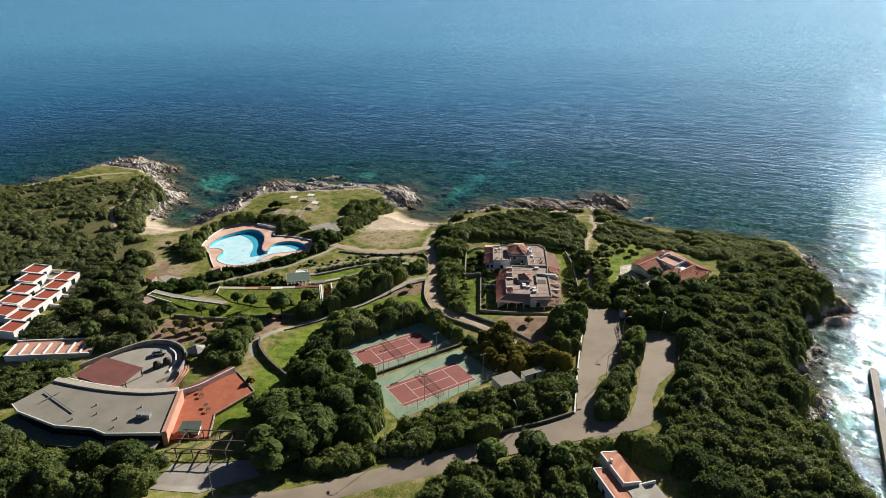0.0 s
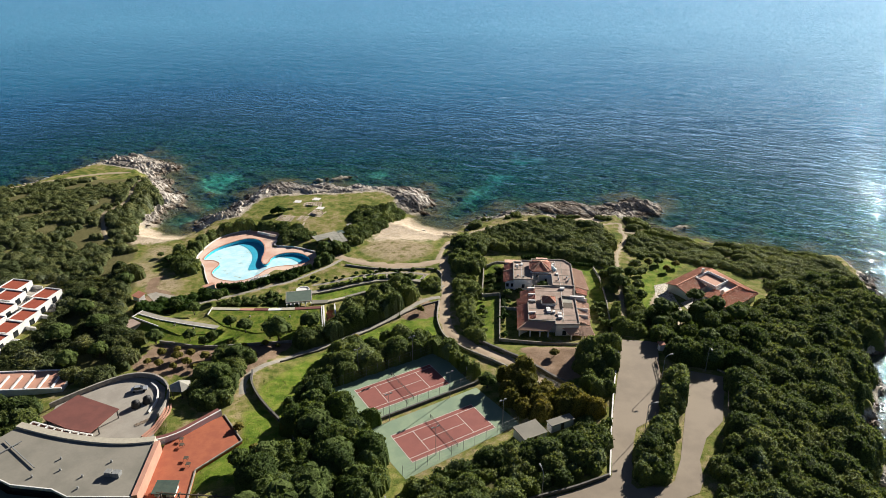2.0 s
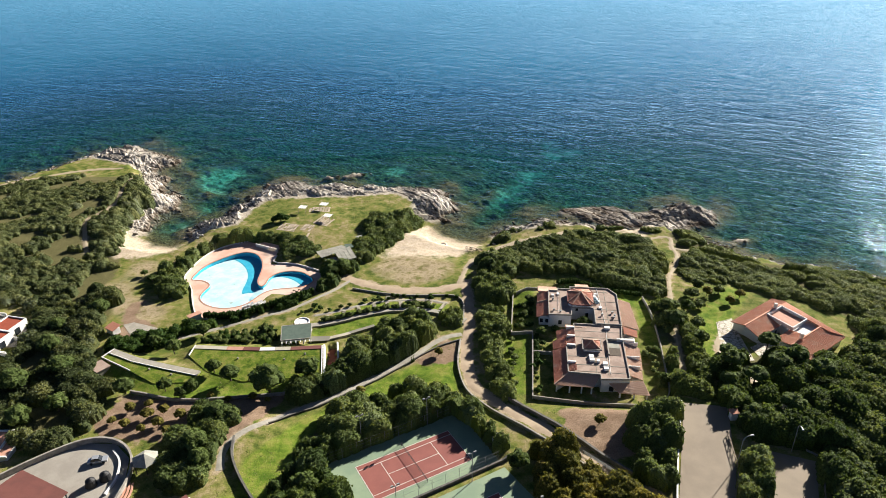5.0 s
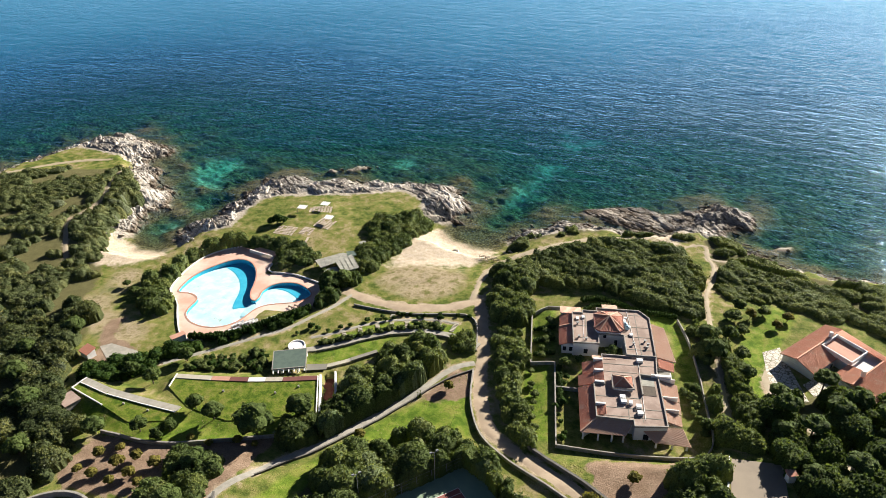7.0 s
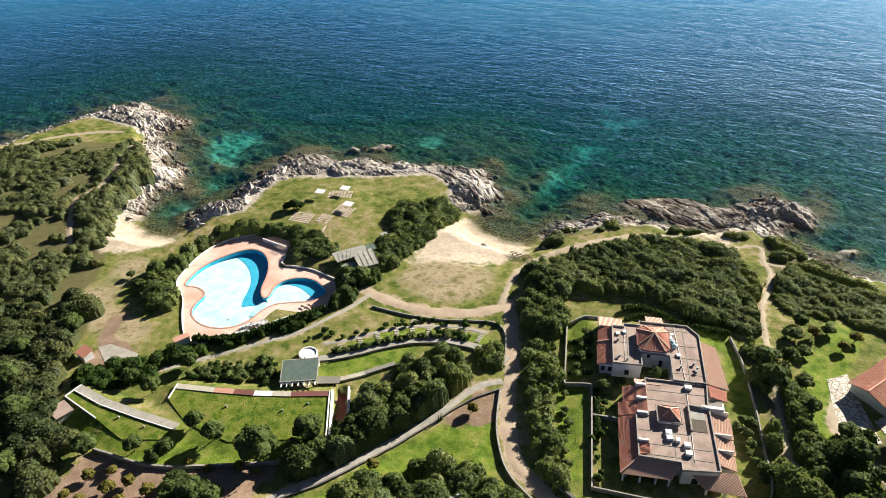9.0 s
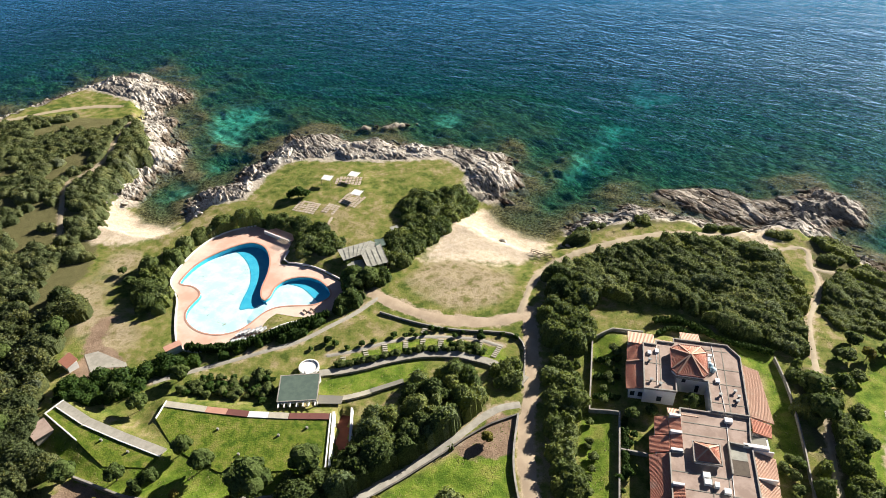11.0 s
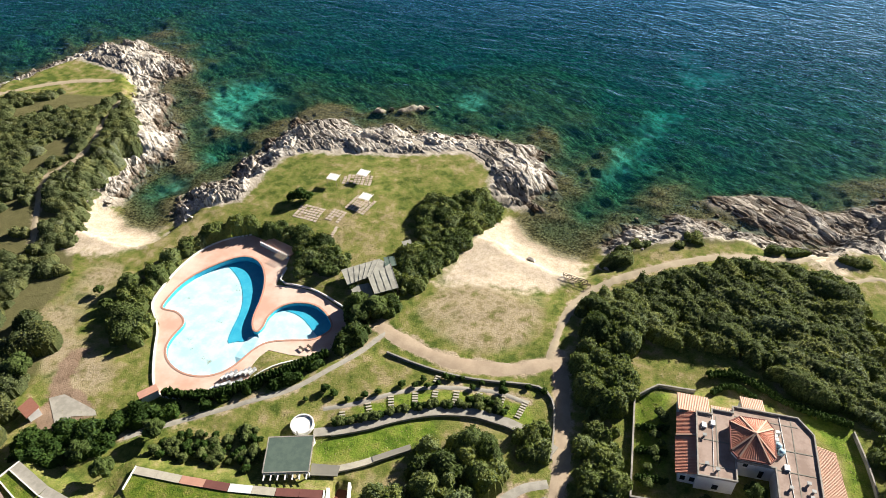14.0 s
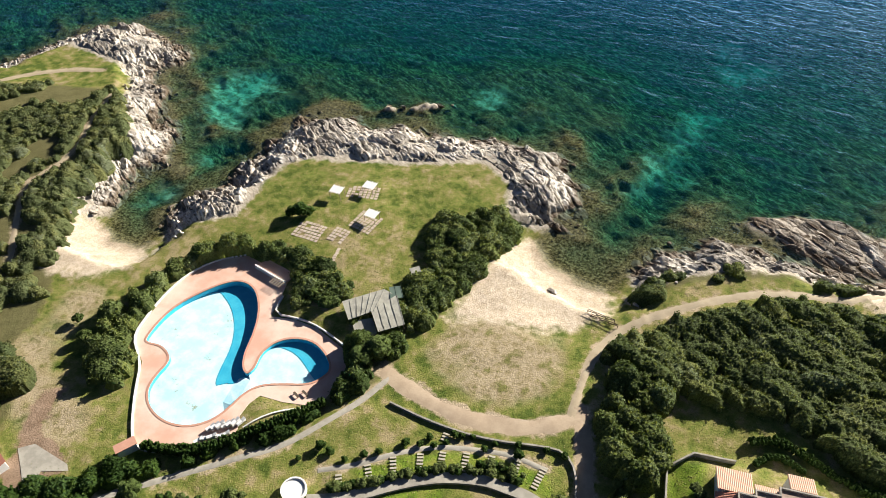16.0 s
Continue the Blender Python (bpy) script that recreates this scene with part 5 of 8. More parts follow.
for x0, x1, y, z in ((22.6, 33.7, 224.8, 9.9), (16.0, 21.2, 218.4, 9.9), (29.2, 36.0, 219.2, 9.9), (29.2, 35.8, 214.8, 9.9), (29.2, 35.8, 209.4, 9.9), (16.0, 22.0, 213.0, 9.9),
                     (22.9, 35.3, 203.2, 9.66), (22.9, 30.8, 200.2, 9.66), (22.9, 24.0, 193.6, 9.66), (20.4, 31.0, 191.0, 9.66), (20.4, 35.2, 187.4, 9.66), (20.4, 35.2, 184.6, 9.66)):
    hp("roof_seam", Build().box(x0, x1, y - 0.09, y + 0.09, z - 0.02, z + 0.05), M_GREYROOF)
for x, y0, y1, z in ((19.2, 211, 224.0, 9.9), (32.6, 207.2, 226.6, 9.9), (30.4, 183.2, 191.0, 9.66), (27.4, 184.0, 191.2, 9.66)):
    hp("roof_seam", Build().box(x - 0.08, x + 0.08, y0, y1, z - 0.03, z + 0.04), M_GREYROOF)
# tiled skirts, stepped along each side
hp("roof", tiles((12.3, 224.3, 8.7), (12.3, 219.2, 8.7), (15.6, 219.2, 9.8), (15.6, 224.3, 9.8)), M_TILE)
hp("roof", tiles((12.1, 218.9, 8.5), (12.1, 211.0, 8.5), (15.6, 211.0, 9.65), (15.6, 218.9, 9.65)), M_TILE)
hp("verge", Build().bar((12.2, 219.05, 8.75), (15.6, 219.05, 9.9), 0.3, 0.2), M_TILEPALE)
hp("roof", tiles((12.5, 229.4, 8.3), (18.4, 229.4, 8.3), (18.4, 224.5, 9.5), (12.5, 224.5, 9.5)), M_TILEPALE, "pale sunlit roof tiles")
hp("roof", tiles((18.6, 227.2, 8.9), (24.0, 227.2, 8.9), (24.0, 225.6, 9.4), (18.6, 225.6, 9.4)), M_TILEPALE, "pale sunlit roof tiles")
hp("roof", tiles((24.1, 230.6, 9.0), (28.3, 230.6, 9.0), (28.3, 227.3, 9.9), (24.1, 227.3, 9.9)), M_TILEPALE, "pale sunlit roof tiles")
hp("wall", Build().box(24.3, 28.1, 227.2, 230.2, G - 0.5, 8.9), M_WHITE)
hp("roof", tiles((16.5, 195.0, 8.2), (16.5, 180.2, 8.2), (20.0, 183.6, 9.5), (20.0, 195.0, 9.5)), M_TILE)
hp("roof", tiles((16.6, 199.4, 8.3), (16.6, 195.4, 8.3), (20.2, 195.4, 9.5), (20.2, 199.4, 9.5)), M_TILE)
hp("roof", tiles((17.7, 204.5, 8.4), (17.7, 199.8, 8.4), (20.3, 199.8, 9.3), (20.3, 204.5, 9.3)), M_TILE)
hp("roof", tiles((20.4, 203.8, 9.4), (20.4, 200.4, 9.4), (22.6, 200.4, 10.1), (22.6, 203.8, 10.1)), M_TILE)
hp("roof", tiles((20.4, 199.6, 9.4), (20.4, 196.0, 9.4), (22.6, 196.0, 10.1), (22.6, 199.6, 10.1)), M_TILE)
hp("roof", tiles((20.3, 187.4, 9.6), (20.3, 184.4, 9.6), (22.3, 184.4, 10.2), (22.3, 187.4, 10.2)), M_TILE)
hp("block", Build().box(20.4, 22.6, 203.9, 204.5, 9.3, 10.35), M_WHITE)
hp("block", Build().box(20.4, 22.6, 199.7, 200.3, 9.3, 10.3), M_WHITE)
hp("block", Build().box(20.3, 22.5, 195.3, 195.9, 9.3, 10.3), M_WHITE)
hp("block", Build().box(20.2, 22.3, 187.5, 188.0, 9.3, 10.4), M_WHITE)
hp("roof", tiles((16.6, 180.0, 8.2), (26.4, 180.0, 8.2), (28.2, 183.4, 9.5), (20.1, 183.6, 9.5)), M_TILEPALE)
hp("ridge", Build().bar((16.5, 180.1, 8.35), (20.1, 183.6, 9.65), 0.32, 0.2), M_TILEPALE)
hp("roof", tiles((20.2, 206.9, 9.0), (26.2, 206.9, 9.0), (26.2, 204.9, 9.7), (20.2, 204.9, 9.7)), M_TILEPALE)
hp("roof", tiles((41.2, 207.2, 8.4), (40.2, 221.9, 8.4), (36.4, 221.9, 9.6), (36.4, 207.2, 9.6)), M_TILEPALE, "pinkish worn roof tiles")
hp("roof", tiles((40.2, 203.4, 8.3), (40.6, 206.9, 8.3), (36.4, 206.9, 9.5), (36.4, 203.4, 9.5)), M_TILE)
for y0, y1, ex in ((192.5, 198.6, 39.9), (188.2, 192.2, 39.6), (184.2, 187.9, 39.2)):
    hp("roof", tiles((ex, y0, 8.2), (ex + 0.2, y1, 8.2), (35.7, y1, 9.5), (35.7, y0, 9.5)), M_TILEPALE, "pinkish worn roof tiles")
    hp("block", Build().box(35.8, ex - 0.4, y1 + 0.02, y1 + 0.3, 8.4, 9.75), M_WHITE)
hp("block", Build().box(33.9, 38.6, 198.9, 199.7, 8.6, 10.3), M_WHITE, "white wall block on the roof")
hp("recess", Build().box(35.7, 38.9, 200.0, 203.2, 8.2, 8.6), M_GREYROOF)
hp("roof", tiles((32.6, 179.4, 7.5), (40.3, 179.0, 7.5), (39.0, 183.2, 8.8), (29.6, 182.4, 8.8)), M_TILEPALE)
for x in (33, 36.5, 39.6):
    hp("pillar", Build().box(x - 0.2, x + 0.2, 179.5, 179.9, G - 0.3, 7.6), M_WHITE)
for x in (17.2, 20.5, 23.5, 26):
    hp("pillar", Build().box(x - 0.18, x + 0.18, 180.3, 180.7, G - 0.3, 8.1), M_WHITE)
octo = [(21.5, 216.4), (22.6, 215.1), (27.6, 215.2), (28.6, 216.4), (28.8, 222.4), (27.8, 224.0), (23.4, 223.8), (21.6, 222.4)]
hp("tower", Build().prism(octo, G, 11.15), M_WHITE, "white octagonal tower")
pyramid(house, [(x + (x - 25.2) * 0.03, y + (y - 219.4) * 0.03) for x, y in octo], 11.1, 12.9, M_TILE)
parapet(house, [(x + (x - 25.2) * 0.06, y + (y - 219.4) * 0.06) for x, y in octo], 10.9, 0.3, 0.2, M_BROWNROOF, True, "gutter")
lant = [(24.6, 193.4), (29.0, 193.4), (29.0, 197.6), (24.6, 197.6)]
hp("lantern", Build().prism(lant, 9.4, 10.6), M_WHITE, "white square roof lantern")
pyramid(house, lant, 10.6, 12.0, M_TILE)
parapet(house, [(24.3, 193.1), (29.3, 193.1), (29.3, 197.9), (24.3, 197.9)], 10.4, 0.35, 0.2, M_STONE, True, "gutter")
for x, y, w in ((26.4, 190.8, 1.3), (26.5, 189.3, 1.3), (28.1, 189.0, 0.8), (29.8, 188.0, 1.2), (29.9, 185.8, 1.3), (31.8, 204.9, 1.5), (17.0, 221.4, 0.8), (18.6, 222.2, 0.8), (30.8, 215.5, 0.9)):
    hp("skylight", Build().box(x - w / 2, x + w / 2, y - 0.55, y + 0.55, 9.6, 10.3), M_PLASTIC, "white skylight box")
for x, y in ((34, 213), (34.6, 211.6), (34.2, 210.3), (31, 211.5), (17.2, 213), (19, 212.2), (17, 219.0)):
    hp("vent", Build().tube(x, y, 9.8, 10.5, 0.22, 0.2, 8).box(x - 0.35, x + 0.35, y - 0.3, y + 0.3, 10.4, 10.55), M_METAL)
for x, y in ((29.7, 219.6), (30.1, 218.4)):
    hp("water_tank", Build().tube(x, y, 9.85, 10.7, 0.6, 0.6, 14).tube(x, y, 10.7, 10.9, 0.6, 0.2, 14), M_TANK, "pale blue plastic water tank")
for x, y in ((29.4, 221.6), (29.9, 222.6), (29.5, 220.9)):
    hp("unit", Build().box(x - 0.4, x + 0.4, y - 0.3, y + 0.3, 9.85, 10.6), M_PLASTIC, "white cooling unit")
hp("pipe", Build().bar((30.6, 226.4, 9.97), (31.5, 207.2, 9.97), 0.1), M_WHITE)
hp("pipe", Build().bar((18.6, 224, 9.97), (18.4, 212, 9.97), 0.08), M_WHITE)
hp("pipe", Build().bar((31.5, 206.2, 9.73), (30.9, 184, 9.73), 0.1), M_WHITE)
hp("terrace_wall", Build().prism([(31.0, 192.0), (31.3, 192.0), (31.3, 199.2), (34.7, 198.9), (34.7, 199.2), (31.0, 199.5)], 9.5, 10.3), M_STONE)
hp("terrace_floor", Build().box(31.4, 34.4, 192.2, 195.6, 9.62, 9.72), M_DARKWOOD)
hp("terrace_floor", Build().box(31.4, 34.4, 195.7, 198.8, 9.62, 9.70), M_SHEETROOF)
for x in (13.6, 15.2):
    opening(house, x, 211.18, 6.7, 0.9, 1.3, 180)
opening(house, 19, 210.46, 6.8, 1.0, 1.4, 180)
opening(house, 24.0, 214.96, 8.9, 0.8, 1.2, 180)
opening(house, 27.0, 214.96, 6.4, 0.8, 2.0, 180, "door")
for y in (186, 189, 192):
    opening(house, 17.16, y, 6.4, 1.0, 1.4, -90)
for x in (22, 25.5):
    opening(house, x, 183.4, 6.0, 1.2, 2.0, 180, "door")
for x in (31, 34):
    opening(house, x, 181.6, 6.1, 1.2, 1.6, 180)
for y in (209, 213, 217):
    opening(house, 40.3, y, 6.6, 1.0, 1.3, 90)

# the villa on the point
E0, UU, VV = Vector((83.9, 229.2, 0)), Vector((-0.735, -0.678, 0)), Vector((0.60, -0.80, 0)).normalized()
villa = empty("villa", 80, 212, 5.4, "white villa with terracotta roofs round a roof terrace", "villa")


def vp(u, v, z=None):
    p = E0 + UU * u + VV * v
    return (p.x, p.y) if z is None else (p.x, p.y, z)


def vpart(name, bd, mat, label=""):
    return under(part(name, bd, mat, label=label), villa)


vpart("wall", Build().prism([vp(0.5, 0.5), vp(20.5, 0.5), vp(20.5, 9.5), vp(0.5, 9.5)], 4.6, 8.4), M_WHITE)
vpart("wall", Build().prism([vp(0.5, 9.5), vp(10.5, 9.5), vp(10.5, 13), vp(0.5, 13)], 4.6, 8.3), M_WHITE)
vpart("wall", Build().prism([vp(0.5, 13), vp(17.5, 13), vp(17.5, 23), vp(0.5, 23)], 4.6, 8.2), M_WHITE)
vpart("roof", tiles(vp(21.5, 0, 8.3), vp(0, 0, 8.3), vp(0, 4.6, 9.6), vp(21.5, 4.6, 9.6)), M_TILEORANGE)
vpart("roof", tiles(vp(11, 9.8, 8.3), vp(21.5, 9.8, 8.3), vp(21.5, 4.6, 9.6), vp(11, 4.6, 9.6)), M_TILEORANGE)
vpart("roof", tiles(vp(0, 4.6, 9.4), vp(0, 23.6, 8.2), vp(3.2, 20.2, 9.2), vp(3.2, 4.6, 9.75)), M_TILEORANGE, "sunlit pale roof slope")
vpart("roof", tiles(vp(0, 23.8, 8.0), vp(18.2, 23.8, 8.0), vp(18.2, 17.6, 9.25), vp(3.2, 17.6, 9.25)), M_TILEORANGE)
vpart("roof", tiles(vp(18.2, 12.6, 8.3), vp(10.5, 12.6, 8.3), vp(10.5, 17.6, 9.25), vp(18.2, 17.6, 9.25)), M_TILEORANGE)
vpart("terrace", Build().prism([vp(3.4, 5.4), vp(10.4, 5.4), vp(10.4, 13), vp(3.4, 13)], 8.2, 8.9), M_PINKROOF, "sunlit roof terrace floor")
parapet(villa, [vp(3.4, 5.2), vp(10.8, 5.2), vp(10.8, 13.4), vp(3.4, 13.4)], 8.8, 0.95, 0.3)
for u, v in ((6, 4.6), (13.5, 17.6)):
    x, y = vp(u, v)
    vpart("chimney", Build().box(x - 0.4, x + 0.4, y - 0.4, y + 0.4, 9.6, 11.2), M_WHITE)
vpart("ridge", Build().bar(vp(21.5, 4.6, 9.7), vp(3.2, 4.6, 9.75), 0.35, 0.22), M_TILEORANGE)
vpart("ridge", Build().bar(vp(18.2, 17.6, 9.35), vp(3.2, 17.6, 9.35), 0.35, 0.22), M_TILEORANGE)
deg_u = math.degrees(math.atan2(UU.y, UU.x))
for u in (12.5, 15, 17.5):
    opening(villa, *vp(u, 9.55), 5.9, 0.9, 1.4, deg_u)
for v in (14.5, 19.5):
    opening(villa, *vp(17.55, v), 5.9, 1.1, 1.4, deg_u + 90)
for u in (5, 9, 13):
    opening(villa, *vp(u, 23.05), 5.9, 1.0, 1.4, deg_u)
opening(villa, *vp(20.55, 4), 5.9, 1.1, 1.4, deg_u + 90)
pave("patio", [vp(12, 10.2), vp(24, 9), vp(25.5, 13), vp(19, 16), vp(17.8, 13)], M_CRAZY, "pale crazy-paved patio in front of the villa", "patio", 0.1)
pave("patio", [(71.5, 187), (75, 186), (78, 178), (76.5, 173.5), (73.5, 177)], M_CRAZY, "pale crazy-paved drive under the pines", "patio", 0.1)

# the curved hall by the road
hall = empty("hall", -88, 110, 6.2, "low curved hall with a grey flat roof and white edges", "hall")


def hallp(name, bd, mat, label=""):
    return under(part(name, bd, mat, label=label), hall)


arc = smooth_line([(-105.2, 121.2), (-95, 118.7), (-85, 117.3), (-76, 117.2), (-69.3, 118.8)], 1.2)
back = [(-66.4, 102.0), (-80, 101), (-84.5, 102.8), (-94.2, 103.3), (-106.8, 108.2), (-110.2, 111.1)]
hall_line = [tuple(p) for p in arc] + back
# all walls below the fascia take one dark material
hallp("wall", Build().prism([(x * 0.997 - 0.26, y * 0.997 + 0.33) for x, y in hall_line], 5.0, 9.8), M_DARKGLASS, "dark wall of the hall")
hallp("fascia", Build().prism(hall_line, 9.75, 10.35), M_WHITE)
hallp("flat_roof", Build().prism([(x * 0.997 - 0.26, y * 0.997 + 0.33) for x, y in hall_line], 10.3, 10.42), M_GREYROOF, "grey felt flat roof")
parapet(hall, back, 10.35, 0.25, 0.25, None, False)
ar = arc
nv = sides(ar)
for k in range(len(ar) - 1):
    q = [tuple(ar[k] + nv[k] * 0.2), tuple(ar[k + 1] + nv[k + 1] * 0.2), tuple(ar[k + 1] + nv[k + 1] * 2.0), tuple(ar[k] + nv[k] * 2.0)]
    hallp("parapet", Build().prism(q, 9.4, 10.9), M_SLAB, "broad pale stone parapet")
    q = [tuple(ar[k] + nv[k] * 2.0), tuple(ar[k + 1] + nv[k + 1] * 2.0), tuple(ar[k + 1] + nv[k + 1] * 2.6), tuple(ar[k] + nv[k] * 2.6)]
    hallp("canopy_edge", Build().prism(q, 8.8, 9.5), M_WHITE)
canopy = [(-103.8, 129.0), (-100.1, 138.4), (-86.3, 133.6), (-88.6, 124.0), (-95, 125.0), (-102.6, 127.9)]
hallp("canopy", Build().prism(canopy, 7.6, 7.9), M_BROWNROOF, "dark red canopy roof over the plaza")
for x, y in ((-99.8, 137.8), (-93, 135.7), (-86.8, 133.4), (-88.4, 127), (-103.2, 129.2)):
    hallp("post", Build().box(x - 0.12, x + 0.12, y - 0.12, y + 0.12, 4.8, 7.7), M_DARKMETAL)
for k in range(0, len(ar) - 1):
    if ar[k][0] < -88.5:
        q = [tuple(ar[k] + nv[k] * 2.7), tuple(ar[k + 1] + nv[k + 1] * 2.7), tuple(ar[k + 1] + nv[k + 1] * 4.6), tuple(ar[k] + nv[k] * 4.6)]
        hallp("bay", Build().prism(q, 8.4, 8.6), M_BROWNROOF, "dark red roof bay")
        if k % 2 == 0:
            hallp("rib", Build().bar((*(ar[k] + nv[k] * 2.6), 8.75), (*(ar[k] + nv[k] * 4.7), 8.75), 0.3, 0.4), M_WHITE)
        hallp("bay_edge", Build().bar((*(ar[k] + nv[k] * 4.7), 8.7), (*(ar[k + 1] + nv[k + 1] * 4.7), 8.7), 0.3, 0.5), M_WHITE)
ar2 = smooth_line([(-81, 119.9), (-72.6, 121.0), (-66.8, 124.0), (-62.3, 130.2), (-59.4, 134.2)], 1.2)
n2 = sides(ar2)
for k in range(len(ar2) - 1):
    q = [tuple(ar2[k]), tuple(ar2[k + 1]), tuple(ar2[k + 1] + n2[k + 1] * 1.6), tuple(ar2[k] + n2[k] * 1.6)]
    hallp("canopy", Build().prism(q, 8.2, 8.45), M_BROWNROOF)
    q = [tuple(ar2[k]), tuple(ar2[k + 1]), tuple(ar2[k + 1] - n2[k + 1] * 0.35), tuple(ar2[k] - n2[k] * 0.35)]
    hallp("parapet", Build().prism(q, 7.0, 8.9), M_WHITE)
hallp("side_wall", Build().prism([(-69.2, 118.9), (-68.2, 119.6), (-65.2, 102.4), (-66.3, 102)], 5.5, 10.8), M_PINKROOF)
for x, y, w in ((-72.5, 107.9, 1.6), (-74.4, 108.0, 1.4)):
    hallp("cooling_unit", Build().box(x - w / 2, x + w / 2, y - 0.7, y + 0.7, 10.5, 11.6), M_METAL, "grey roof cooling unit")
for x, y in ((-80, 107), (-86, 108.5), (-88, 112), (-79, 103.5), (-91, 106), (-76, 112)):
    hallp("vent", Build().tube(x, y, 10.4, 11.0, 0.25, 0.2, 8), M_METAL)
for a, b in (((-104.5, 116.5, 10.75), (-92, 108.5, 10.75)), ((-103, 112, 10.75), (-100.5, 116.6, 10.75))):
    hallp("duct", Build().bar(a, b, 0.2), M_METAL)
hallp("lower_roof", Build().prism([(-80, 100.6), (-66.6, 101.4), (-67, 97.4), (-79, 97)], 8.4, 8.7), M_GREYROOF)
hallp("lower_roof", Build().prism([(-109, 109), (-95, 102.8), (-85, 102.2), (-80.5, 100.4), (-81, 97.5), (-95, 99), (-108.5, 104)], 8.0, 8.3), M_GREENFELT)
for x, y in ((-79, 97.4), (-73, 97.6), (-67.2, 97.8), (-108, 104.4), (-95, 99.3), (-84, 98)):
    hallp("post", Build().box(x - 0.12, x + 0.12, y - 0.12, y + 0.12, 5.8, 8.1), M_WHITE)

terr = empty("terrace", -60, 115, 6.6, "terracotta terrace beside the hall", "terrace")
under(part("paving", Build().prism(RED_TERRACE, 5.6, 7.4), M_TERRACE), terr)
for i in range(len(RED_TERRACE) - 1):
    if i in (2, 3, 4):
        a, b = RED_TERRACE[i], RED_TERRACE[i + 1]
        under(part("edge", Build().bar((*a, 7.5), (*b, 7.5), 0.3, 0.3), M_STONE), terr)
for x, y in ((-65.2, 123.6), (-64.2, 121.6), (-61.3, 117.2), (-60, 115.4)):
    ch = empty("deck_table", x, y, 7.4, "small dark table on the terracotta terrace", "table", "the terrace tables")
    part("top", Build().box(-0.5, 0.5, -0.5, 0.5, 0.68, 0.74), M_DARKWOOD, ch)
    for a, b in ((-0.4, -0.4), (0.4, -0.4), (0.4, 0.4), (-0.4, 0.4)):
        part("leg", Build().bar((a, b, 0), (a, b, 0.7), 0.06), M_DARKWOOD, ch)
kiosk = empty("kiosk", -61.2, 106.8, 6.8, "small white kiosk with a green felt roof", "kiosk")
under(part("wall", Build().prism([(-63.3, 105.4), (-58.9, 105.6), (-59.3, 108.6), (-63.5, 108.3)], 5.6, 8.6), M_WHITE), kiosk)
under(part("roof", Build().prism([(-63.8, 105.0), (-58.5, 105.2), (-59.0, 109.0), (-63.9, 108.6)], [8.5, 8.5, 9.0, 9.0], [8.7, 8.7, 9.2, 9.2]), M_GREENFELT), kiosk)
under(part("door", Build().box(-61.6, -60.7, 105.38, 105.5, 6.8, 8.5), M_DARKWOOD), kiosk)
perg = empty("pergola", -50, 100, 7.6, "long open pergola of dark beams over the forecourt", "pergola")
for k in range(6):
    x = -60.5 + 4 * k
    for y in (96.5, 103.5):
        z = h1(x, y)
        under(part("post", Build().bar((x, y, z - 0.2), (x, y, 10.4), 0.2), M_DARKWOOD), perg)
    under(part("beam", Build().bar((x, 95.8, 10.5), (x, 104.2, 10.5), 0.22), M_DARKWOOD), perg)
for y in (96.5, 100, 103.5):
    under(part("rail", Build().bar((-61.5, y, 10.7), (-39.5, y, 10.7), 0.2), M_DARKWOOD), perg)

# the straw-roofed hut by the olive grove
hut = empty("gazebo", -74.8, 144.6, h1(-74.8, 144.6), "grey six-sided gazebo with a peaked roof", "gazebo")
hz0 = h1(-74.8, 144.6)
hexa = [(-74.8 + 3.1 * math.cos(k * math.pi / 3), 144.6 + 3.1 * math.sin(k * math.pi / 3)) for k in range(6)]
bd = Build()
bd.add([(*p, hz0 + 2.5) for p in hexa] + [(-74.8, 144.6, hz0 + 4.1)], [(i, (i + 1) % 6, 6) for i in range(6)] + [(5, 4, 3, 2, 1, 0)])
under(part("roof", bd, M_SHEETROOF), hut)
for x, y in hexa:
    x, y = -74.8 + (x + 74.8) * 0.85, 144.6 + (y - 144.6) * 0.85
    under(part("post", Build().bar((x, y, hz0 - 0.3), (x, y, hz0 + 2.6), 0.16), M_DARKWOOD), hut)

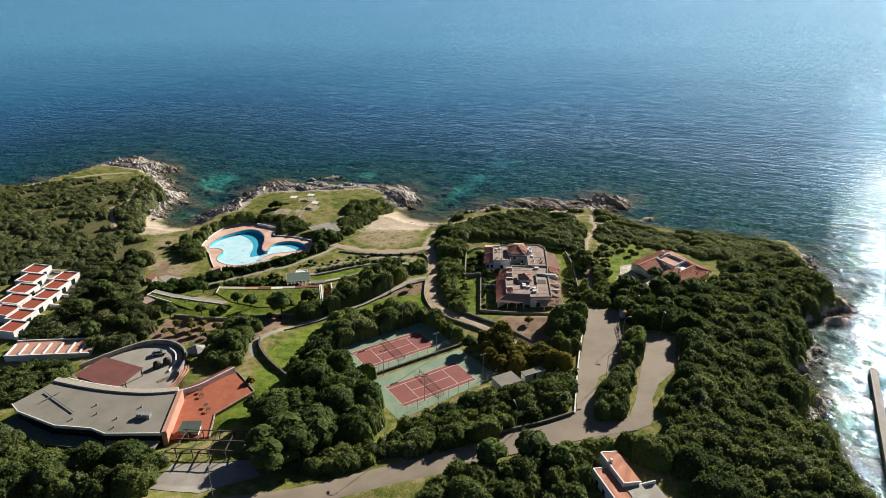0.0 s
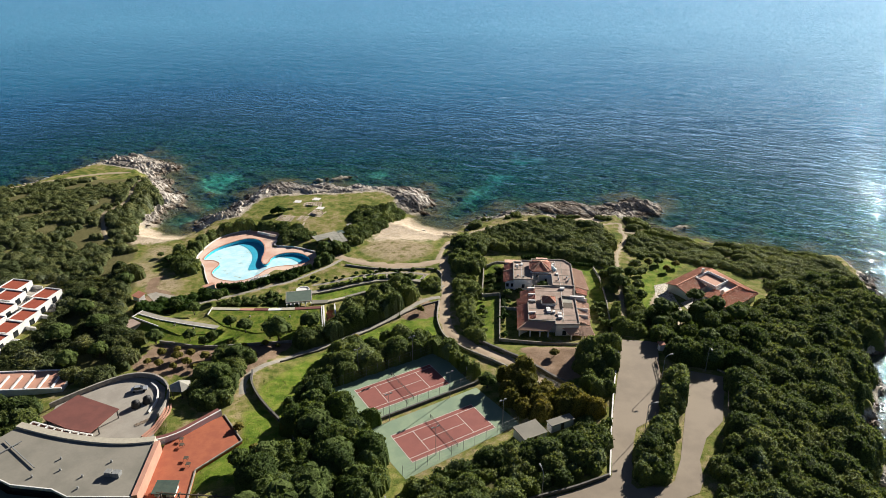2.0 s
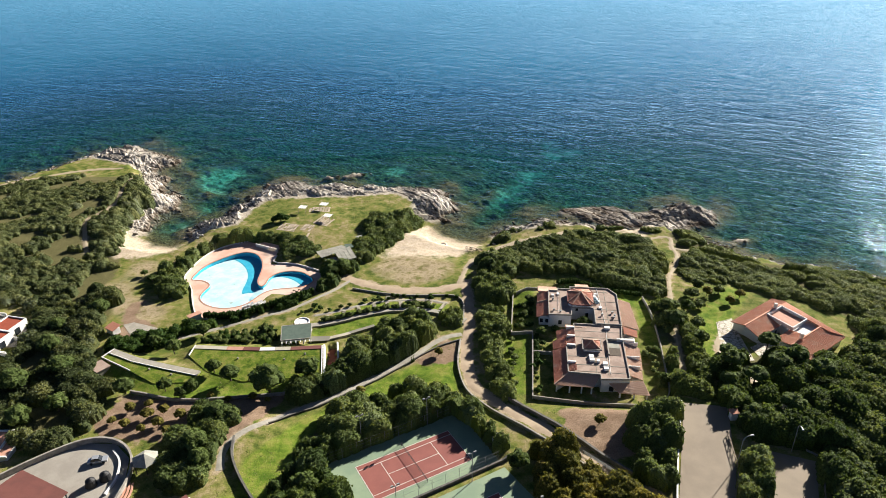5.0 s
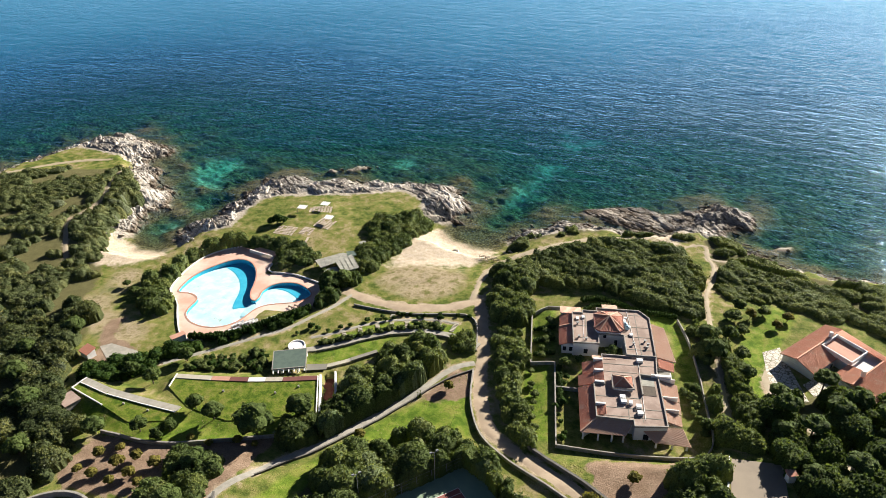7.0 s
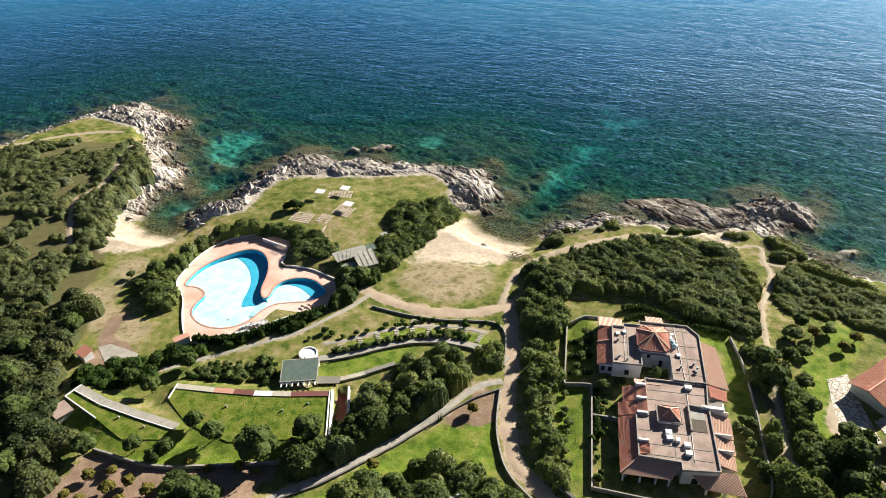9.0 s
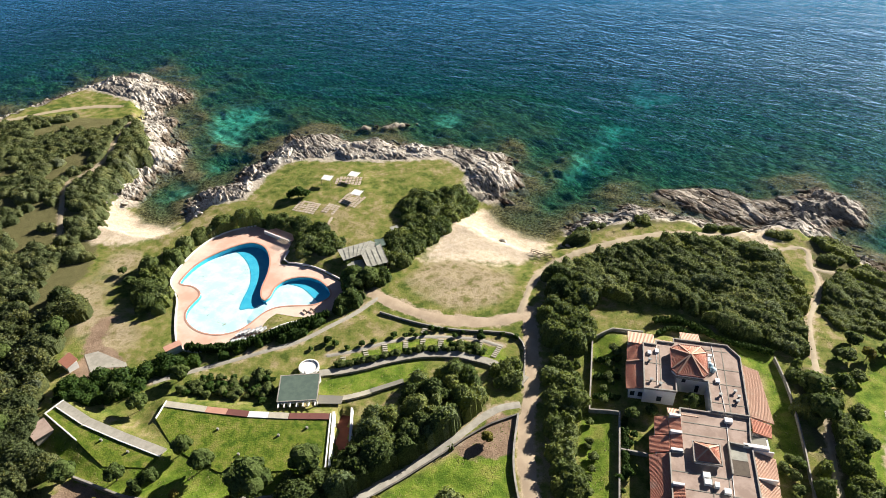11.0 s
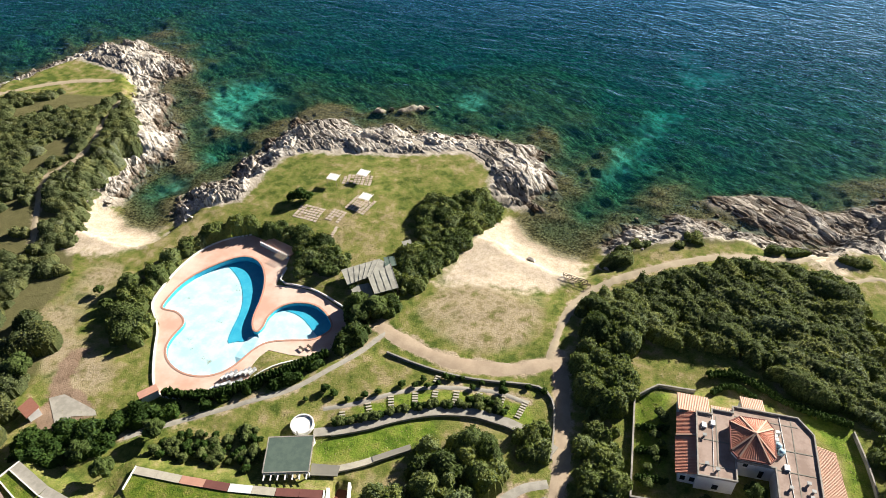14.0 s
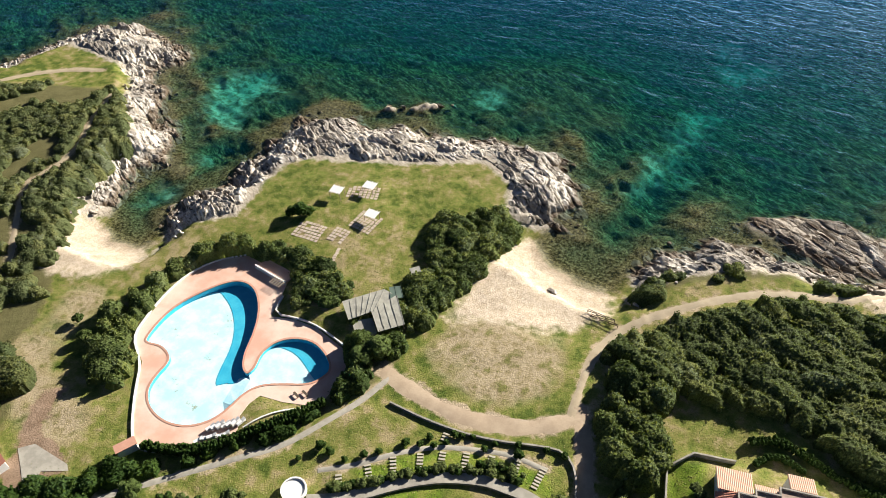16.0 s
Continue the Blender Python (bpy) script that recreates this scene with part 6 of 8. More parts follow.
# terraces of small red-roofed row houses
ROW_A = [(-159.8, 199.8), (-157.0, 192.0), (-154.6, 183.6), (-152.4, 175.4), (-150.6, 167.0)]
ROW_B = [(-145.8, 195.6), (-144.8, 187.8), (-143.6, 180.0), (-143.8, 172.2), (-143.2, 164.4), (-141.0, 156.8)]
first = None
for row, w in ((ROW_A, 7.8), (ROW_B, 6.6)):
    first = None
    for x, y in row:
        z = h1(x, y) - 0.3
        if first is None:
            first = empty("row_house", x, y, z, "small white row house with a flat red roof", "row house", "the row houses", -7)
            part("wall", Build().box(-w / 2, w / 2, -3.6, 3.6, -0.6, 2.9), M_WHITE, first)
            part("roof", Build().box(-w / 2 + 0.3, w / 2 - 0.3, -3.3, 3.3, 2.9, 2.96), M_REDROOF, first, "red painted flat roof")
            for a, b, c, d in ((-w / 2, w / 2, 3.3, 3.6), (-w / 2, w / 2, -3.6, -3.3), (-w / 2, -w / 2 + 0.3, -3.3, 3.3), (w / 2 - 0.3, w / 2, -3.3, 3.3)):
                part("parapet", Build().box(a, b, c, d, 2.88, 3.3), M_WHITE, first)
            part("patio", Build().box(w / 2, w / 2 + 3.6, -3.6, 3.6, -0.6, 0.25), M_PLAZA, first)
            for c in (-3.6, 3.35):
                part("patio_wall", Build().box(w / 2, w / 2 + 3.8, c, c + 0.25, -0.6, 1.5), M_WHITE, first)
            door = part("door", Build().box(w / 2 - 0.02, w / 2 + 0.05, -1.6, 0.4, 0.25, 2.3), M_DARKGLASS, first)
        else:
            copy_thing(first, pose(x, y, z, 0, 0, -7))
annex = empty("annex", -121, 146.5, 3.0, "long low annex with pink roof bays and white ribs", "annex", turn=8)
part("wall", Build().box(-13, 12, -4.4, 4.6, -1.2, 2.3), M_WHITE, annex)
part("roof", Build().box(-12.7, 11.7, -4.1, 4.3, 2.3, 2.38), M_PINKROOF, annex, "sunlit pink roof")
for k in range(7):
    x = -12.7 + 3.6 * k
    part("rib", Build().box(x, x + 0.45, -4.1, 2.2, 2.36, 2.8), M_WHITE, annex)
part("parapet", Build().box(-13, 12, 4.3, 4.6, 2.3, 2.75), M_WHITE, annex)
part("parapet", Build().box(-13, 12, -4.6, -4.1, 2.3, 2.7), M_WHITE, annex)

# the house below the road
low = empty("cottage", 43.2, 94, 10, "white cottage with two stepped terracotta roofs", "cottage", turn=20)
for x0, x1, y0, y1, z in ((-2.0, 2.1, -5.1, 5.1, 3.1), (-5.9, -2.0, -8.6, 1.2, 2.6)):
    part("wall", Build().box(x0 + 0.15, x1 - 0.15, y0 + 0.15, y1 - 0.15, -3.5, z - 0.45), M_WHITE, low)
    part("roof", tiles((x1 + 0.15, y0, z - 0.5), (x1 + 0.15, y1, z - 0.5), (x0, y1, z + 0.25), (x0, y0, z + 0.25)), M_TILEORANGE, low)
    part("parapet", Build().box(x0 - 0.3, x0 + 0.02, y0 - 0.15, y1 + 0.15, z - 2.4, z + 0.45), M_WHITE, low)
    for y in (y0 - 0.1, y1 + 0.1):
        part("verge", Build().bar((x0, y, z + 0.3), (x1 + 0.1, y, z - 0.42), 0.26), M_WHITE, low)
part("chimney", Build().box(-1.7, -1.1, 1.4, 2.1, 2.8, 4.2), M_WHITE, low)
part("terrace", Build().box(2.0, 6.4, -11, -4.4, -3.5, 0.6), M_PLAZA, low)
part("terrace_wall", Build().box(2.0, 6.4, -4.6, -4.3, 0.5, 1.4), M_WHITE, low)
part("porch_roof", Build().prism([(-1.8, -5.3), (2.2, -5.3), (2.2, -9.6), (-1.8, -9.6)], [2.2, 2.0, 2.0, 2.2], [2.32, 2.12, 2.12, 2.32]), M_SHEETROOF, low)
for x, y in ((2.0, -9.4), (-1.6, -9.4)):
    part("post", Build().bar((x, y, -3), (x, y, 2.1), 0.16), M_WHITE, low)
for y in (-7, -4, -1):
    part("window", Build().box(-6.26, -6.18, y - 0.5, y + 0.5, 0.2, 1.5), M_DARKGLASS, low)

# grass-roofed semicircular buildings above the garden
for pts, z, edge_n, lab in ((ROOF_L, 5.45, 3, "half-buried building with a grass roof and pale parapet"), (ROOF_M, 5.25, 5, "large half-buried building with a grass roof and pale parapet")):
    cx, cy = np.mean(pts, axis=0)
    b = empty("grass_roof_building", cx, cy, z, lab, "building", "the grass-roofed buildings")
    under(part("wall", Build().prism(pts, 1.5, z - 0.02), M_WHITE), b)
    inner = [(cx + (x - cx) * 1.004, cy + (y - cy) * 1.008) for x, y in pts]
    under(part("grass_roof", Build().prism(inner, z - 0.1, z + 0.03), M_TURF, label="rough green grass roof"), b)
    start = 0 if edge_n == 3 else 1
    for i in range(start, start + (3 if edge_n == 3 else 4)):
        a, c = Vector((*pts[i], 0)), Vector((*pts[i + 1], 0))
        d = (c - a).normalized()
        s = Vector((-d.y, d.x, 0)) * (-2.1 if edge_n == 3 else -1.6)
        if edge_n == 3:
            q = [(p.x, p.y) for p in (a, c, c + s, a + s)]
            under(part("parapet", Build().prism(q, z, z + 0.18), M_PATHSTONE), b)
            under(part("coping", Build().bar((a + s).to_tuple()[:2] + (z + 0.2,), (c + s).to_tuple()[:2] + (z + 0.2,), 0.22, 0.24), M_WHITE), b)
        else:
            for u in (0, 1):
                e, f = a.lerp(c, u / 2 + 0.003), a.lerp(c, u / 2 + 0.497)
                q = [(p.x, p.y) for p in (e, f, f + s, e + s)]
                tone = (M_SLAB, M_SLAB, M_PINKROOF, M_BROWNROOF, M_WHITE, M_SLAB, M_BROWNROOF, M_BROWNROOF, M_PATHSTONE)[2 * (i - 1) + u]
                under(part("slab", Build().prism(q, z, z + 0.2 + 0.02 * u), tone), b)
        for t in (0.3, 0.7):
            x, y = a.lerp(c, t)[:2]
            opening(b, x, y + 0.02, 2.7, 1.6, 1.5, math.degrees(math.atan2(d.y, d.x)), "window")
    for i in range(len(pts)):
        if i in ((len(pts) - 1, len(pts) - 2) if edge_n == 3 else (0, 5)):
            a, c = pts[i], pts[(i + 1) % len(pts)]
            under(part("edge_wall", Build().bar((*a, z + 0.1), (*c, z + 0.1), 0.26, 0.4), M_WHITE), b)
    if edge_n == 5:
        for x, y in ((-70, 186), (-57, 187), (-52, 190), (-63, 181)):
            under(part("vent", Build().tube(x, y, z, z + 0.5, 0.3, 0.25, 8), M_STONE), b)
    else:
        for x, y in ((-92, 178.5), (-85, 177)):
            under(part("vent", Build().tube(x, y, z, z + 0.5, 0.3, 0.25, 8), M_STONE), b)
shed = empty("lean_to", -106.5, 178.5, 3.4, "small lean-to with a brown flat roof", "shed", turn=-30)
part("wall", Build().box(-2.2, 2.2, -1.8, 1.8, -0.8, 2.0), M_STONE, shed)
part("roof", Build().box(-2.4, 2.4, -2.0, 2.0, 2.0, 2.15), M_FLATROOF, shed)
ramp = empty("sunken_ramp", -44.5, 190, 2.4, "sunken passage with a rusty red floor and white walls", "ramp")
under(part("floor", Build().prism(RAMP, 2.2, 2.5), M_CORTEN), ramp)
under(part("side_wall", Build().prism([(-44.9, 197.4), (-44.4, 197.4), (-40.3, 182.8), (-40.8, 182.6)], 1.8, 5.0), M_WHITE), ramp)
under(part("side_wall", Build().prism([(-48.2, 195.2), (-47.7, 195.3), (-44.0, 182.0), (-44.5, 181.9)], 1.8, 5.4), M_WHITE), ramp)

# the pavilion with the round white basin
pav = empty("pavilion", -57.5, 200, 3.2, "open pavilion with a green felt flat roof", "pavilion")
pv = [(-62.7, 202.2), (-54.4, 204.6), (-52.4, 197.2), (-60.6, 194.9)]
under(part("roof", Build().prism(pv, 5.8, 6.0), M_GREENFELT), pav)
parapet(pav, pv, 5.95, 0.08, 0.22, M_STONE)
for t in (0.04, 0.19, 0.34, 0.5, 0.66, 0.81, 0.96):
    x, y = pv[3][0] + (pv[2][0] - pv[3][0]) * t, pv[3][1] + (pv[2][1] - pv[3][1]) * t
    under(part("joist", Build().bar((x - 0.1, y + 0.4, 5.7), (x + 0.35, y - 1.4, 5.7), 0.22, 0.2), M_WHITE), pav)
under(part("wall", Build().prism([pv[0], pv[1], (-54.7, 203.4), (-62.5, 201.2)], 2.6, 5.8), M_WHITE), pav)
for t in (0.02, 0.26, 0.5, 0.74, 0.98):
    x, y = pv[3][0] + (pv[2][0] - pv[3][0]) * t, pv[3][1] + (pv[2][1] - pv[3][1]) * t
    under(part("column", Build().box(x - 0.15, x + 0.15, y - 0.15, y + 0.15, 2.6, 5.85), M_WHITE), pav)
under(part("beam", Build().bar((*pv[3], 5.5), (*pv[2], 5.5), 0.3, 0.35), M_WHITE), pav)
under(part("upper_roof", Build().prism([(-53.0, 199.6), (-47.6, 200.4), (-47.4, 198.2), (-52.4, 197.2)], 4.5, 4.7), M_GREYROOF), pav)
tank = empty("round_tank", -58.4, 207.6, 3.3, "round white rooftop tank with a raised rim", "tank")
part("rim", Build().tube(0, 0, -0.6, 0.9, 2.3, 2.3, 28), M_WHITE, tank)
ring = Build()
for k in range(28):
    a0, a1 = 2 * math.pi * k / 28, 2 * math.pi * (k + 1) / 28
    ring.prism([(2.35 * math.cos(a0), 2.35 * math.sin(a0)), (2.35 * math.cos(a1), 2.35 * math.sin(a1)), (2.05 * math.cos(a1), 2.05 * math.sin(a1)), (2.05 * math.cos(a0), 2.05 * math.sin(a0))], 0.85, 1.15)
part("lip", ring, M_WHITE, tank)
part("ladder", Build().bar((0, -2.4, 0), (0, -2.4, 1.9), 0.3, 0.06), M_METAL, tank)

# the pool bar and its shed
bar = empty("pool_bar", -57, 249, 3.2, "pool bar under pale grey fibre cement roofs", "pavilion")


def ribbed(a, b, c, d, n, material):
    a, b, c, d = map(Vector, (a, b, c, d))
    roof = under(part("roof", Build().prism([(p.x, p.y) for p in (a, b, c, d)], [p.z - 0.12 for p in (a, b, c, d)], [p.z for p in (a, b, c, d)]), material), bar)
    for k in range(n + 1):
        t = k / n
        rib = part("rib", Build().bar(a.lerp(b, t) + Vector((0, 0, 0.03)), d.lerp(c, t) + Vector((0, 0, 0.03)), 0.08), material)
        rib.parent = roof


ribbed((-66.3, 250.7, 5.6), (-58.4, 256.6, 5.7), (-58.2, 249.4, 6.3), (-62.8, 245.8, 5.9), 6, M_SHEETROOF)
ribbed((-55.6, 244.6, 5.5), (-50.8, 248.0, 5.5), (-55.0, 255.2, 6.1), (-58.9, 249.3, 6.32), 4, M_SHEETROOF)
ribbed((-57.6, 257.6, 5.5), (-55.3, 258.6, 5.5), (-53.4, 255.1, 5.9), (-55.9, 253.7, 5.95), 2, M_GREENFELT)
ribbed((-59.2, 241.8, 4.5), (-56.1, 245.0, 4.5), (-58.3, 248.2, 5.2), (-62.3, 246.1, 5.2), 1, M_SHEETROOF)
under(part("wall", Build().prism([(-59.0, 242.2), (-56.4, 244.9), (-58.5, 247.7), (-61.8, 245.9)], 2.4, 4.5), M_WHITE), bar)
under(part("valley_roof", Build().prism([(-58.5, 256.5), (-55.0, 255.3), (-58.3, 249.3)], 5.56, 5.74), M_SHEETROOF), bar)
under(part("wall", Build().prism([(-57.6, 249.4), (-52.2, 248.4), (-54.8, 254.8), (-59, 254.6)], 2.4, 5.5), M_WHITE), bar)
for x, y in ((-65.8, 250.4), (-62.2, 246.4), (-58.4, 256.6), (-55.4, 245.0), (-51.0, 247.8)):
    under(part("post", Build().bar((x, y, h1(x, y) - 0.2), (x, y, 5.6), 0.16), M_DARKWOOD), bar)
box = empty("garden_shed", -53.1, 263.6, h1(-53.1, 263.6), "small grey garden shed in the scrub", "shed", turn=35)
part("wall", Build().box(-1.0, 1.0, -1.3, 1.3, -0.3, 1.9), M_WOOD, box)
part("roof", Build().prism([(-1.2, -1.5), (1.2, -1.5), (1.2, 1.5), (-1.2, 1.5)], [1.9, 1.9, 2.2, 2.2], [2.05, 2.05, 2.35, 2.35]), M_SHEETROOF, box)

for k in range(3):
    wall_line("plaza_step", [(-77.2 + 0.75 * k, 126.6), (-75.6 + 0.75 * k, 131.4), (-75.6 + 0.75 * k, 136.2), (-77.0 + 0.75 * k, 139.6)], 0.5 - 0.16 * k, 0.42, M_PINKROOF, "curved pink step at the edge of the plaza", "step", 1.0, group="the plaza steps")

# flat-roofed sheds beside the lower court
for x, y, a, w, d, lab in ((18.8, 131.3, 32, 6.6, 5.4, "flat grey roofed hut beside the tennis court"), (26.3, 134.9, 30, 6.8, 2.4, "long narrow hut with a pale grey roof")):
    z = h1(x, y)
    s = empty("hut", x, y, z, lab, "hut", turn=a)
    part("wall", Build().box(-w / 2 + 0.2, w / 2 - 0.2, -d / 2 + 0.2, d / 2 - 0.2, -1, 2.1), M_WHITE, s)
    part("roof", Build().box(-w / 2, w / 2, -d / 2, d / 2, 2.1, 2.28), M_GREYROOF, s)
    part("door", Build().box(-0.5, 0.4, -d / 2 + 0.14, -d / 2 + 0.22, 0, 2.0), M_DARKWOOD, s)
x, y = court_point(COURT_A, 31.5, 9)
s = empty("pump_box", x, y, h1(x, y), "small white pump box at the court corner", "box", turn=30)
part("body", Build().box(-0.9, 0.9, -0.7, 0.7, -0.4, 1.3), M_WHITE, s)
part("lid", Build().box(-1.0, 1.0, -0.8, 0.8, 1.3, 1.42), M_GREYROOF, s)
x, y = 57.5, 170
s = empty("gate_box", x, y, h1(x, y), "small white tiled gate box at the road end", "box", turn=15)
part("body", Build().box(-0.8, 0.8, -0.6, 0.6, -0.4, 2.0), M_WHITE, s)
part("roof", Build().prism([(-1, -0.8), (1, -0.8), (1, 0.8), (-1, 0.8)], [2.0] * 4, [2.15, 2.15, 2.5, 2.5]), M_TILE, s)


# ---- rocks ----
def rock_shape(seed, n=14):
    """An angular, broken block."""
    r = np.random.default_rng(seed)
    bm = bmesh.new()
    for p in r.normal(0, 1, (n, 3)):
        p = p / np.linalg.norm(p) * r.uniform(0.75, 1.1)
        bm.verts.new((p[0], p[1], p[2] * 0.8))
    res = bmesh.ops.convex_hull(bm, input=bm.verts)
    loose = list({g for g in res["geom_interior"] + res["geom_unused"] if isinstance(g, bmesh.types.BMVert)})
    if loose:
        bmesh.ops.delete(bm, geom=loose, context="VERTS")
    bmesh.ops.triangulate(bm, faces=bm.faces)
    bm.verts.index_update()
    V = np.array([v.co[:] for v in bm.verts])
    F = np.array([[v.index for v in f.verts] for f in bm.faces])
    bm.free()
    return V, F


SHAPES = [rock_shape(k, 10 + k % 5) for k in range(12)]


def turn_z(a):
    c, s = math.cos(a), math.sin(a)
    return np.array([[c, -s, 0], [s, c, 0], [0, 0, 1]])


def scatter(n, x0, x1, y0, y1, keep):
    p = rng.uniform((x0, y0), (x1, y1), (n, 2))
    return p[keep(p[:, 0], p[:, 1])]


def shore_of(x, y):
    return lay(x, y)[1]


def rocky(x, y):
    s = shore_of(x, y)
    beach = np.min([np.hypot(x - a, y - b) for a, b in BEACHES], axis=0)
    band = (s > -5) & (s < np.where(y > 255, 10.5, np.where((x > 90) & (y < 215), 2.0, 6.0))) & (beach > 9)
    return band & (rng.uniform(0, 1, x.shape) < np.exp(-((s - 2) / 6.0) ** 2))


def cells(u, v, seed):
    """Broken blocks: for each place the random number of its block, how far it is from the joint, and its place within the block."""
    iu, iv = np.floor(u).astype(np.int64), np.floor(v).astype(np.int64)
    near, second = np.full(u.shape, 9.0), np.full(u.shape, 9.0)
    name, du, dv = np.zeros(u.shape), np.zeros(u.shape), np.zeros(u.shape)

    def h(i, j, k):
        n = (i * 374761393 + j * 668265263 + (seed + k) * 974711) & 0x7FFFFFFF
        n = ((n ^ (n >> 13)) * 1274126177) & 0x7FFFFFFF
        return ((n ^ (n >> 16)) & 0xFFFF) / 65535.0

    for a in (-1, 0, 1):
        for b in (-1, 0, 1):
            cu, cv = iu + a + 0.12 + 0.76 * h(iu + a, iv + b, 1), iv + b + 0.12 + 0.76 * h(iu + a, iv + b, 2)
            d = np.hypot(u - cu, v - cv)
            first = d < near
            second = np.where(first, near, np.minimum(second, d))
            name = np.where(first, h(iu + a, iv + b, 3), name)
            du, dv = np.where(first, u - cu, du), np.where(first, v - cv, dv)
            near = np.where(first, d, near)
    return name, second - near, du, dv


def crags(x, y, ribs):
    """Tilted, jointed strata: slabs and blocks of several sizes with dark joints, and sharp ribs that run one way."""
    a = math.radians(-40)
    s, c = x * math.cos(a) + y * math.sin(a), -x * math.sin(a) + y * math.cos(a)
    c = c + 1.4 * lattice(s * 0.16, c * 0.22, 3) + 0.4 * lattice(s * 0.6, c * 0.6, 4)
    s = s + 0.9 * lattice(s * 0.3, c * 0.3, 5)
    long = 1.5 + 1.6 * ribs
    r1, e1, u1, v1 = cells(s / (4.6 * long), c / 4.6, 21)
    r2, e2, u2, v2 = cells(s / (2.0 * long), c / 2.0, 31)
    r3, e3, _, v3 = cells(s / (0.9 * long), c / 0.9, 41)
    big = (1.9 * r1 ** 1.3 + 0.8 * (r2 - 0.4) * v1 + 0.5 * u1 * (r1 - 0.5)) * np.clip(e1 / 0.12, 0, 1)
    mid = (0.95 * r2 + 0.6 * v2 * (0.4 + r1)) * np.clip(e2 / 0.2, 0, 1)
    small = (0.32 * r3 + 0.25 * v3) * np.clip(e3 / 0.2 + 0.2, 0, 1)
    jump = np.floor(lattice(s * 0.2, c * 0.25, 8) * 5) * 0.37
    f = (c * 0.42 + jump) % 1.0
    return 0.75 * big + 0.75 * mid + 0.4 * small + ribs * 1.0 * f * (0.4 + lattice(s * 0.22, c * 0.3, 7))


def from_grid(A, x, y):
    i = np.clip(np.searchsorted(gx, x) - 1, 0, len(gx) - 2)
    j = np.clip(np.searchsorted(gy, y) - 1, 0, len(gy) - 2)
    s, t = (x - gx[i]) / (gx[i + 1] - gx[i]), (y - gy[j]) / (gy[j + 1] - gy[j])
    return (A[j, i] * (1 - s) + A[j, i + 1] * s) * (1 - t) + (A[j + 1, i] * (1 - s) + A[j + 1, i + 1] * s) * t


def crag_sheet(name, x0, x1, y0, y1, cell, label, stone=M_ROCK, tall=1.0, ribs=0.3):
    x, y = np.meshgrid(np.arange(x0, x1, cell), np.arange(y0, y1, cell))
    k = from_grid(ROCKY, x, y) + 1.6 * (lattice(x * 0.3, y * 0.3, 9) - 0.5) * 2
    sh = from_grid(SHORE, x, y)
    base = hz(x, y)
    proud = np.maximum(sh, reach(x, y, np.array(RIB, float)))
    amp = np.clip(k / 3.0, 0.12, 1) * np.clip(1 + proud / 5.5, 0.22, 1) * (0.62 + 0.6 * lattice(x * 0.07, y * 0.07, 19))
    z = base - 0.45 + 0.85 * amp * (0.25 + tall * crags(x, y, ribs))
    V, F = sheet(x, y, z)
    ok = (k.ravel() > 0.0)[F].any(axis=1)
    F = F[ok]
    used = np.unique(F)
    back = np.zeros(len(V), np.int64)
    back[used] = np.arange(len(used))
    return tagged(new(name, big_mesh(name, V[used], back[F], stone)), label, "rock", kind="structure")


crag_sheet("rock_shore_west", -245, -118, 255, 380, 0.34, "pale jointed rock shelves of the western point", M_ROCK, 0.85)
crag_sheet("rock_shore_head", -126, -12, 262, 349, 0.28, "pale jointed rock shelves round the headland")
crag_sheet("rock_shore_east", -12, 160, 180, 332, 0.33, "grey striated rock ribs along the eastern shore", M_SCHIST, 0.55, 1.0)
crag_sheet("rock_shore_south", 92, 160, 90, 200, 0.5, "dark broken rock below the wooded slope", M_SCHIST, 0.8, 0.8)

spots = scatter(15000, -262, 160, 90, 372, rocky)
Vs, Fs, o = [], [], 0
big = []
for i, (x, y) in enumerate(spots):
    size = float(np.clip(rng.lognormal(-0.75, 0.5), 0.18, 1.6))
    if size > 1.05 and len(big) < 130:
        big.append((x, y, size))
        continue
    V, F = SHAPES[i % 12]
    a = math.radians(-40 + rng.normal(0, 20))
    W = V * np.array([size * rng.uniform(1.1, 2.2), size * rng.uniform(0.45, 0.8), size * rng.uniform(0.5, 0.9)])
    W = W @ turn_z(a).T + np.array([x, y, max(h1(x, y), -0.9) + 0.5 * size])
    Vs.append(W), Fs.append(F + o)
    o += len(W)
tagged(new("shore_rocks", big_mesh("shore_rocks", np.vstack(Vs), np.vstack(Fs), M_ROCK)), "jumbled pale grey broken rocks along the shore", "rocks", kind="stuff")
rock_meshes = [big_mesh("boulder", V * np.array([1.5, 0.75, 0.8]), F, M_ROCK) for V, F in SHAPES]
ISLETS = [(-85.4, 337.4, 1.3), (-81, 338, 1.0), (-73, 342.5, 1.4), (-70, 342, 1.2), (-66, 343.6, 1.2), (137, 189, 1.2), (92, 286, 1.0)]
for i, (x, y, size) in enumerate(big + ISLETS):
    ob = new("boulder", rock_meshes[i % 12])
    ob.matrix_world = pose(x, y, max(h1(x, y), -0.6) + 0.15 * size, 0, 0, -35 + float(rng.normal(0, 15))) @ Matrix.Scale(size, 4)
    tagged(ob, "large pale angular boulder at the water's edge", "boulder", "the shore boulders")


# ---- plants ----
def ball(seed, n=1):
    bm = bmesh.new()
    bmesh.ops.create_icosphere(bm, subdivisions=n, radius=1.0)
    V = np.array([v.co[:] for v in bm.verts])
    F = np.array([[v.index for v in f.verts] for f in bm.faces])
    bm.free()
    return V, F


BALLS = [ball(0, 1), ball(0, 2)]


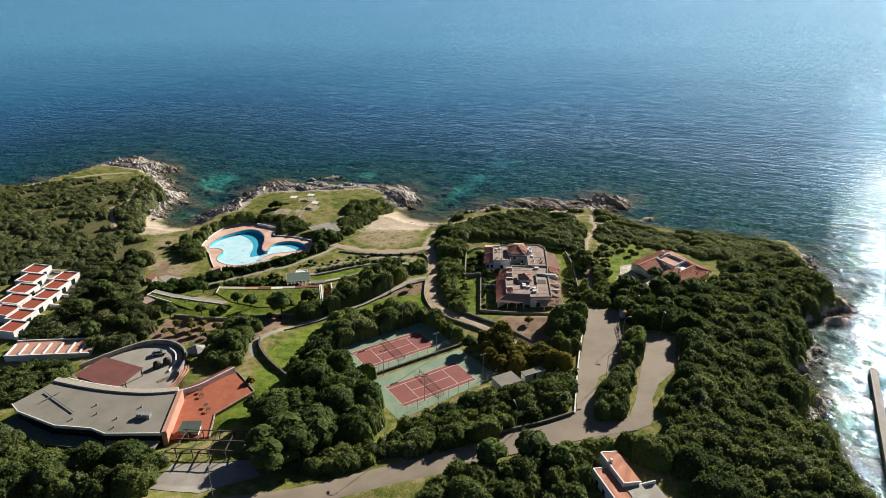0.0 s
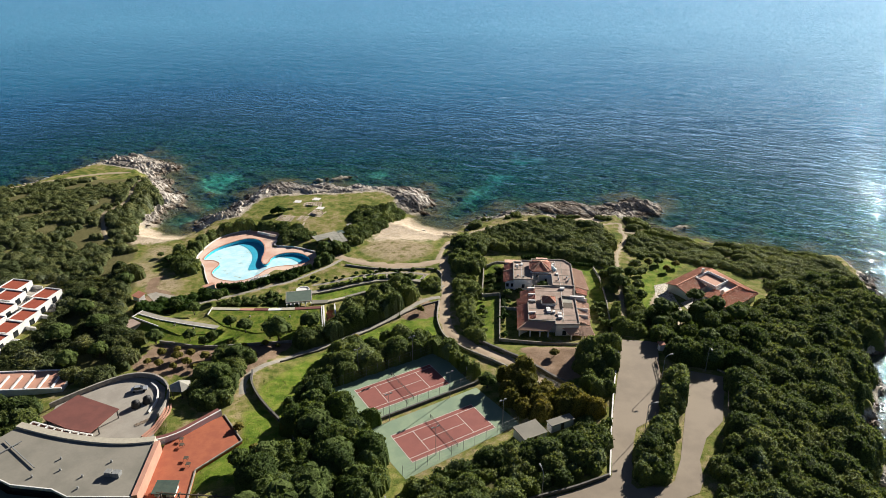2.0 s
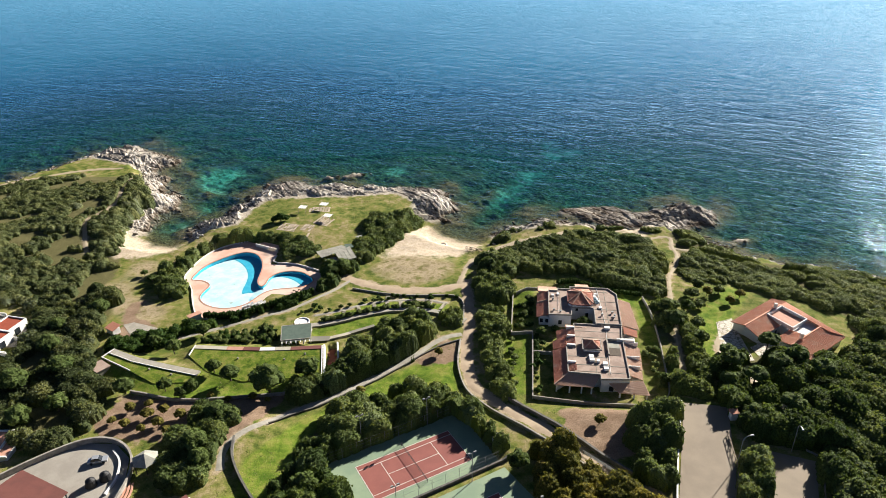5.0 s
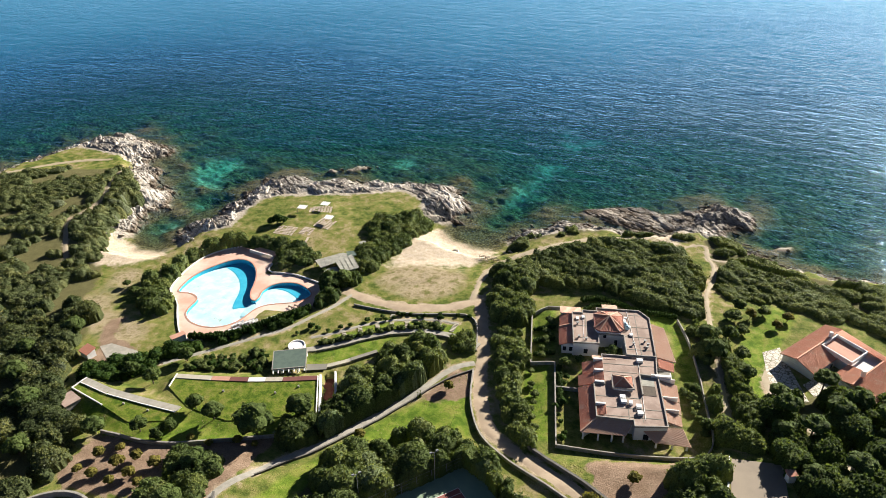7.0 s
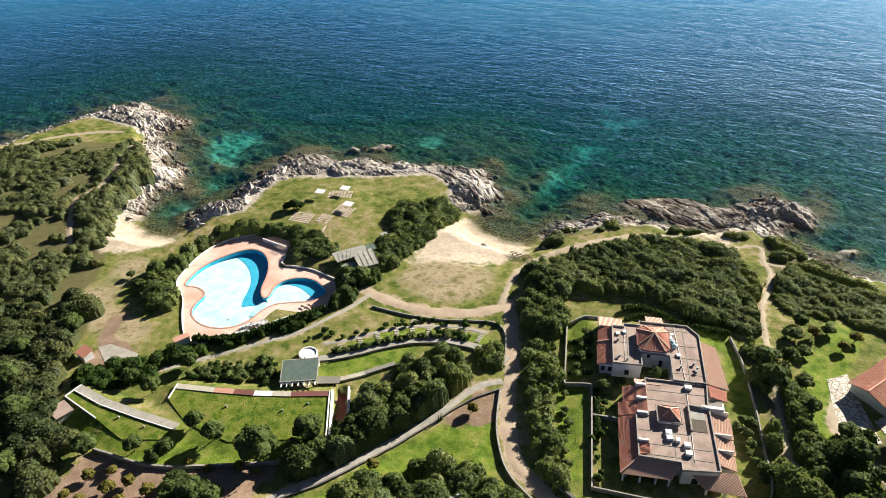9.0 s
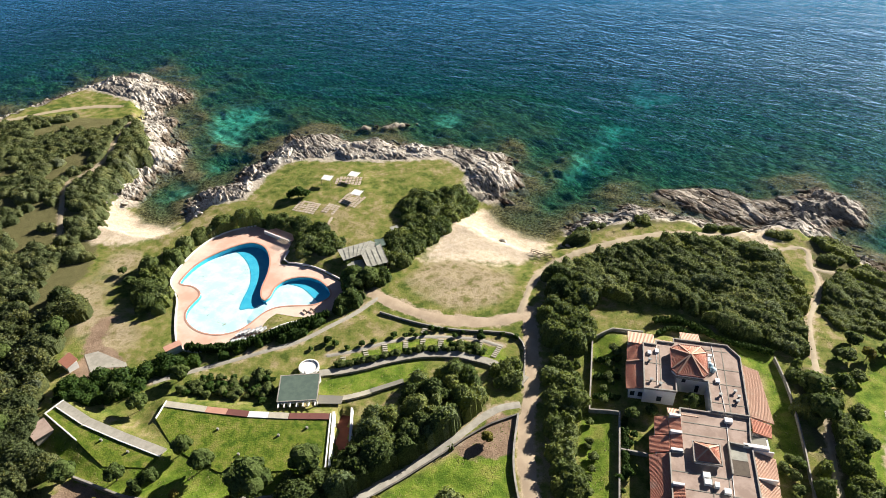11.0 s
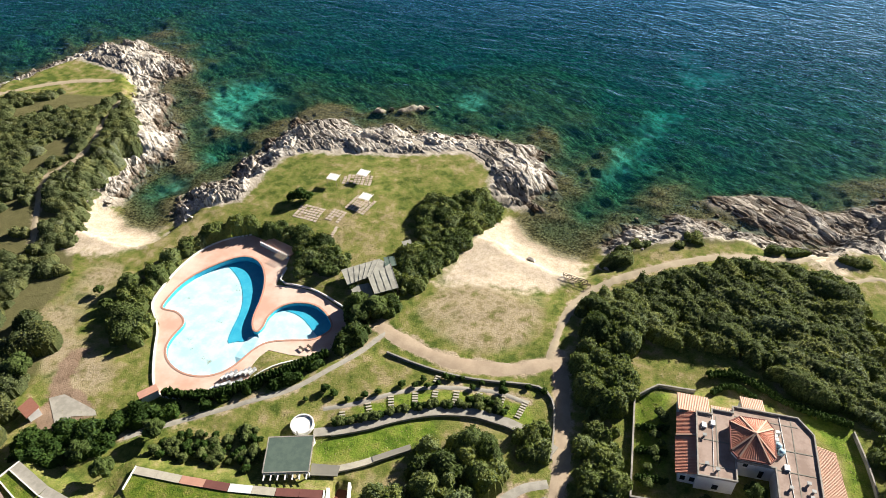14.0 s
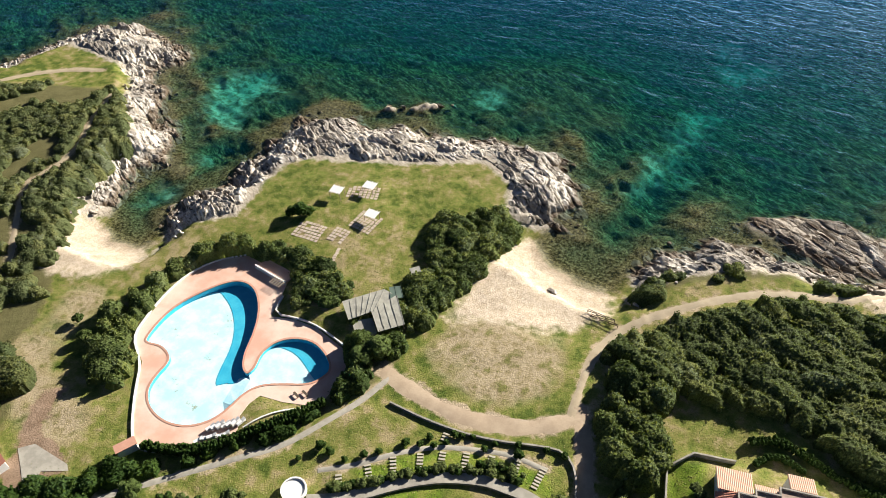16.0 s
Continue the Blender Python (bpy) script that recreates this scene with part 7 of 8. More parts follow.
def leaf_cloud(seed, lobes, leaves, leaf):
    """A crown: lumpy domes, with small leaf clumps on them that break their outline, as triangles."""
    r = np.random.default_rng(seed)
    V, F, o = [], [], 0
    for k, (cx, cy, cz, rad) in enumerate(lobes):
        bv, bf = BALLS[1 if rad > 0.5 * max(q[3] for q in lobes) else 0]
        W = bv * (1 + 0.13 * r.normal(0, 1, (len(bv), 1))) * rad * 0.95 * np.array([1, 1, 0.85]) + np.array([cx, cy, cz])
        V.append(W), F.append(bf + o)
        o += len(W)
    weights = np.array([q[3] ** 2 for q in lobes])
    pick = r.choice(len(lobes), leaves, p=weights / weights.sum())
    L = np.array(lobes)[pick]
    d = r.normal(0, 1, (leaves, 3))
    d[:, 2] = d[:, 2] * 0.9 + 0.25
    d /= np.linalg.norm(d, axis=1)[:, None]
    c = L[:, :3] + d * (L[:, 3] * r.uniform(0.78, 1.14, leaves))[:, None] * np.array([1, 1, 0.85])
    n = d + r.normal(0, 0.55, (leaves, 3))
    n /= np.linalg.norm(n, axis=1)[:, None]
    t = np.cross(n, r.normal(0, 1, (leaves, 3)))
    t /= np.linalg.norm(t, axis=1)[:, None]
    b = np.cross(n, t)
    s = leaf * r.uniform(0.5, 1.3, (leaves, 1))
    q = np.stack([c - t * s - b * s * 0.6, c + t * s - b * s * 0.7, c + t * s * 0.5 + b * s, c - t * s * 0.8 + b * s * 0.8], 1).reshape(-1, 3)
    k = np.arange(leaves)[:, None] * 4
    V.append(q)
    F.append(np.concatenate([k + np.array([0, 1, 2]), k + np.array([0, 2, 3])]) + o)
    return np.vstack(V), np.vstack(F)


def bush_lobes(seed, n=4):
    r = np.random.default_rng(seed)
    return [(0, 0, 0.45, 0.75)] + [(r.normal(0, 0.42), r.normal(0, 0.42), r.uniform(0.2, 0.75), r.uniform(0.25, 0.37)) for _ in range(n)]


BUSHES = [leaf_cloud(20 + k, bush_lobes(40 + k, 3), 46, 0.11) for k in range(10)]

SCRUB = {
    "point": ([(-240, 300), (-214, 309), (-198, 318), (-174, 319), (-162, 309), (-152, 296), (-148, 287), (-150, 272), (-147, 260), (-137, 244), (-131, 229), (-134, 217), (-145, 216), (-160, 222), (-186, 232), (-260, 235), (-262, 290)], 1.1, 1.5),
    "far_left": ([(-262, 234), (-186, 231), (-160, 221), (-151, 211), (-166, 206), (-170, 160), (-262, 150)], 1.6, 2.4),
    "pool_belt": ([(-116, 236), (-111, 253), (-97, 262.5), (-92, 261.5), (-101, 258.8), (-106, 253), (-109, 246), (-109.5, 232), (-103, 224), (-101, 218), (-112, 222), (-116, 230)], 2.40, 2.0),
    "left_wood": ([(-150, 210), (-141, 221), (-128, 220), (-120, 209), (-118, 194), (-114, 184), (-107, 175), (-98, 170), (-96, 156), (-102, 147), (-120, 153), (-136, 153), (-134, 175), (-137, 198)], 2.1, 2.0),
    "pool_hedge": ([(-110, 186), (-109.7, 193), (-92, 203), (-84, 206), (-74, 213.5), (-61.5, 224), (-57, 229.5), (-60, 222), (-66, 217), (-76, 210.5), (-88, 200), (-98, 189)], 1.3, 1.5),
    "bar_trees": ([(-61.4, 233), (-59.6, 243), (-55, 243), (-52, 249), (-48.6, 243), (-51, 235), (-54.5, 229.5), (-60, 225)], 2.2, 1.8),
    "clump_a": ([(-35, 205), (-31, 210), (-22, 210), (-15.5, 206), (-17.5, 201), (-23, 195.5), (-30.6, 197)], 3.38, 2.0),
    "clump_b": ([(-41, 191), (-37, 196.5), (-30.6, 197), (-22, 195), (-26, 190), (-33.5, 183), (-40, 176.5), (-43, 182)], 3.12, 2.0),
    "clump_c": ([(-51, 178), (-43, 182), (-40, 177), (-46, 171.5), (-51, 172)], 1.8, 1.8),
    "clump_d": ([(-12, 217.5), (-10.5, 212), (-14, 208), (-18, 210), (-17, 215)], 1.5, 1.8),
    "court_north": ([(-43, 152), (-41, 163), (-31, 174), (-17, 178.5), (-8, 175.5), (0.5, 166), (5.6, 156), (1.5, 157.5), (-3.5, 166.8), (-10, 170), (-18, 163.5), (-27, 158), (-34, 151.5), (-38, 147)], 2.76, 2.1),
    "court_west": ([(-44, 141), (-40, 152), (-34, 144), (-28, 138), (-21, 134.5), (-17, 122), (-14, 113), (-17.4, 104.5), (-28, 101.7), (-39, 101), (-43, 110), (-38, 124)], 3.90, 2.6),
    "court_east": ([(11, 152), (12.5, 158), (20.4, 160), (29, 152), (38.6, 143), (38.4, 138), (30, 141.5), (22, 139), (15, 140)], 2.9, 2.0),
    "court_south": ([(32.5, 136), (38.4, 136), (37, 128), (34, 118), (20, 112.5), (-1, 108.8), (-9.4, 110), (-5, 116.5), (4, 120), (12, 125), (18, 125), (24, 129.5)], 2.1, 1.9),
    "road_south": ([(-4, 84), (5.5, 90.5), (12, 93.5), (20, 96), (29, 99.5), (40.5, 104.5), (54, 107.5), (56, 100), (49, 99), (46, 104), (38, 101), (35, 85), (0, 70)], 3.00, 2.4),
    "island": ([(56, 158), (61.6, 156.5), (57, 140), (51, 126), (47.4, 114.6), (42.4, 115), (43.5, 124.5), (50.5, 138.5), (55, 152)], 2.60, 1.8),
    "right_wood": ([(76, 173), (91, 198), (108, 216), (122, 228), (141, 224), (140, 203), (128, 192), (116, 183), (119, 172), (113, 162), (103, 150), (106, 140), (100.5, 130), (97.5, 124), (101, 112), (99, 100), (97, 88), (62, 85), (57, 107), (60.5, 122), (68.4, 138), (75, 158)], 2.3, 1.9),
    "road_west": ([(37, 172), (45.2, 172), (41.8, 156), (39, 143), (36, 143), (33, 156), (36, 165)], 3.22, 1.9),
    "villa_trees": ([(63, 196), (75, 204), (80, 195), (91, 200), (88, 176), (76, 162), (62, 163), (57.6, 174), (58.5, 190)], 3.38, 2.6),
    "house_east": ([(48, 229), (48.6, 211), (48.6, 199), (47.5, 181), (53, 178), (58, 197), (56, 211), (55, 228)], 2.0, 2.2),
    "east": ([(-6, 256), (5.7, 262.8), (17.2, 269.5), (26, 274), (40.5, 276.4), (53, 275.5), (55.5, 262), (55, 232), (46, 233.5), (40, 236), (34.5, 242), (24, 245.5), (10, 245.5), (0, 248), (-8.5, 250)], 2.0, 2.3),
    "shore_east": ([(62, 272), (60, 250), (64, 243), (75, 246), (84, 239), (97, 235), (110, 220), (128, 214), (141, 226), (136, 243), (120, 254), (100, 258), (86, 262), (76, 272), (70, 285), (62, 282)], 1.2, 2.4),
    "shore_path": ([(-4, 268), (5, 275), (16, 281), (30, 284.5), (44, 284.5), (58, 283), (62, 287), (48, 288), (30, 288), (14, 285), (0, 278)], 0.9, 1.7),
    "lane_hedge": ([(-4.5, 224), (1.5, 221), (3.0, 210), (2.6, 203), (1.8, 195), (3.4, 186), (6, 178), (6.5, 174), (3.5, 177.5), (0.6, 184), (-1.8, 193), (-3.2, 203), (-4.6, 215)], 1.8, 1.4),
    "lane_trees": ([(-7, 236), (-5.2, 246.5), (2.5, 247.5), (4, 238), (3.8, 226), (-1, 222), (-6, 226)], 3.0, 2.2),
    "south_left": ([(-112, 100), (-106, 103), (-95, 97.5), (-80, 95.5), (-68, 96), (-63, 95), (-63.5, 83), (-94, 80), (-125, 82), (-130, 100)], 3.12, 2.4),
    "hall_left": ([(-130, 132), (-123.4, 139), (-108, 137.5), (-107, 131), (-108, 123), (-113, 115), (-124, 117)], 2.0, 2.0),
    "gazebo_trees": ([(-72, 152), (-71.8, 166), (-61, 164), (-61.5, 151), (-60, 141), (-66, 137.5), (-70.5, 142)], 2.0, 1.9),
    "beach_scrub": ([(-54.5, 279), (-50.3, 285), (-38.7, 292), (-34.5, 287), (-36.5, 278), (-40, 267), (-44.5, 254), (-49.4, 246), (-54.5, 251), (-52.2, 261), (-51, 266)], 1.7, 2.0),
    "deck_scrub": ([(-92, 262.5), (-81.5, 258.5), (-79.5, 253.5), (-76.5, 248), (-68, 252.5), (-66.4, 257), (-78, 262), (-88, 266)], 1.3, 1.6),
    "road_north": ([(-27, 99), (-9, 106), (13, 111), (20, 111.5), (18, 107.5), (4, 102.5), (-9, 97.3), (-21, 91.5), (-28, 93)], 2.60, 2.0),
}
COTTAGE_PLOT = [(39.5, 100.5), (44.5, 102.5), (49.5, 97), (50, 84), (43, 80), (37, 83), (36, 92)]
BARE = [[(63.5, 199), (64.5, 219.5), (70, 221), (71, 200)], STRIP_L, STRIP_R, JUNCTION, COTTAGE_PLOT, PLAZA, HALL, RED_TERRACE, DECK, APRON_A, APRON_B]


def free(x, y):
    ok = shore_of(x, y) > np.where((x > 90) & (y < 215), 1.6, 5.5)
    for (c, w) in TRACKS.values():
        ok &= to_segments(x, y, c, False) > w / 2 + 0.9
    for p in BARE:
        ok &= ~inside(x, y, p)
    return ok & (to_segments(x, y, ROAD, False) > 4.2)


def plant(name, spots, heights, radii, material, label, category, shapes=BUSHES, lift=0.15):
    Vs, Fs, o = [], [], 0
    ground = hz(spots[:, 0], spots[:, 1])
    for i, (x, y) in enumerate(spots):
        V, F = shapes[int(rng.integers(len(shapes)))]
        W = (V * np.array([radii[i], radii[i] * rng.uniform(0.85, 1.15), heights[i] * 0.8])) @ turn_z(rng.uniform(0, 6.28)).T
        Vs.append(W + np.array([x, y, ground[i] + lift * heights[i]])), Fs.append(F + o)
        o += len(W)
    return tagged(new(name, big_mesh(name, np.vstack(Vs), np.vstack(Fs), material)), label, category, kind="stuff")


def canopy(name, pts, tall, wide, material, low, stretch, label):
    """A closed stand of scrub: many overlapping rounded crowns as one uneven surface, with leaf clumps all over it."""
    cell = 0.42 if low else 0.45
    wide = wide if low else wide * 1.12
    pts = np.array(pts, float)
    x0, y0, x1, y1 = *(pts.min(0) - 2), *(pts.max(0) + 2)
    xs, ys = np.arange(x0, x1, cell), np.arange(y0, y1, cell)
    H, T = np.zeros((len(ys), len(xs))), np.full((len(ys), len(xs)), 0.5)
    gap = wide * (0.92 if low else 1.02)
    nx, ny = int((x1 - x0) / gap) + 1, int((y1 - y0) / gap) + 1
    p = np.stack(np.meshgrid(np.arange(nx), np.arange(ny)), -1).reshape(-1, 2) * gap + (x0, y0) + rng.normal(0, 0.36 * gap, (nx * ny, 2))
    p = p[inside(p[:, 0], p[:, 1], pts)]
    p = p[free(p[:, 0], p[:, 1])]
    if name in ("point", "villa_trees", "court_south", "court_north", "road_south", "shore_east", "shore_path", "left_wood", "far_left", "garden_row"):
        p = p[lattice(p[:, 0] * 0.11, p[:, 1] * 0.11, 31) + 0.5 * lattice(p[:, 0] * 0.3, p[:, 1] * 0.3, 32) > {"garden_row": 1.0, "left_wood": 0.58, "court_north": 0.55, "far_left": 0.54, "point": 0.6, "shore_path": 0.74}.get(name, 0.42)]
    swell = 0.62 + 0.75 * lattice(p[:, 0] * 0.12, p[:, 1] * 0.12, 60 + len(name))
    for (x, y), sw in zip(p, swell):
        turn = math.radians(-38 + rng.normal(0, 28))
        ca, sa = math.cos(turn), math.sin(turn)
        size = float(np.clip(rng.lognormal(-0.05, 0.48), 0.4, 2.4))
        R, h = wide * (0.84 if low else 0.86) * size ** 0.8 * (0.7 + 0.3 * sw), tall * sw * (0.65 + 0.35 * size)
        e = stretch ** 0.5
        i0, i1 = int((x - R * e - x0) / cell), int((x + R * e - x0) / cell) + 2
        j0, j1 = int((y - R * e - y0) / cell), int((y + R * e - y0) / cell) + 2
        i0, j0 = max(i0, 0), max(j0, 0)
        dx, dy = xs[None, i0:i1] - x, ys[j0:j1, None] - y
        u, v = (dx * ca + dy * sa) / e, (-dx * sa + dy * ca) * e
        d = (u * u + v * v) / (R * R) * (1 + 0.35 * np.sin(3 * np.arctan2(v, u) + 9 * x) * 0.6)
        closed = {"right_wood": 0.26, "villa_trees": 0.35, "far_left": 0.3, "east": 0.5, "court_west": 0.35, "court_north": 0.25, "left_wood": 0.4}.get(name, 0.15)
        top = h * np.where(d < 1, closed + (1 - closed) * np.clip(1 - d, 0, None) ** 0.6, 0)
        T[j0:j1, i0:i1] = np.where(top > H[j0:j1, i0:i1], rng.uniform(0.03, 1.0), T[j0:j1, i0:i1])
        H[j0:j1, i0:i1] = np.maximum(H[j0:j1, i0:i1], top)
    GX, GY = np.meshgrid(xs, ys)
    H = np.where(H > 0.05, H + 0.42 * min(tall, 2.0) / 2 * (lattice(GX * 1.1, GY * 1.1, 41) + lattice(GX * 2.2, GY * 2.2, 42) - 0.9), 0)
    for way, broad in TRACKS.values():
        H = np.where(to_segments(GX, GY, way, False) < broad / 2 + 0.25, 0, H)
    for poly in BARE:
        H = np.where(inside(GX, GY, np.array(poly, float)), 0, H)
    H = np.where(to_segments(GX, GY, ROAD, False) < 3.7, 0, H)
    ground = hz(GX, GY)
    Zc = np.where(H > 0.05, ground + H * 1.15 + 0.15, ground - 0.4)
    V, F = sheet(GX + 0.12 * (lattice(GX * 3, GY * 3, 43) - 0.5), GY, Zc)
    hit = (H.ravel() > 0.05)
    F = F[hit[F].any(axis=1)]
    used = np.unique(F)
    back = np.zeros(len(V), np.int64)
    back[used] = np.arange(len(used))
    V, F = V[used], back[F]
    # leaf clumps
    gy_, gx_ = np.gradient(Zc, cell)
    cells = np.flatnonzero(hit)
    n = int(len(cells) * cell * cell * (9.0 if low else 12.0))
    pick = rng.choice(cells, n)
    c = np.stack([GX.ravel()[pick] + rng.uniform(-0.3, 0.3, n), GY.ravel()[pick] + rng.uniform(-0.3, 0.3, n), Zc.ravel()[pick] + rng.uniform(-0.05, 0.32, n)], 1)
    nr = np.stack([-gx_.ravel()[pick], -gy_.ravel()[pick], np.ones(n)], 1)
    nr /= np.linalg.norm(nr, axis=1)[:, None]
    nr = nr + rng.normal(0, 0.7, (n, 3))
    nr /= np.linalg.norm(nr, axis=1)[:, None]
    t = np.cross(nr, rng.normal(0, 1, (n, 3)))
    t /= np.linalg.norm(t, axis=1)[:, None]
    b = np.cross(nr, t)
    s = rng.uniform(0.09, 0.27, (n, 1)) * (0.85 if low else 1.1)
    q = np.stack([c - t * s - b * s * 0.6, c + t * s - b * s * 0.7, c + t * s * 0.5 + b * s, c - t * s * 0.8 + b * s * 0.8], 1).reshape(-1, 3)
    LF = np.arange(n)[:, None] * 4 + np.array([[0, 1, 2, 3]]) + len(V)
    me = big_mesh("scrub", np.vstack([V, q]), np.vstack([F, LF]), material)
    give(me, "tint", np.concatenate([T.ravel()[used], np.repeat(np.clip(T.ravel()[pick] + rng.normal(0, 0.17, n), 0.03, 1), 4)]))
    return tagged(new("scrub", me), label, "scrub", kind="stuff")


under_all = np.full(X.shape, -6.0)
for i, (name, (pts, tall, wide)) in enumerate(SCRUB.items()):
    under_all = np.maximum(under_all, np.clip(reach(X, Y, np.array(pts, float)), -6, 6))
    low = name in ("point", "east", "shore_east", "shore_path", "far_left", "garden_row")
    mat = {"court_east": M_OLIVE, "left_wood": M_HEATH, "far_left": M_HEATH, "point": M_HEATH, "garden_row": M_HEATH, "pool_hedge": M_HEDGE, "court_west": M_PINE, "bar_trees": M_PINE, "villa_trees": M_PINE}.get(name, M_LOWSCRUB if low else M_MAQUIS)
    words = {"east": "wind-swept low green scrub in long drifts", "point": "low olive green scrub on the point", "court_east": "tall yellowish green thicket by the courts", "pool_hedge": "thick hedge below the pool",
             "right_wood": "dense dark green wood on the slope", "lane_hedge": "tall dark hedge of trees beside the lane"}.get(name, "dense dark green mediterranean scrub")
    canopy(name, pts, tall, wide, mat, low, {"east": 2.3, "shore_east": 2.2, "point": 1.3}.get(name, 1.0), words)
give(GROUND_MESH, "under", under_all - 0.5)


# grass tufts on the open ground
p = rng.uniform((-150, 95), (90, 312), (150000, 2))
k_ = from_grid(np.maximum.reduce([under_all, ROCKY, most([SAND_MAIN, SAND_COVE, DIRT, LOT, FIELD, PALE_LEFT])]), p[:, 0], p[:, 1])
p = p[(k_ < -0.3)]
p = p[free(p[:, 0], p[:, 1]) & (lattice(p[:, 0] * 0.35, p[:, 1] * 0.35, 77) + 0.6 * lattice(p[:, 0] * 0.09, p[:, 1] * 0.09, 78) > 0.72)]
for r_ in (HOUSE_PAD,):
    p = p[~inside(p[:, 0], p[:, 1], [(11, 178), (42.5, 178), (42.5, 231), (11, 231)])]
n = len(p)
g = hz(p[:, 0], p[:, 1])
a_ = rng.uniform(0, 6.28, n)
s_ = rng.uniform(0.08, 0.20, n)
base = np.stack([p[:, 0], p[:, 1], g - 0.03], 1)
side = np.stack([np.cos(a_), np.sin(a_), np.zeros(n)], 1) * s_[:, None]
fwd = np.stack([-np.sin(a_), np.cos(a_), np.zeros(n)], 1) * s_[:, None]
tip = base + np.stack([rng.normal(0, 0.08, n), rng.normal(0, 0.08, n), s_ * rng.uniform(0.5, 1.0, n)], 1)
V = np.stack([base - side, base + side, base + fwd * 1.2, base - fwd, tip], 1).reshape(-1, 3)
k0 = np.arange(n)[:, None] * 5
F = np.concatenate([k0 + np.array([[0, 3, 4]]), k0 + np.array([[3, 1, 4]]), k0 + np.array([[1, 2, 4]]), k0 + np.array([[2, 0, 4]])])
tagged(new("grass", big_mesh("grass", V, F, M_TUFT)), "rough tufted green and straw-coloured grass", "grass", kind="stuff")


# single trees
def tree_parts(seed, tall, spread, leaves, leaf, trunk_h):
    r = np.random.default_rng(seed)
    tr = Build()
    lobes = []
    tr.tube(0, 0, -0.4, trunk_h, 0.06 * spread + 0.05, 0.04 * spread + 0.03, 8)
    for k in range(6):
        a = k * 1.05 + r.uniform(-0.3, 0.3)
        q = (spread * 0.55 * math.cos(a), spread * 0.55 * math.sin(a), trunk_h + (tall - trunk_h) * r.uniform(0.35, 0.6))
        tr.bar((0, 0, trunk_h * 0.85), q, 0.05 * spread)
        lobes.append((*q, spread * r.uniform(0.36, 0.5)))
    lobes += [(0, 0, trunk_h + (tall - trunk_h) * 0.6, spread * 0.6), (r.normal(0, 0.2), r.normal(0, 0.2), tall - spread * 0.35, spread * 0.42)]
    return tr, leaf_cloud(seed + 5, lobes, leaves, leaf)


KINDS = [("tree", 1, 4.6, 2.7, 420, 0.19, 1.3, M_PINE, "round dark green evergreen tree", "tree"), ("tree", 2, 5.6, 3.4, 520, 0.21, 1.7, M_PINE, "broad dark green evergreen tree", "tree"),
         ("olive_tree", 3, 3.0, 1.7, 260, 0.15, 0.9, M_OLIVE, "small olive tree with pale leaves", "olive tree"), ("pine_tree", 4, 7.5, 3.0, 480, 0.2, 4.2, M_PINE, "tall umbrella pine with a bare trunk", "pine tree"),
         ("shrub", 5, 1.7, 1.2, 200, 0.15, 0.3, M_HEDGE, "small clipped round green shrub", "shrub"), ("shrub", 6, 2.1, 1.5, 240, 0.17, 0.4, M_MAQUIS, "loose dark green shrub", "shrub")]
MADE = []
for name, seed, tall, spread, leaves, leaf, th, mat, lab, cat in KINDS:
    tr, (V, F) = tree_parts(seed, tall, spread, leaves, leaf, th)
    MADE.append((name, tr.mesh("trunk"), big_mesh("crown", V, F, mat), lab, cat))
    MADE[-1][1].materials.append(M_BARK)


def grow(kind, x, y, size=1.0):
    name, tm, cm, lab, cat = MADE[kind]
    ob = empty(name, x, y, h1(x, y), lab, cat, "", float(rng.uniform(0, 360)))
    ob.scale = (size, size, size * float(rng.uniform(0.9, 1.1)))
    for n, m_ in (("trunk", tm), ("crown", cm)):
        c = new(n, m_)
        c.parent = ob


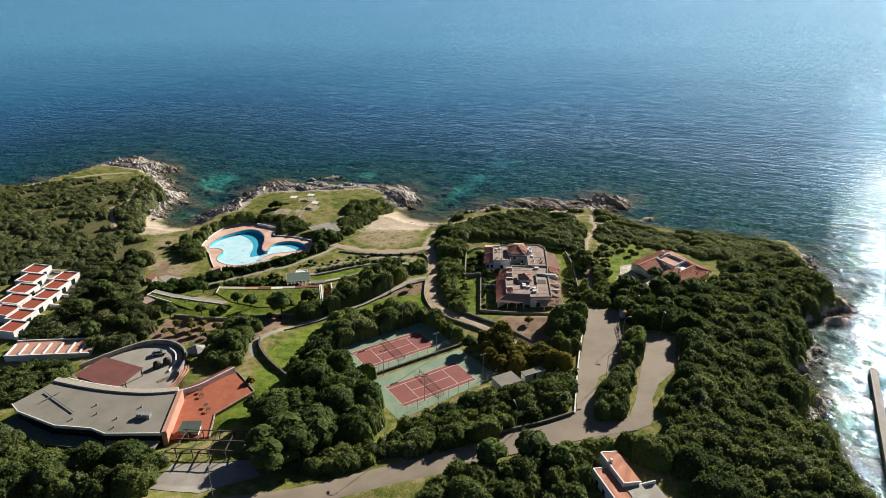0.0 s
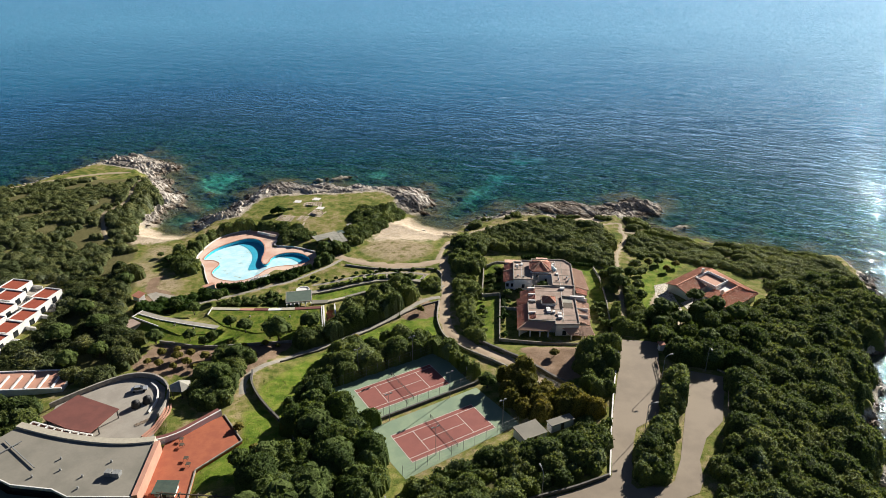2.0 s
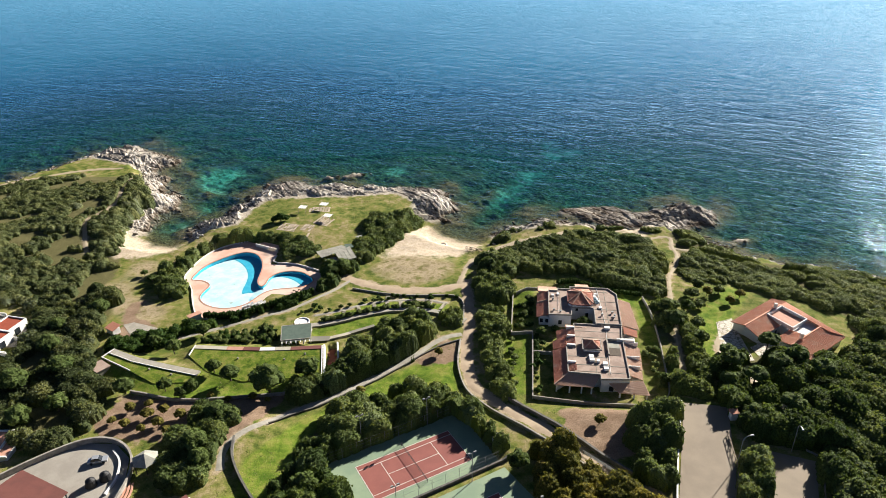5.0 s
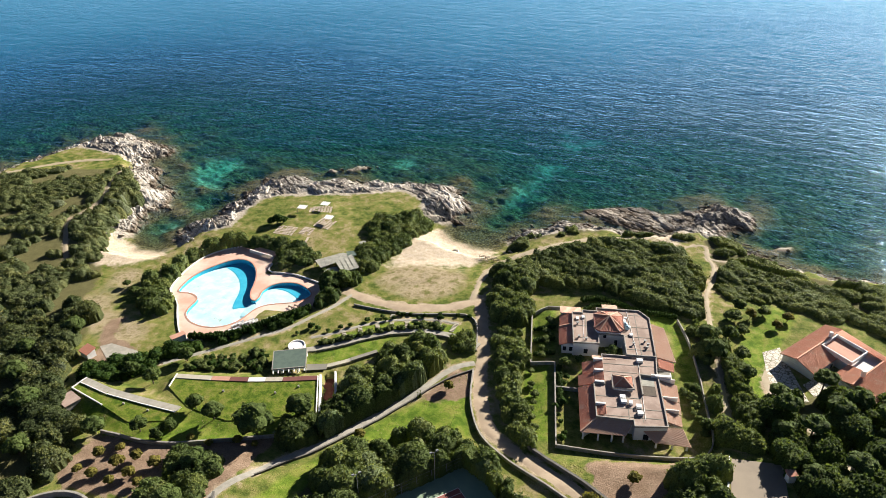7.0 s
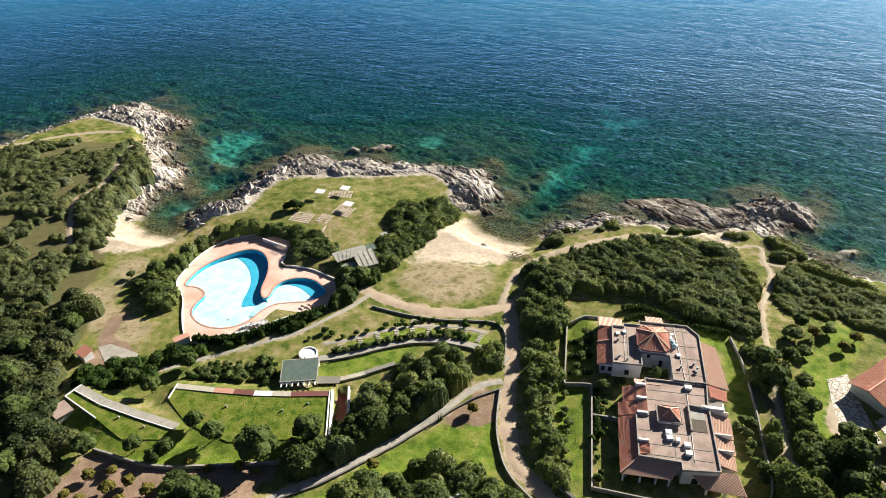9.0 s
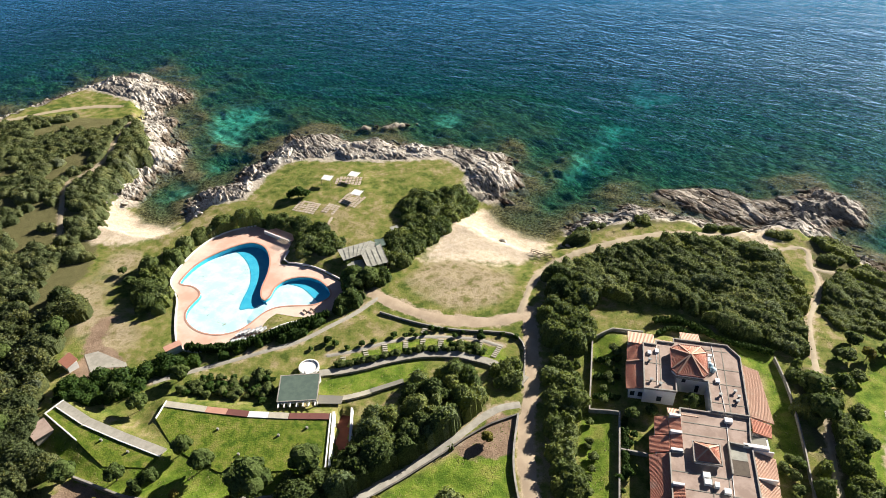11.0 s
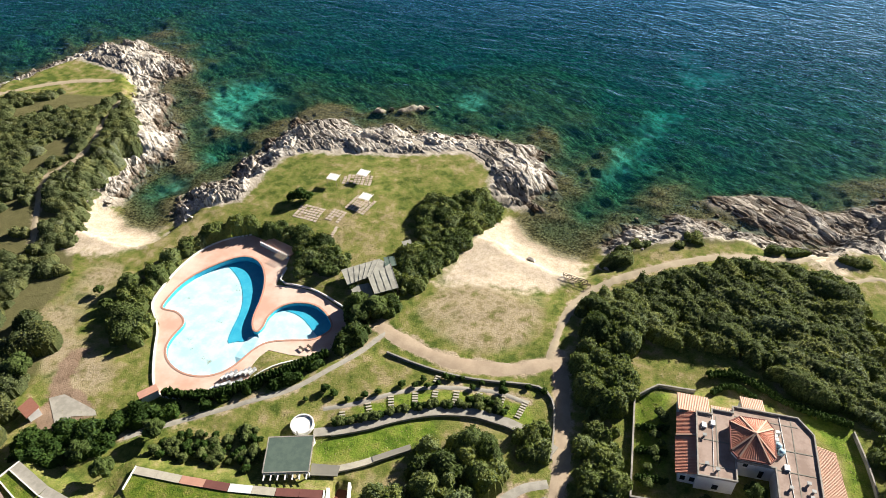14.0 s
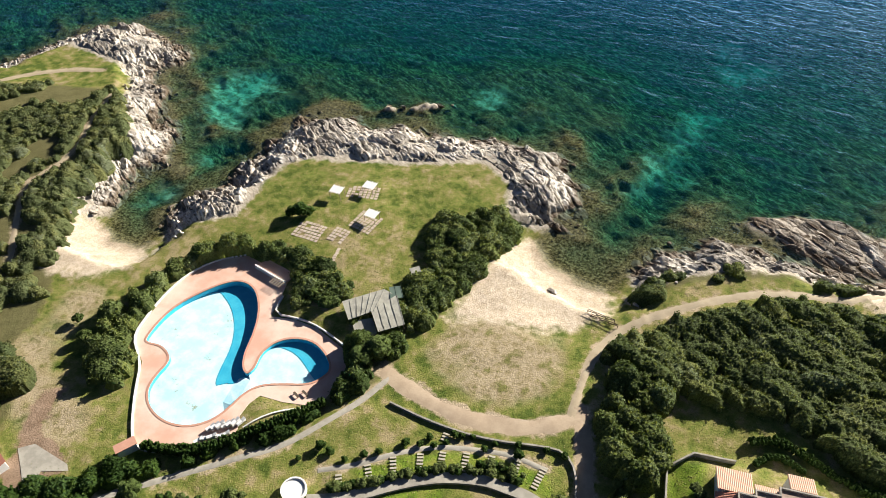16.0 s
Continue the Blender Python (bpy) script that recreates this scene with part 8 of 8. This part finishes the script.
for x, y, k, s in ((-36, 93, 1, 1.5), (-31, 97, 1, 1.5), (-40, 99, 1, 1.3), (-27, 102, 1, 1.4), (-34, 102, 1, 1.5), (-66, 150, 1, 1.0), (-63, 146, 0, 0.9), (-48, 116, 0, 1.0), (-42, 117, 1, 1.2), (-33, 127, 1, 1.3), (-26, 118, 1, 1.4), (-29, 108, 1, 1.3), (-38, 106, 1, 1.1), (-20, 112, 0, 1.2), (-37, 140, 0, 1.2),
                   (-17, 176, 0, 0.8), (-27, 171, 0, 0.9), (-8, 172, 0, 0.8), (8, 152, 0, 1.0), (14, 96, 1, 1.2), (24, 99, 1, 1.3), (30, 96, 1, 1.1), (18, 91, 0, 1.1), (-124, 168, 1, 1.2), (-116, 176, 1, 1.1),
                   (-126, 186, 1, 1.0), (-108, 162, 0, 1.1), (-114, 156, 1, 1.0), (-130, 196, 0, 1.0), (-122, 205, 1, 1.0), (-90, 188.5, 0, 0.9), (-86, 199, 0, 0.9), (-97, 191, 0, 0.9), (51, 219, 1, 1.0), (52, 213, 1, 1.0),
                   (45, 186, 0, 0.7), (44.5, 199, 0, 0.6), (13.5, 205.5, 0, 0.6), (17.6, 207.2, 0, 0.55), (25.6, 210.6, 0, 0.75), (-57, 237, 1, 0.9), (-54, 240, 1, 0.9), (-62, 246.5, 0, 0.5), (-70, 250, 0, 0.6), (-74, 252, 0, 0.55),
                   (62, 190, 3, 1.0), (63, 197, 3, 0.8), (75, 203, 3, 0.95), (74, 191, 3, 1.05), (79, 194, 3, 1.0), (84, 189, 3, 1.1), (66, 184, 3, 1.0), (71, 172, 3, 1.0), (60, 183, 1, 0.9), (62, 170, 1, 0.9), (58, 206, 0, 0.9),
                   (59, 214, 5, 1.5), (57.5, 222, 0, 0.9), (62, 226, 5, 1.3), (66, 234, 2, 1.0), (61, 233, 5, 1.5), (72, 230, 2, 0.9), (70, 236, 5, 1.2), (76, 234, 2, 1.0), (64, 239, 5, 1.4), 
                   (-56.9, 174.3, 1, 1.4), (-48.5, 180.6, 1, 1.05), (-74.0, 179.5, 0, 0.85), (-68.3, 176.8, 1, 0.8), (-83.8, 171.1, 0, 0.8), (-78.8, 169.7, 0, 0.7), (-77.0, 172.1, 0, 0.7), (-94.0, 169.5, 1, 0.85), (-65.6, 161.4, 1, 0.9), (-27, 203, 1, 0.9), (-31, 192, 1, 0.9), (-117, 228, 0, 0.6), (-122, 232, 0, 0.5), (-88, 276, 4, 2.0), (-86, 276.5, 4, 1.6), (-90, 275.5, 4, 1.5)):
    grow(k, x, y, s)
for x, y, s in ((-89, 163, 0.8), (-85, 165, 0.7), (-83, 160.5, 1.0), (-80, 163, 0.8), (-79, 158, 0.9), (-75, 161.5, 0.9), (-76, 156, 0.7), (-87, 157, 0.8), (-71, 170, 0.6), (-60, 170.8, 0.7), (-56, 170.5, 0.5), (-82, 155.5, 0.7), (-66, 169, 0.6), (-91, 158, 0.7),
                (-46, 121, 0.9), (-53, 129, 0.8), (-15, 195, 0.8), (-33, 176, 0.8), (27, 168, 0.9)):
    grow(2, x, y, s)
for i in range(60):
    t = i / 60
    spot = [(-38 + 26 * t, 225.4), (5.8, 178 + 26 * t), (12.6, 178 + 26 * t), (7 + 4 * t, 208 + 20 * t), (-62 + 30 * t, 213 + 12 * t), (44 - 1.5 * t, 182 + 20 * t)][i % 6]
    grow(4 + i % 2, spot[0] + float(rng.normal(0, 0.7)), spot[1] + float(rng.normal(0, 0.9)), float(rng.uniform(0.5, 0.95)))


for i in range(120):
    t = float(rng.uniform())
    q = smooth_line([(-52, 208.9), (-45.9, 211.6), (-37.7, 216.6), (-27, 219.4), (-18, 218.6)], 1.0)
    x, y = q[int(t * (len(q) - 1))]
    up = float(rng.uniform(0.1, 1.0)) if x < -28 else float(rng.uniform(0.1, 3.4))
    grow(4 + int(rng.integers(2)), x - 0.3 * up, y + up, float(rng.uniform(0.3, 0.75)))


bed_area = np.array([(-84.7, 194.8), (-83.1, 199.6), (-77.2, 201.5), (-66, 204.5), (-63.5, 200), (-64.6, 196.6), (-74, 194.8)])
spots = rng.uniform((-85, 194), (-63, 205), (170, 2))
for x, y in spots[inside(spots[:, 0], spots[:, 1], bed_area)]:
    grow(4 + int(rng.integers(2)), float(x), float(y), float(rng.uniform(0.3, 0.9)))


# clipped hedges
def hedge(pts, width, height, label="clipped green garden hedge"):
    p = smooth_line(pts, 0.7)
    n = sides(p)
    V, F, o = [], [], 0
    spots = []
    for q, d in zip(p, n):
        for s in (-0.5, 0, 0.5):
            spots.append(q + d * s * width * 0.7 + rng.normal(0, 0.1, 2))
    spots = np.array(spots)
    return plant("hedge", spots, np.full(len(spots), height) * rng.uniform(0.9, 1.1, len(spots)), np.full(len(spots), 0.42 + width * 0.12), M_HEDGE, label, "hedge")


hedge([(19.4, 238), (24.5, 239.6), (30, 236.5), (35.5, 232.8), (45, 230.6)], 1.0, 1.5)
hedge([(20, 233.5), (23.5, 236.6), (28, 234.2)], 0.9, 1.2)
for y in (210.5, 216.4, 221.8):
    hedge([(5.8, y), (10.9, y - 0.2)], 0.9, 1.1)
hedge([(12.2, 204.5), (12.4, 190.5)], 0.9, 1.2)
for x, y, far in ((-81.5, 196.2, 4.6), (-78.4, 195.6, 4.2), (-75.4, 195.8, 4.8), (-72.2, 195.2, 4.4), (-68.6, 195.4, 5.4), (-65.2, 195.8, 6.0)):
    for q in range(int(far * 1.1)):
        if rng.uniform() < 0.8:
            grow(4 + int(rng.integers(2)), x + 0.2 * q + float(rng.normal(0, 0.35)), y + q * 1.0 + float(rng.normal(0, 0.3)), float(rng.uniform(0.35, 0.85)))
hedge([(-89.5, 208.3), (-80, 209.3), (-73, 214.6), (-66, 220), (-60.5, 226)], 1.5, 2.2, "long clipped hedge below the pool deck")

# ---- garden steps between the two curved walks ----
for (ax, ay), (bx, by) in (((-52, 212.8), (-50.5, 209)), ((-47.6, 216), (-46, 212.8)), ((-43.5, 218.6), (-42.4, 215.4)), ((-38.8, 220.6), (-38, 217.4)), ((-34.8, 222), (-34.4, 218)), ((-30.5, 223), (-30.2, 218.8)), ((-25.8, 223.6), (-26, 219.4)), ((-21, 223.8), (-21.4, 219.2)), ((-16.2, 223.4), (-17.4, 218.8)), ((-35.2, 226), (-35.4, 224))):
    st = empty("garden_steps", ax, ay, h1(ax, ay), "flight of pale stone slabs set in grass", "steps", "the garden steps")
    n = max(3, int(math.hypot(bx - ax, by - ay) / 0.62))
    wx, wy = (by - ay), -(bx - ax)
    ln = math.hypot(wx, wy)
    for k in range(n):
        t = (k + 0.5) / n
        x, y = ax + (bx - ax) * t, ay + (by - ay) * t
        z = h1(x, y)
        a, b = Vector((x - wx / ln * 0.6, y - wy / ln * 0.6, z + 0.1)), Vector((x + wx / ln * 0.6, y + wy / ln * 0.6, z + 0.1))
        under(part("slab", Build().bar(a, b, 0.36, 0.16), M_SLAB), st)

# ---- things on the headland and round the pool ----
for x, y, a in ((-81.6, 285.4, -6), (-73.9, 289.4, -10), (-69.6, 279.0, -12)):
    z = h1(x, y)
    shade = empty("sunshade", x, y, z, "square white canvas sunshade with a scalloped edge on four posts", "sunshade", "the sunshades", a)
    part("canvas", Build().prism([(-1.6, -1.3), (1.6, -1.3), (1.6, 1.3), (-1.6, 1.3)], [2.1, 2.1, 2.2, 2.2], [2.15, 2.15, 2.25, 2.25]), M_CANVAS, shade)
    for k in range(5):
        part("rafter", Build().bar((-1.5 + 0.75 * k, -1.5, 2.06), (-1.5 + 0.75 * k, 1.65, 2.2), 0.12, 0.1), M_CANVAS, shade)
    for i, j in ((-1.5, -1.2), (1.5, -1.2), (1.5, 1.2), (-1.5, 1.2)):
        part("post", Build().bar((i, j, -0.2), (i, j, 2.15), 0.09), M_WOOD, shade)
slab_mesh = Build().prism([(-0.42, -0.38), (0.42, -0.38), (0.42, 0.38), (-0.42, 0.38)], -0.1, 0.07).mesh("slab")
slab_mesh.materials.append(M_SLABROSE)
for x, y, nx_, ny_, a in ((-83.4, 271.2, 7, 6, -8), (-75.7, 271.6, 4, 5, -12), (-70.9, 277.8, 6, 7, -15), (-75.6, 288.6, 8, 5, 8)):
    z = h1(x, y)
    fl = empty("slab_terrace", x, y, z, "open grid of pale worn paving slabs in the grass", "terrace", "the slab terraces", a)
    for i in range(nx_):
        for j in range(ny_):
            if rng.uniform() < 0.93:
                px, py = (i - (nx_ - 1) / 2) * 1.06 + float(rng.normal(0, 0.03)), (j - (ny_ - 1) / 2) * 0.98 + float(rng.normal(0, 0.03))
                wx, wy = fl.matrix_world @ Vector((px, py, 0)) @ Vector((1, 0, 0)), fl.matrix_world @ Vector((px, py, 0)) @ Vector((0, 1, 0))
                sl = new("slab", slab_mesh)
                sl.matrix_basis = pose(px, py, h1(wx, wy) - z, 0, 0, float(rng.normal(0, 2)))
                sl.parent = fl
for k in range(9):
    x, y = -73.9 + 0.1 * float(rng.normal()), 267.2 - 0.75 * k
    sl = tagged(new("stepping_stone", slab_mesh), "pale stepping stone in the grass", "stepping stone", "the stepping stones")
    sl.matrix_world = pose(x, y, h1(x, y), 0, 0, float(rng.normal(0, 15)))
bx = empty("pool_pergola", -86.5, 257.2, 3.06, "raised terracotta terrace with timber steps by the pool", "terrace", turn=-20)
part("platform", Build().box(-4.5, 5.0, -1.2, 2.4, 0, 0.5), M_DECK, bx)
part("wall", Build().box(-4.8, 5.2, -1.6, -1.2, 0, 1.1), M_WHITE, bx)
for k in range(5):
    part("beam", Build().box(2.2 + 0.7 * k, 2.4 + 0.7 * k, -3.6, -1.4, 1.0, 1.15), M_WOOD, bx)
fr = empty("metal_frame", -80.2, 257.4, 3.0, "open grey metal frame stacked by the deck", "frame", turn=-20)
for k in range(5):
    part("bar", Build().bar((-1.6 + 0.8 * k, -1.2, 0.05), (-1.6 + 0.8 * k, 1.2, 1.6), 0.1), M_METAL, fr)
for z in (0.1, 0.8, 1.6):
    part("rail", Build().bar((-1.8, 1.2 if z > 1 else 0, z), (1.8, 1.2 if z > 1 else 0, z), 0.1), M_METAL, fr)


def lounger(x, y, a, z, stack):
    s = empty("sun_lounger", x, y, z, "stack of white plastic sun loungers", "sun lounger", "the stacked loungers", a)
    for k in range(stack):
        part("frame", Build().box(-0.33, 0.33, -0.95, 0.95, 0.22 + 0.2 * k, 0.30 + 0.2 * k), M_PLASTIC, s)
        part("backrest", Build().prism([(-0.32, 0.3), (0.32, 0.3), (0.32, 0.98), (-0.32, 0.98)], [0.30 + 0.2 * k] * 2 + [0.45 + 0.2 * k] * 2, [0.35 + 0.2 * k] * 2 + [0.52 + 0.2 * k] * 2), M_PLASTIC, s)
    for i, j in ((-0.28, -0.8), (0.28, -0.8), (0.28, 0.8), (-0.28, 0.8)):
        part("leg", Build().box(i - 0.04, i + 0.04, j - 0.04, j + 0.04, 0, 0.24), M_PLASTIC, s)


for k in range(7):
    lounger(-79.6 + 0.85 * k, 215.3 + 0.45 * k, -30 + float(rng.normal(0, 5)), 3.06, 3 + k % 3)
for k in range(5):
    lounger(-80.5 + 1.1 * k, 212.3 + 0.6 * k, -60 + float(rng.normal(0, 15)), 3.06, 2 + k % 3)
for x, y in ((-66.8, 226.6), (-65.2, 227.4)):
    b = empty("bench", x, y, 3.06, "low dark timber bench on the pool deck", "bench", "the deck benches", -30)
    part("seat", Build().box(-0.8, 0.8, -0.25, 0.25, 0.38, 0.46), M_DARKWOOD, b)
    for i in (-0.6, 0.6):
        part("leg", Build().box(i - 0.08, i + 0.08, -0.2, 0.2, 0, 0.38), M_DARKWOOD, b)
cab = empty("changing_cabin", -92.4, 207.0, 3.0, "low changing cabin with a pink roof", "cabin", turn=-40)
part("wall", Build().box(-0.9, 0.9, -1.8, 1.8, -0.8, 1.9), M_WHITE, cab)
part("roof", Build().box(-1.0, 1.0, -2.0, 2.0, 1.9, 2.05), M_PINKROOF, cab)
kx, ky = -113.5, 197.5
cot = empty("tool_shed", kx, ky, h1(kx, ky), "tiny white tool shed with a red roof", "shed", turn=-25)
part("wall", Build().box(-1.6, 1.6, -1.2, 1.2, -0.3, 1.9), M_WHITE, cot)
part("roof", Build().prism([(-1.9, -1.5), (1.9, -1.5), (1.9, 1.5), (-1.9, 1.5)], [1.8, 1.8, 2.4, 2.4], [1.95, 1.95, 2.55, 2.55]), M_TILE, cot)
pave("pad", [(-112.9, 201.7), (-110.4, 203.4), (-101.8, 201.5), (-100.7, 200.4), (-105.5, 198.9), (-105, 196.6), (-107.2, 196.1)], M_PATHSTONE, "worn concrete pad in the grass", "pavement", 0.07)


def car(x, y, a, z, paint, label):
    c = empty("car", x, y, z, label, "car", turn=a)
    part("body", Build().prism([(-2.1, -0.85), (2.1, -0.85), (2.1, 0.85), (-2.1, 0.85)], 0.3, [0.85, 0.8, 0.8, 0.85]), paint, c)
    cabn = Build()
    cabn.add([(-1.5, -0.78, 0.84), (1.0, -0.78, 0.82), (1.0, 0.78, 0.82), (-1.5, 0.78, 0.84), (-1.1, -0.62, 1.42), (0.35, -0.62, 1.42), (0.35, 0.62, 1.42), (-1.1, 0.62, 1.42)], [(4, 5, 6, 7), (0, 1, 5, 4), (1, 2, 6, 5), (2, 3, 7, 6), (3, 0, 4, 7)])
    part("windows", cabn, M_DARKGLASS, c)
    part("roof", Build().box(-1.08, 0.33, -0.6, 0.6, 1.42, 1.46), paint, c)
    for i in (-1.3, 1.3):
        for j in (-0.85, 0.85):
            wh = part("wheel", Build().tube(0, 0, -0.1, 0.1, 0.32, 0.32, 14), M_RUBBER, c)
            wh.matrix_basis = pose(i, j, 0.32, 90, 0, 0)


car(-87.0, 145.2, 20, 5.03, M_CAR, "small silver car parked on the plaza")
car(-108.5, 84.5, 60, h1(-108.5, 84.5), M_CAR, "silver car parked under trees")
for x, y in ((-84.5, 138.3), (-82.4, 140.4)):
    d = empty("covered_stand", x, y, 5.02, "round stand under a black cover", "stand", "the covered stands")
    part("cover", Build().tube(0, 0, 0.1, 1.6, 1.3, 1.0, 14).tube(0, 0, 1.6, 2.1, 1.0, 0.25, 14), M_BLACK, d)
for k in range(3):
    p = empty("pallet", -80.6 + 0.9 * k, 131.2 + 1.0 * k, 5.02, "timber pallet on the plaza", "pallet", "the pallets", 40)
    for j in range(4):
        part("plank", Build().box(-0.6, 0.6, -0.5 + 0.3 * j, -0.3 + 0.3 * j, 0.1, 0.16), M_WOOD, p)
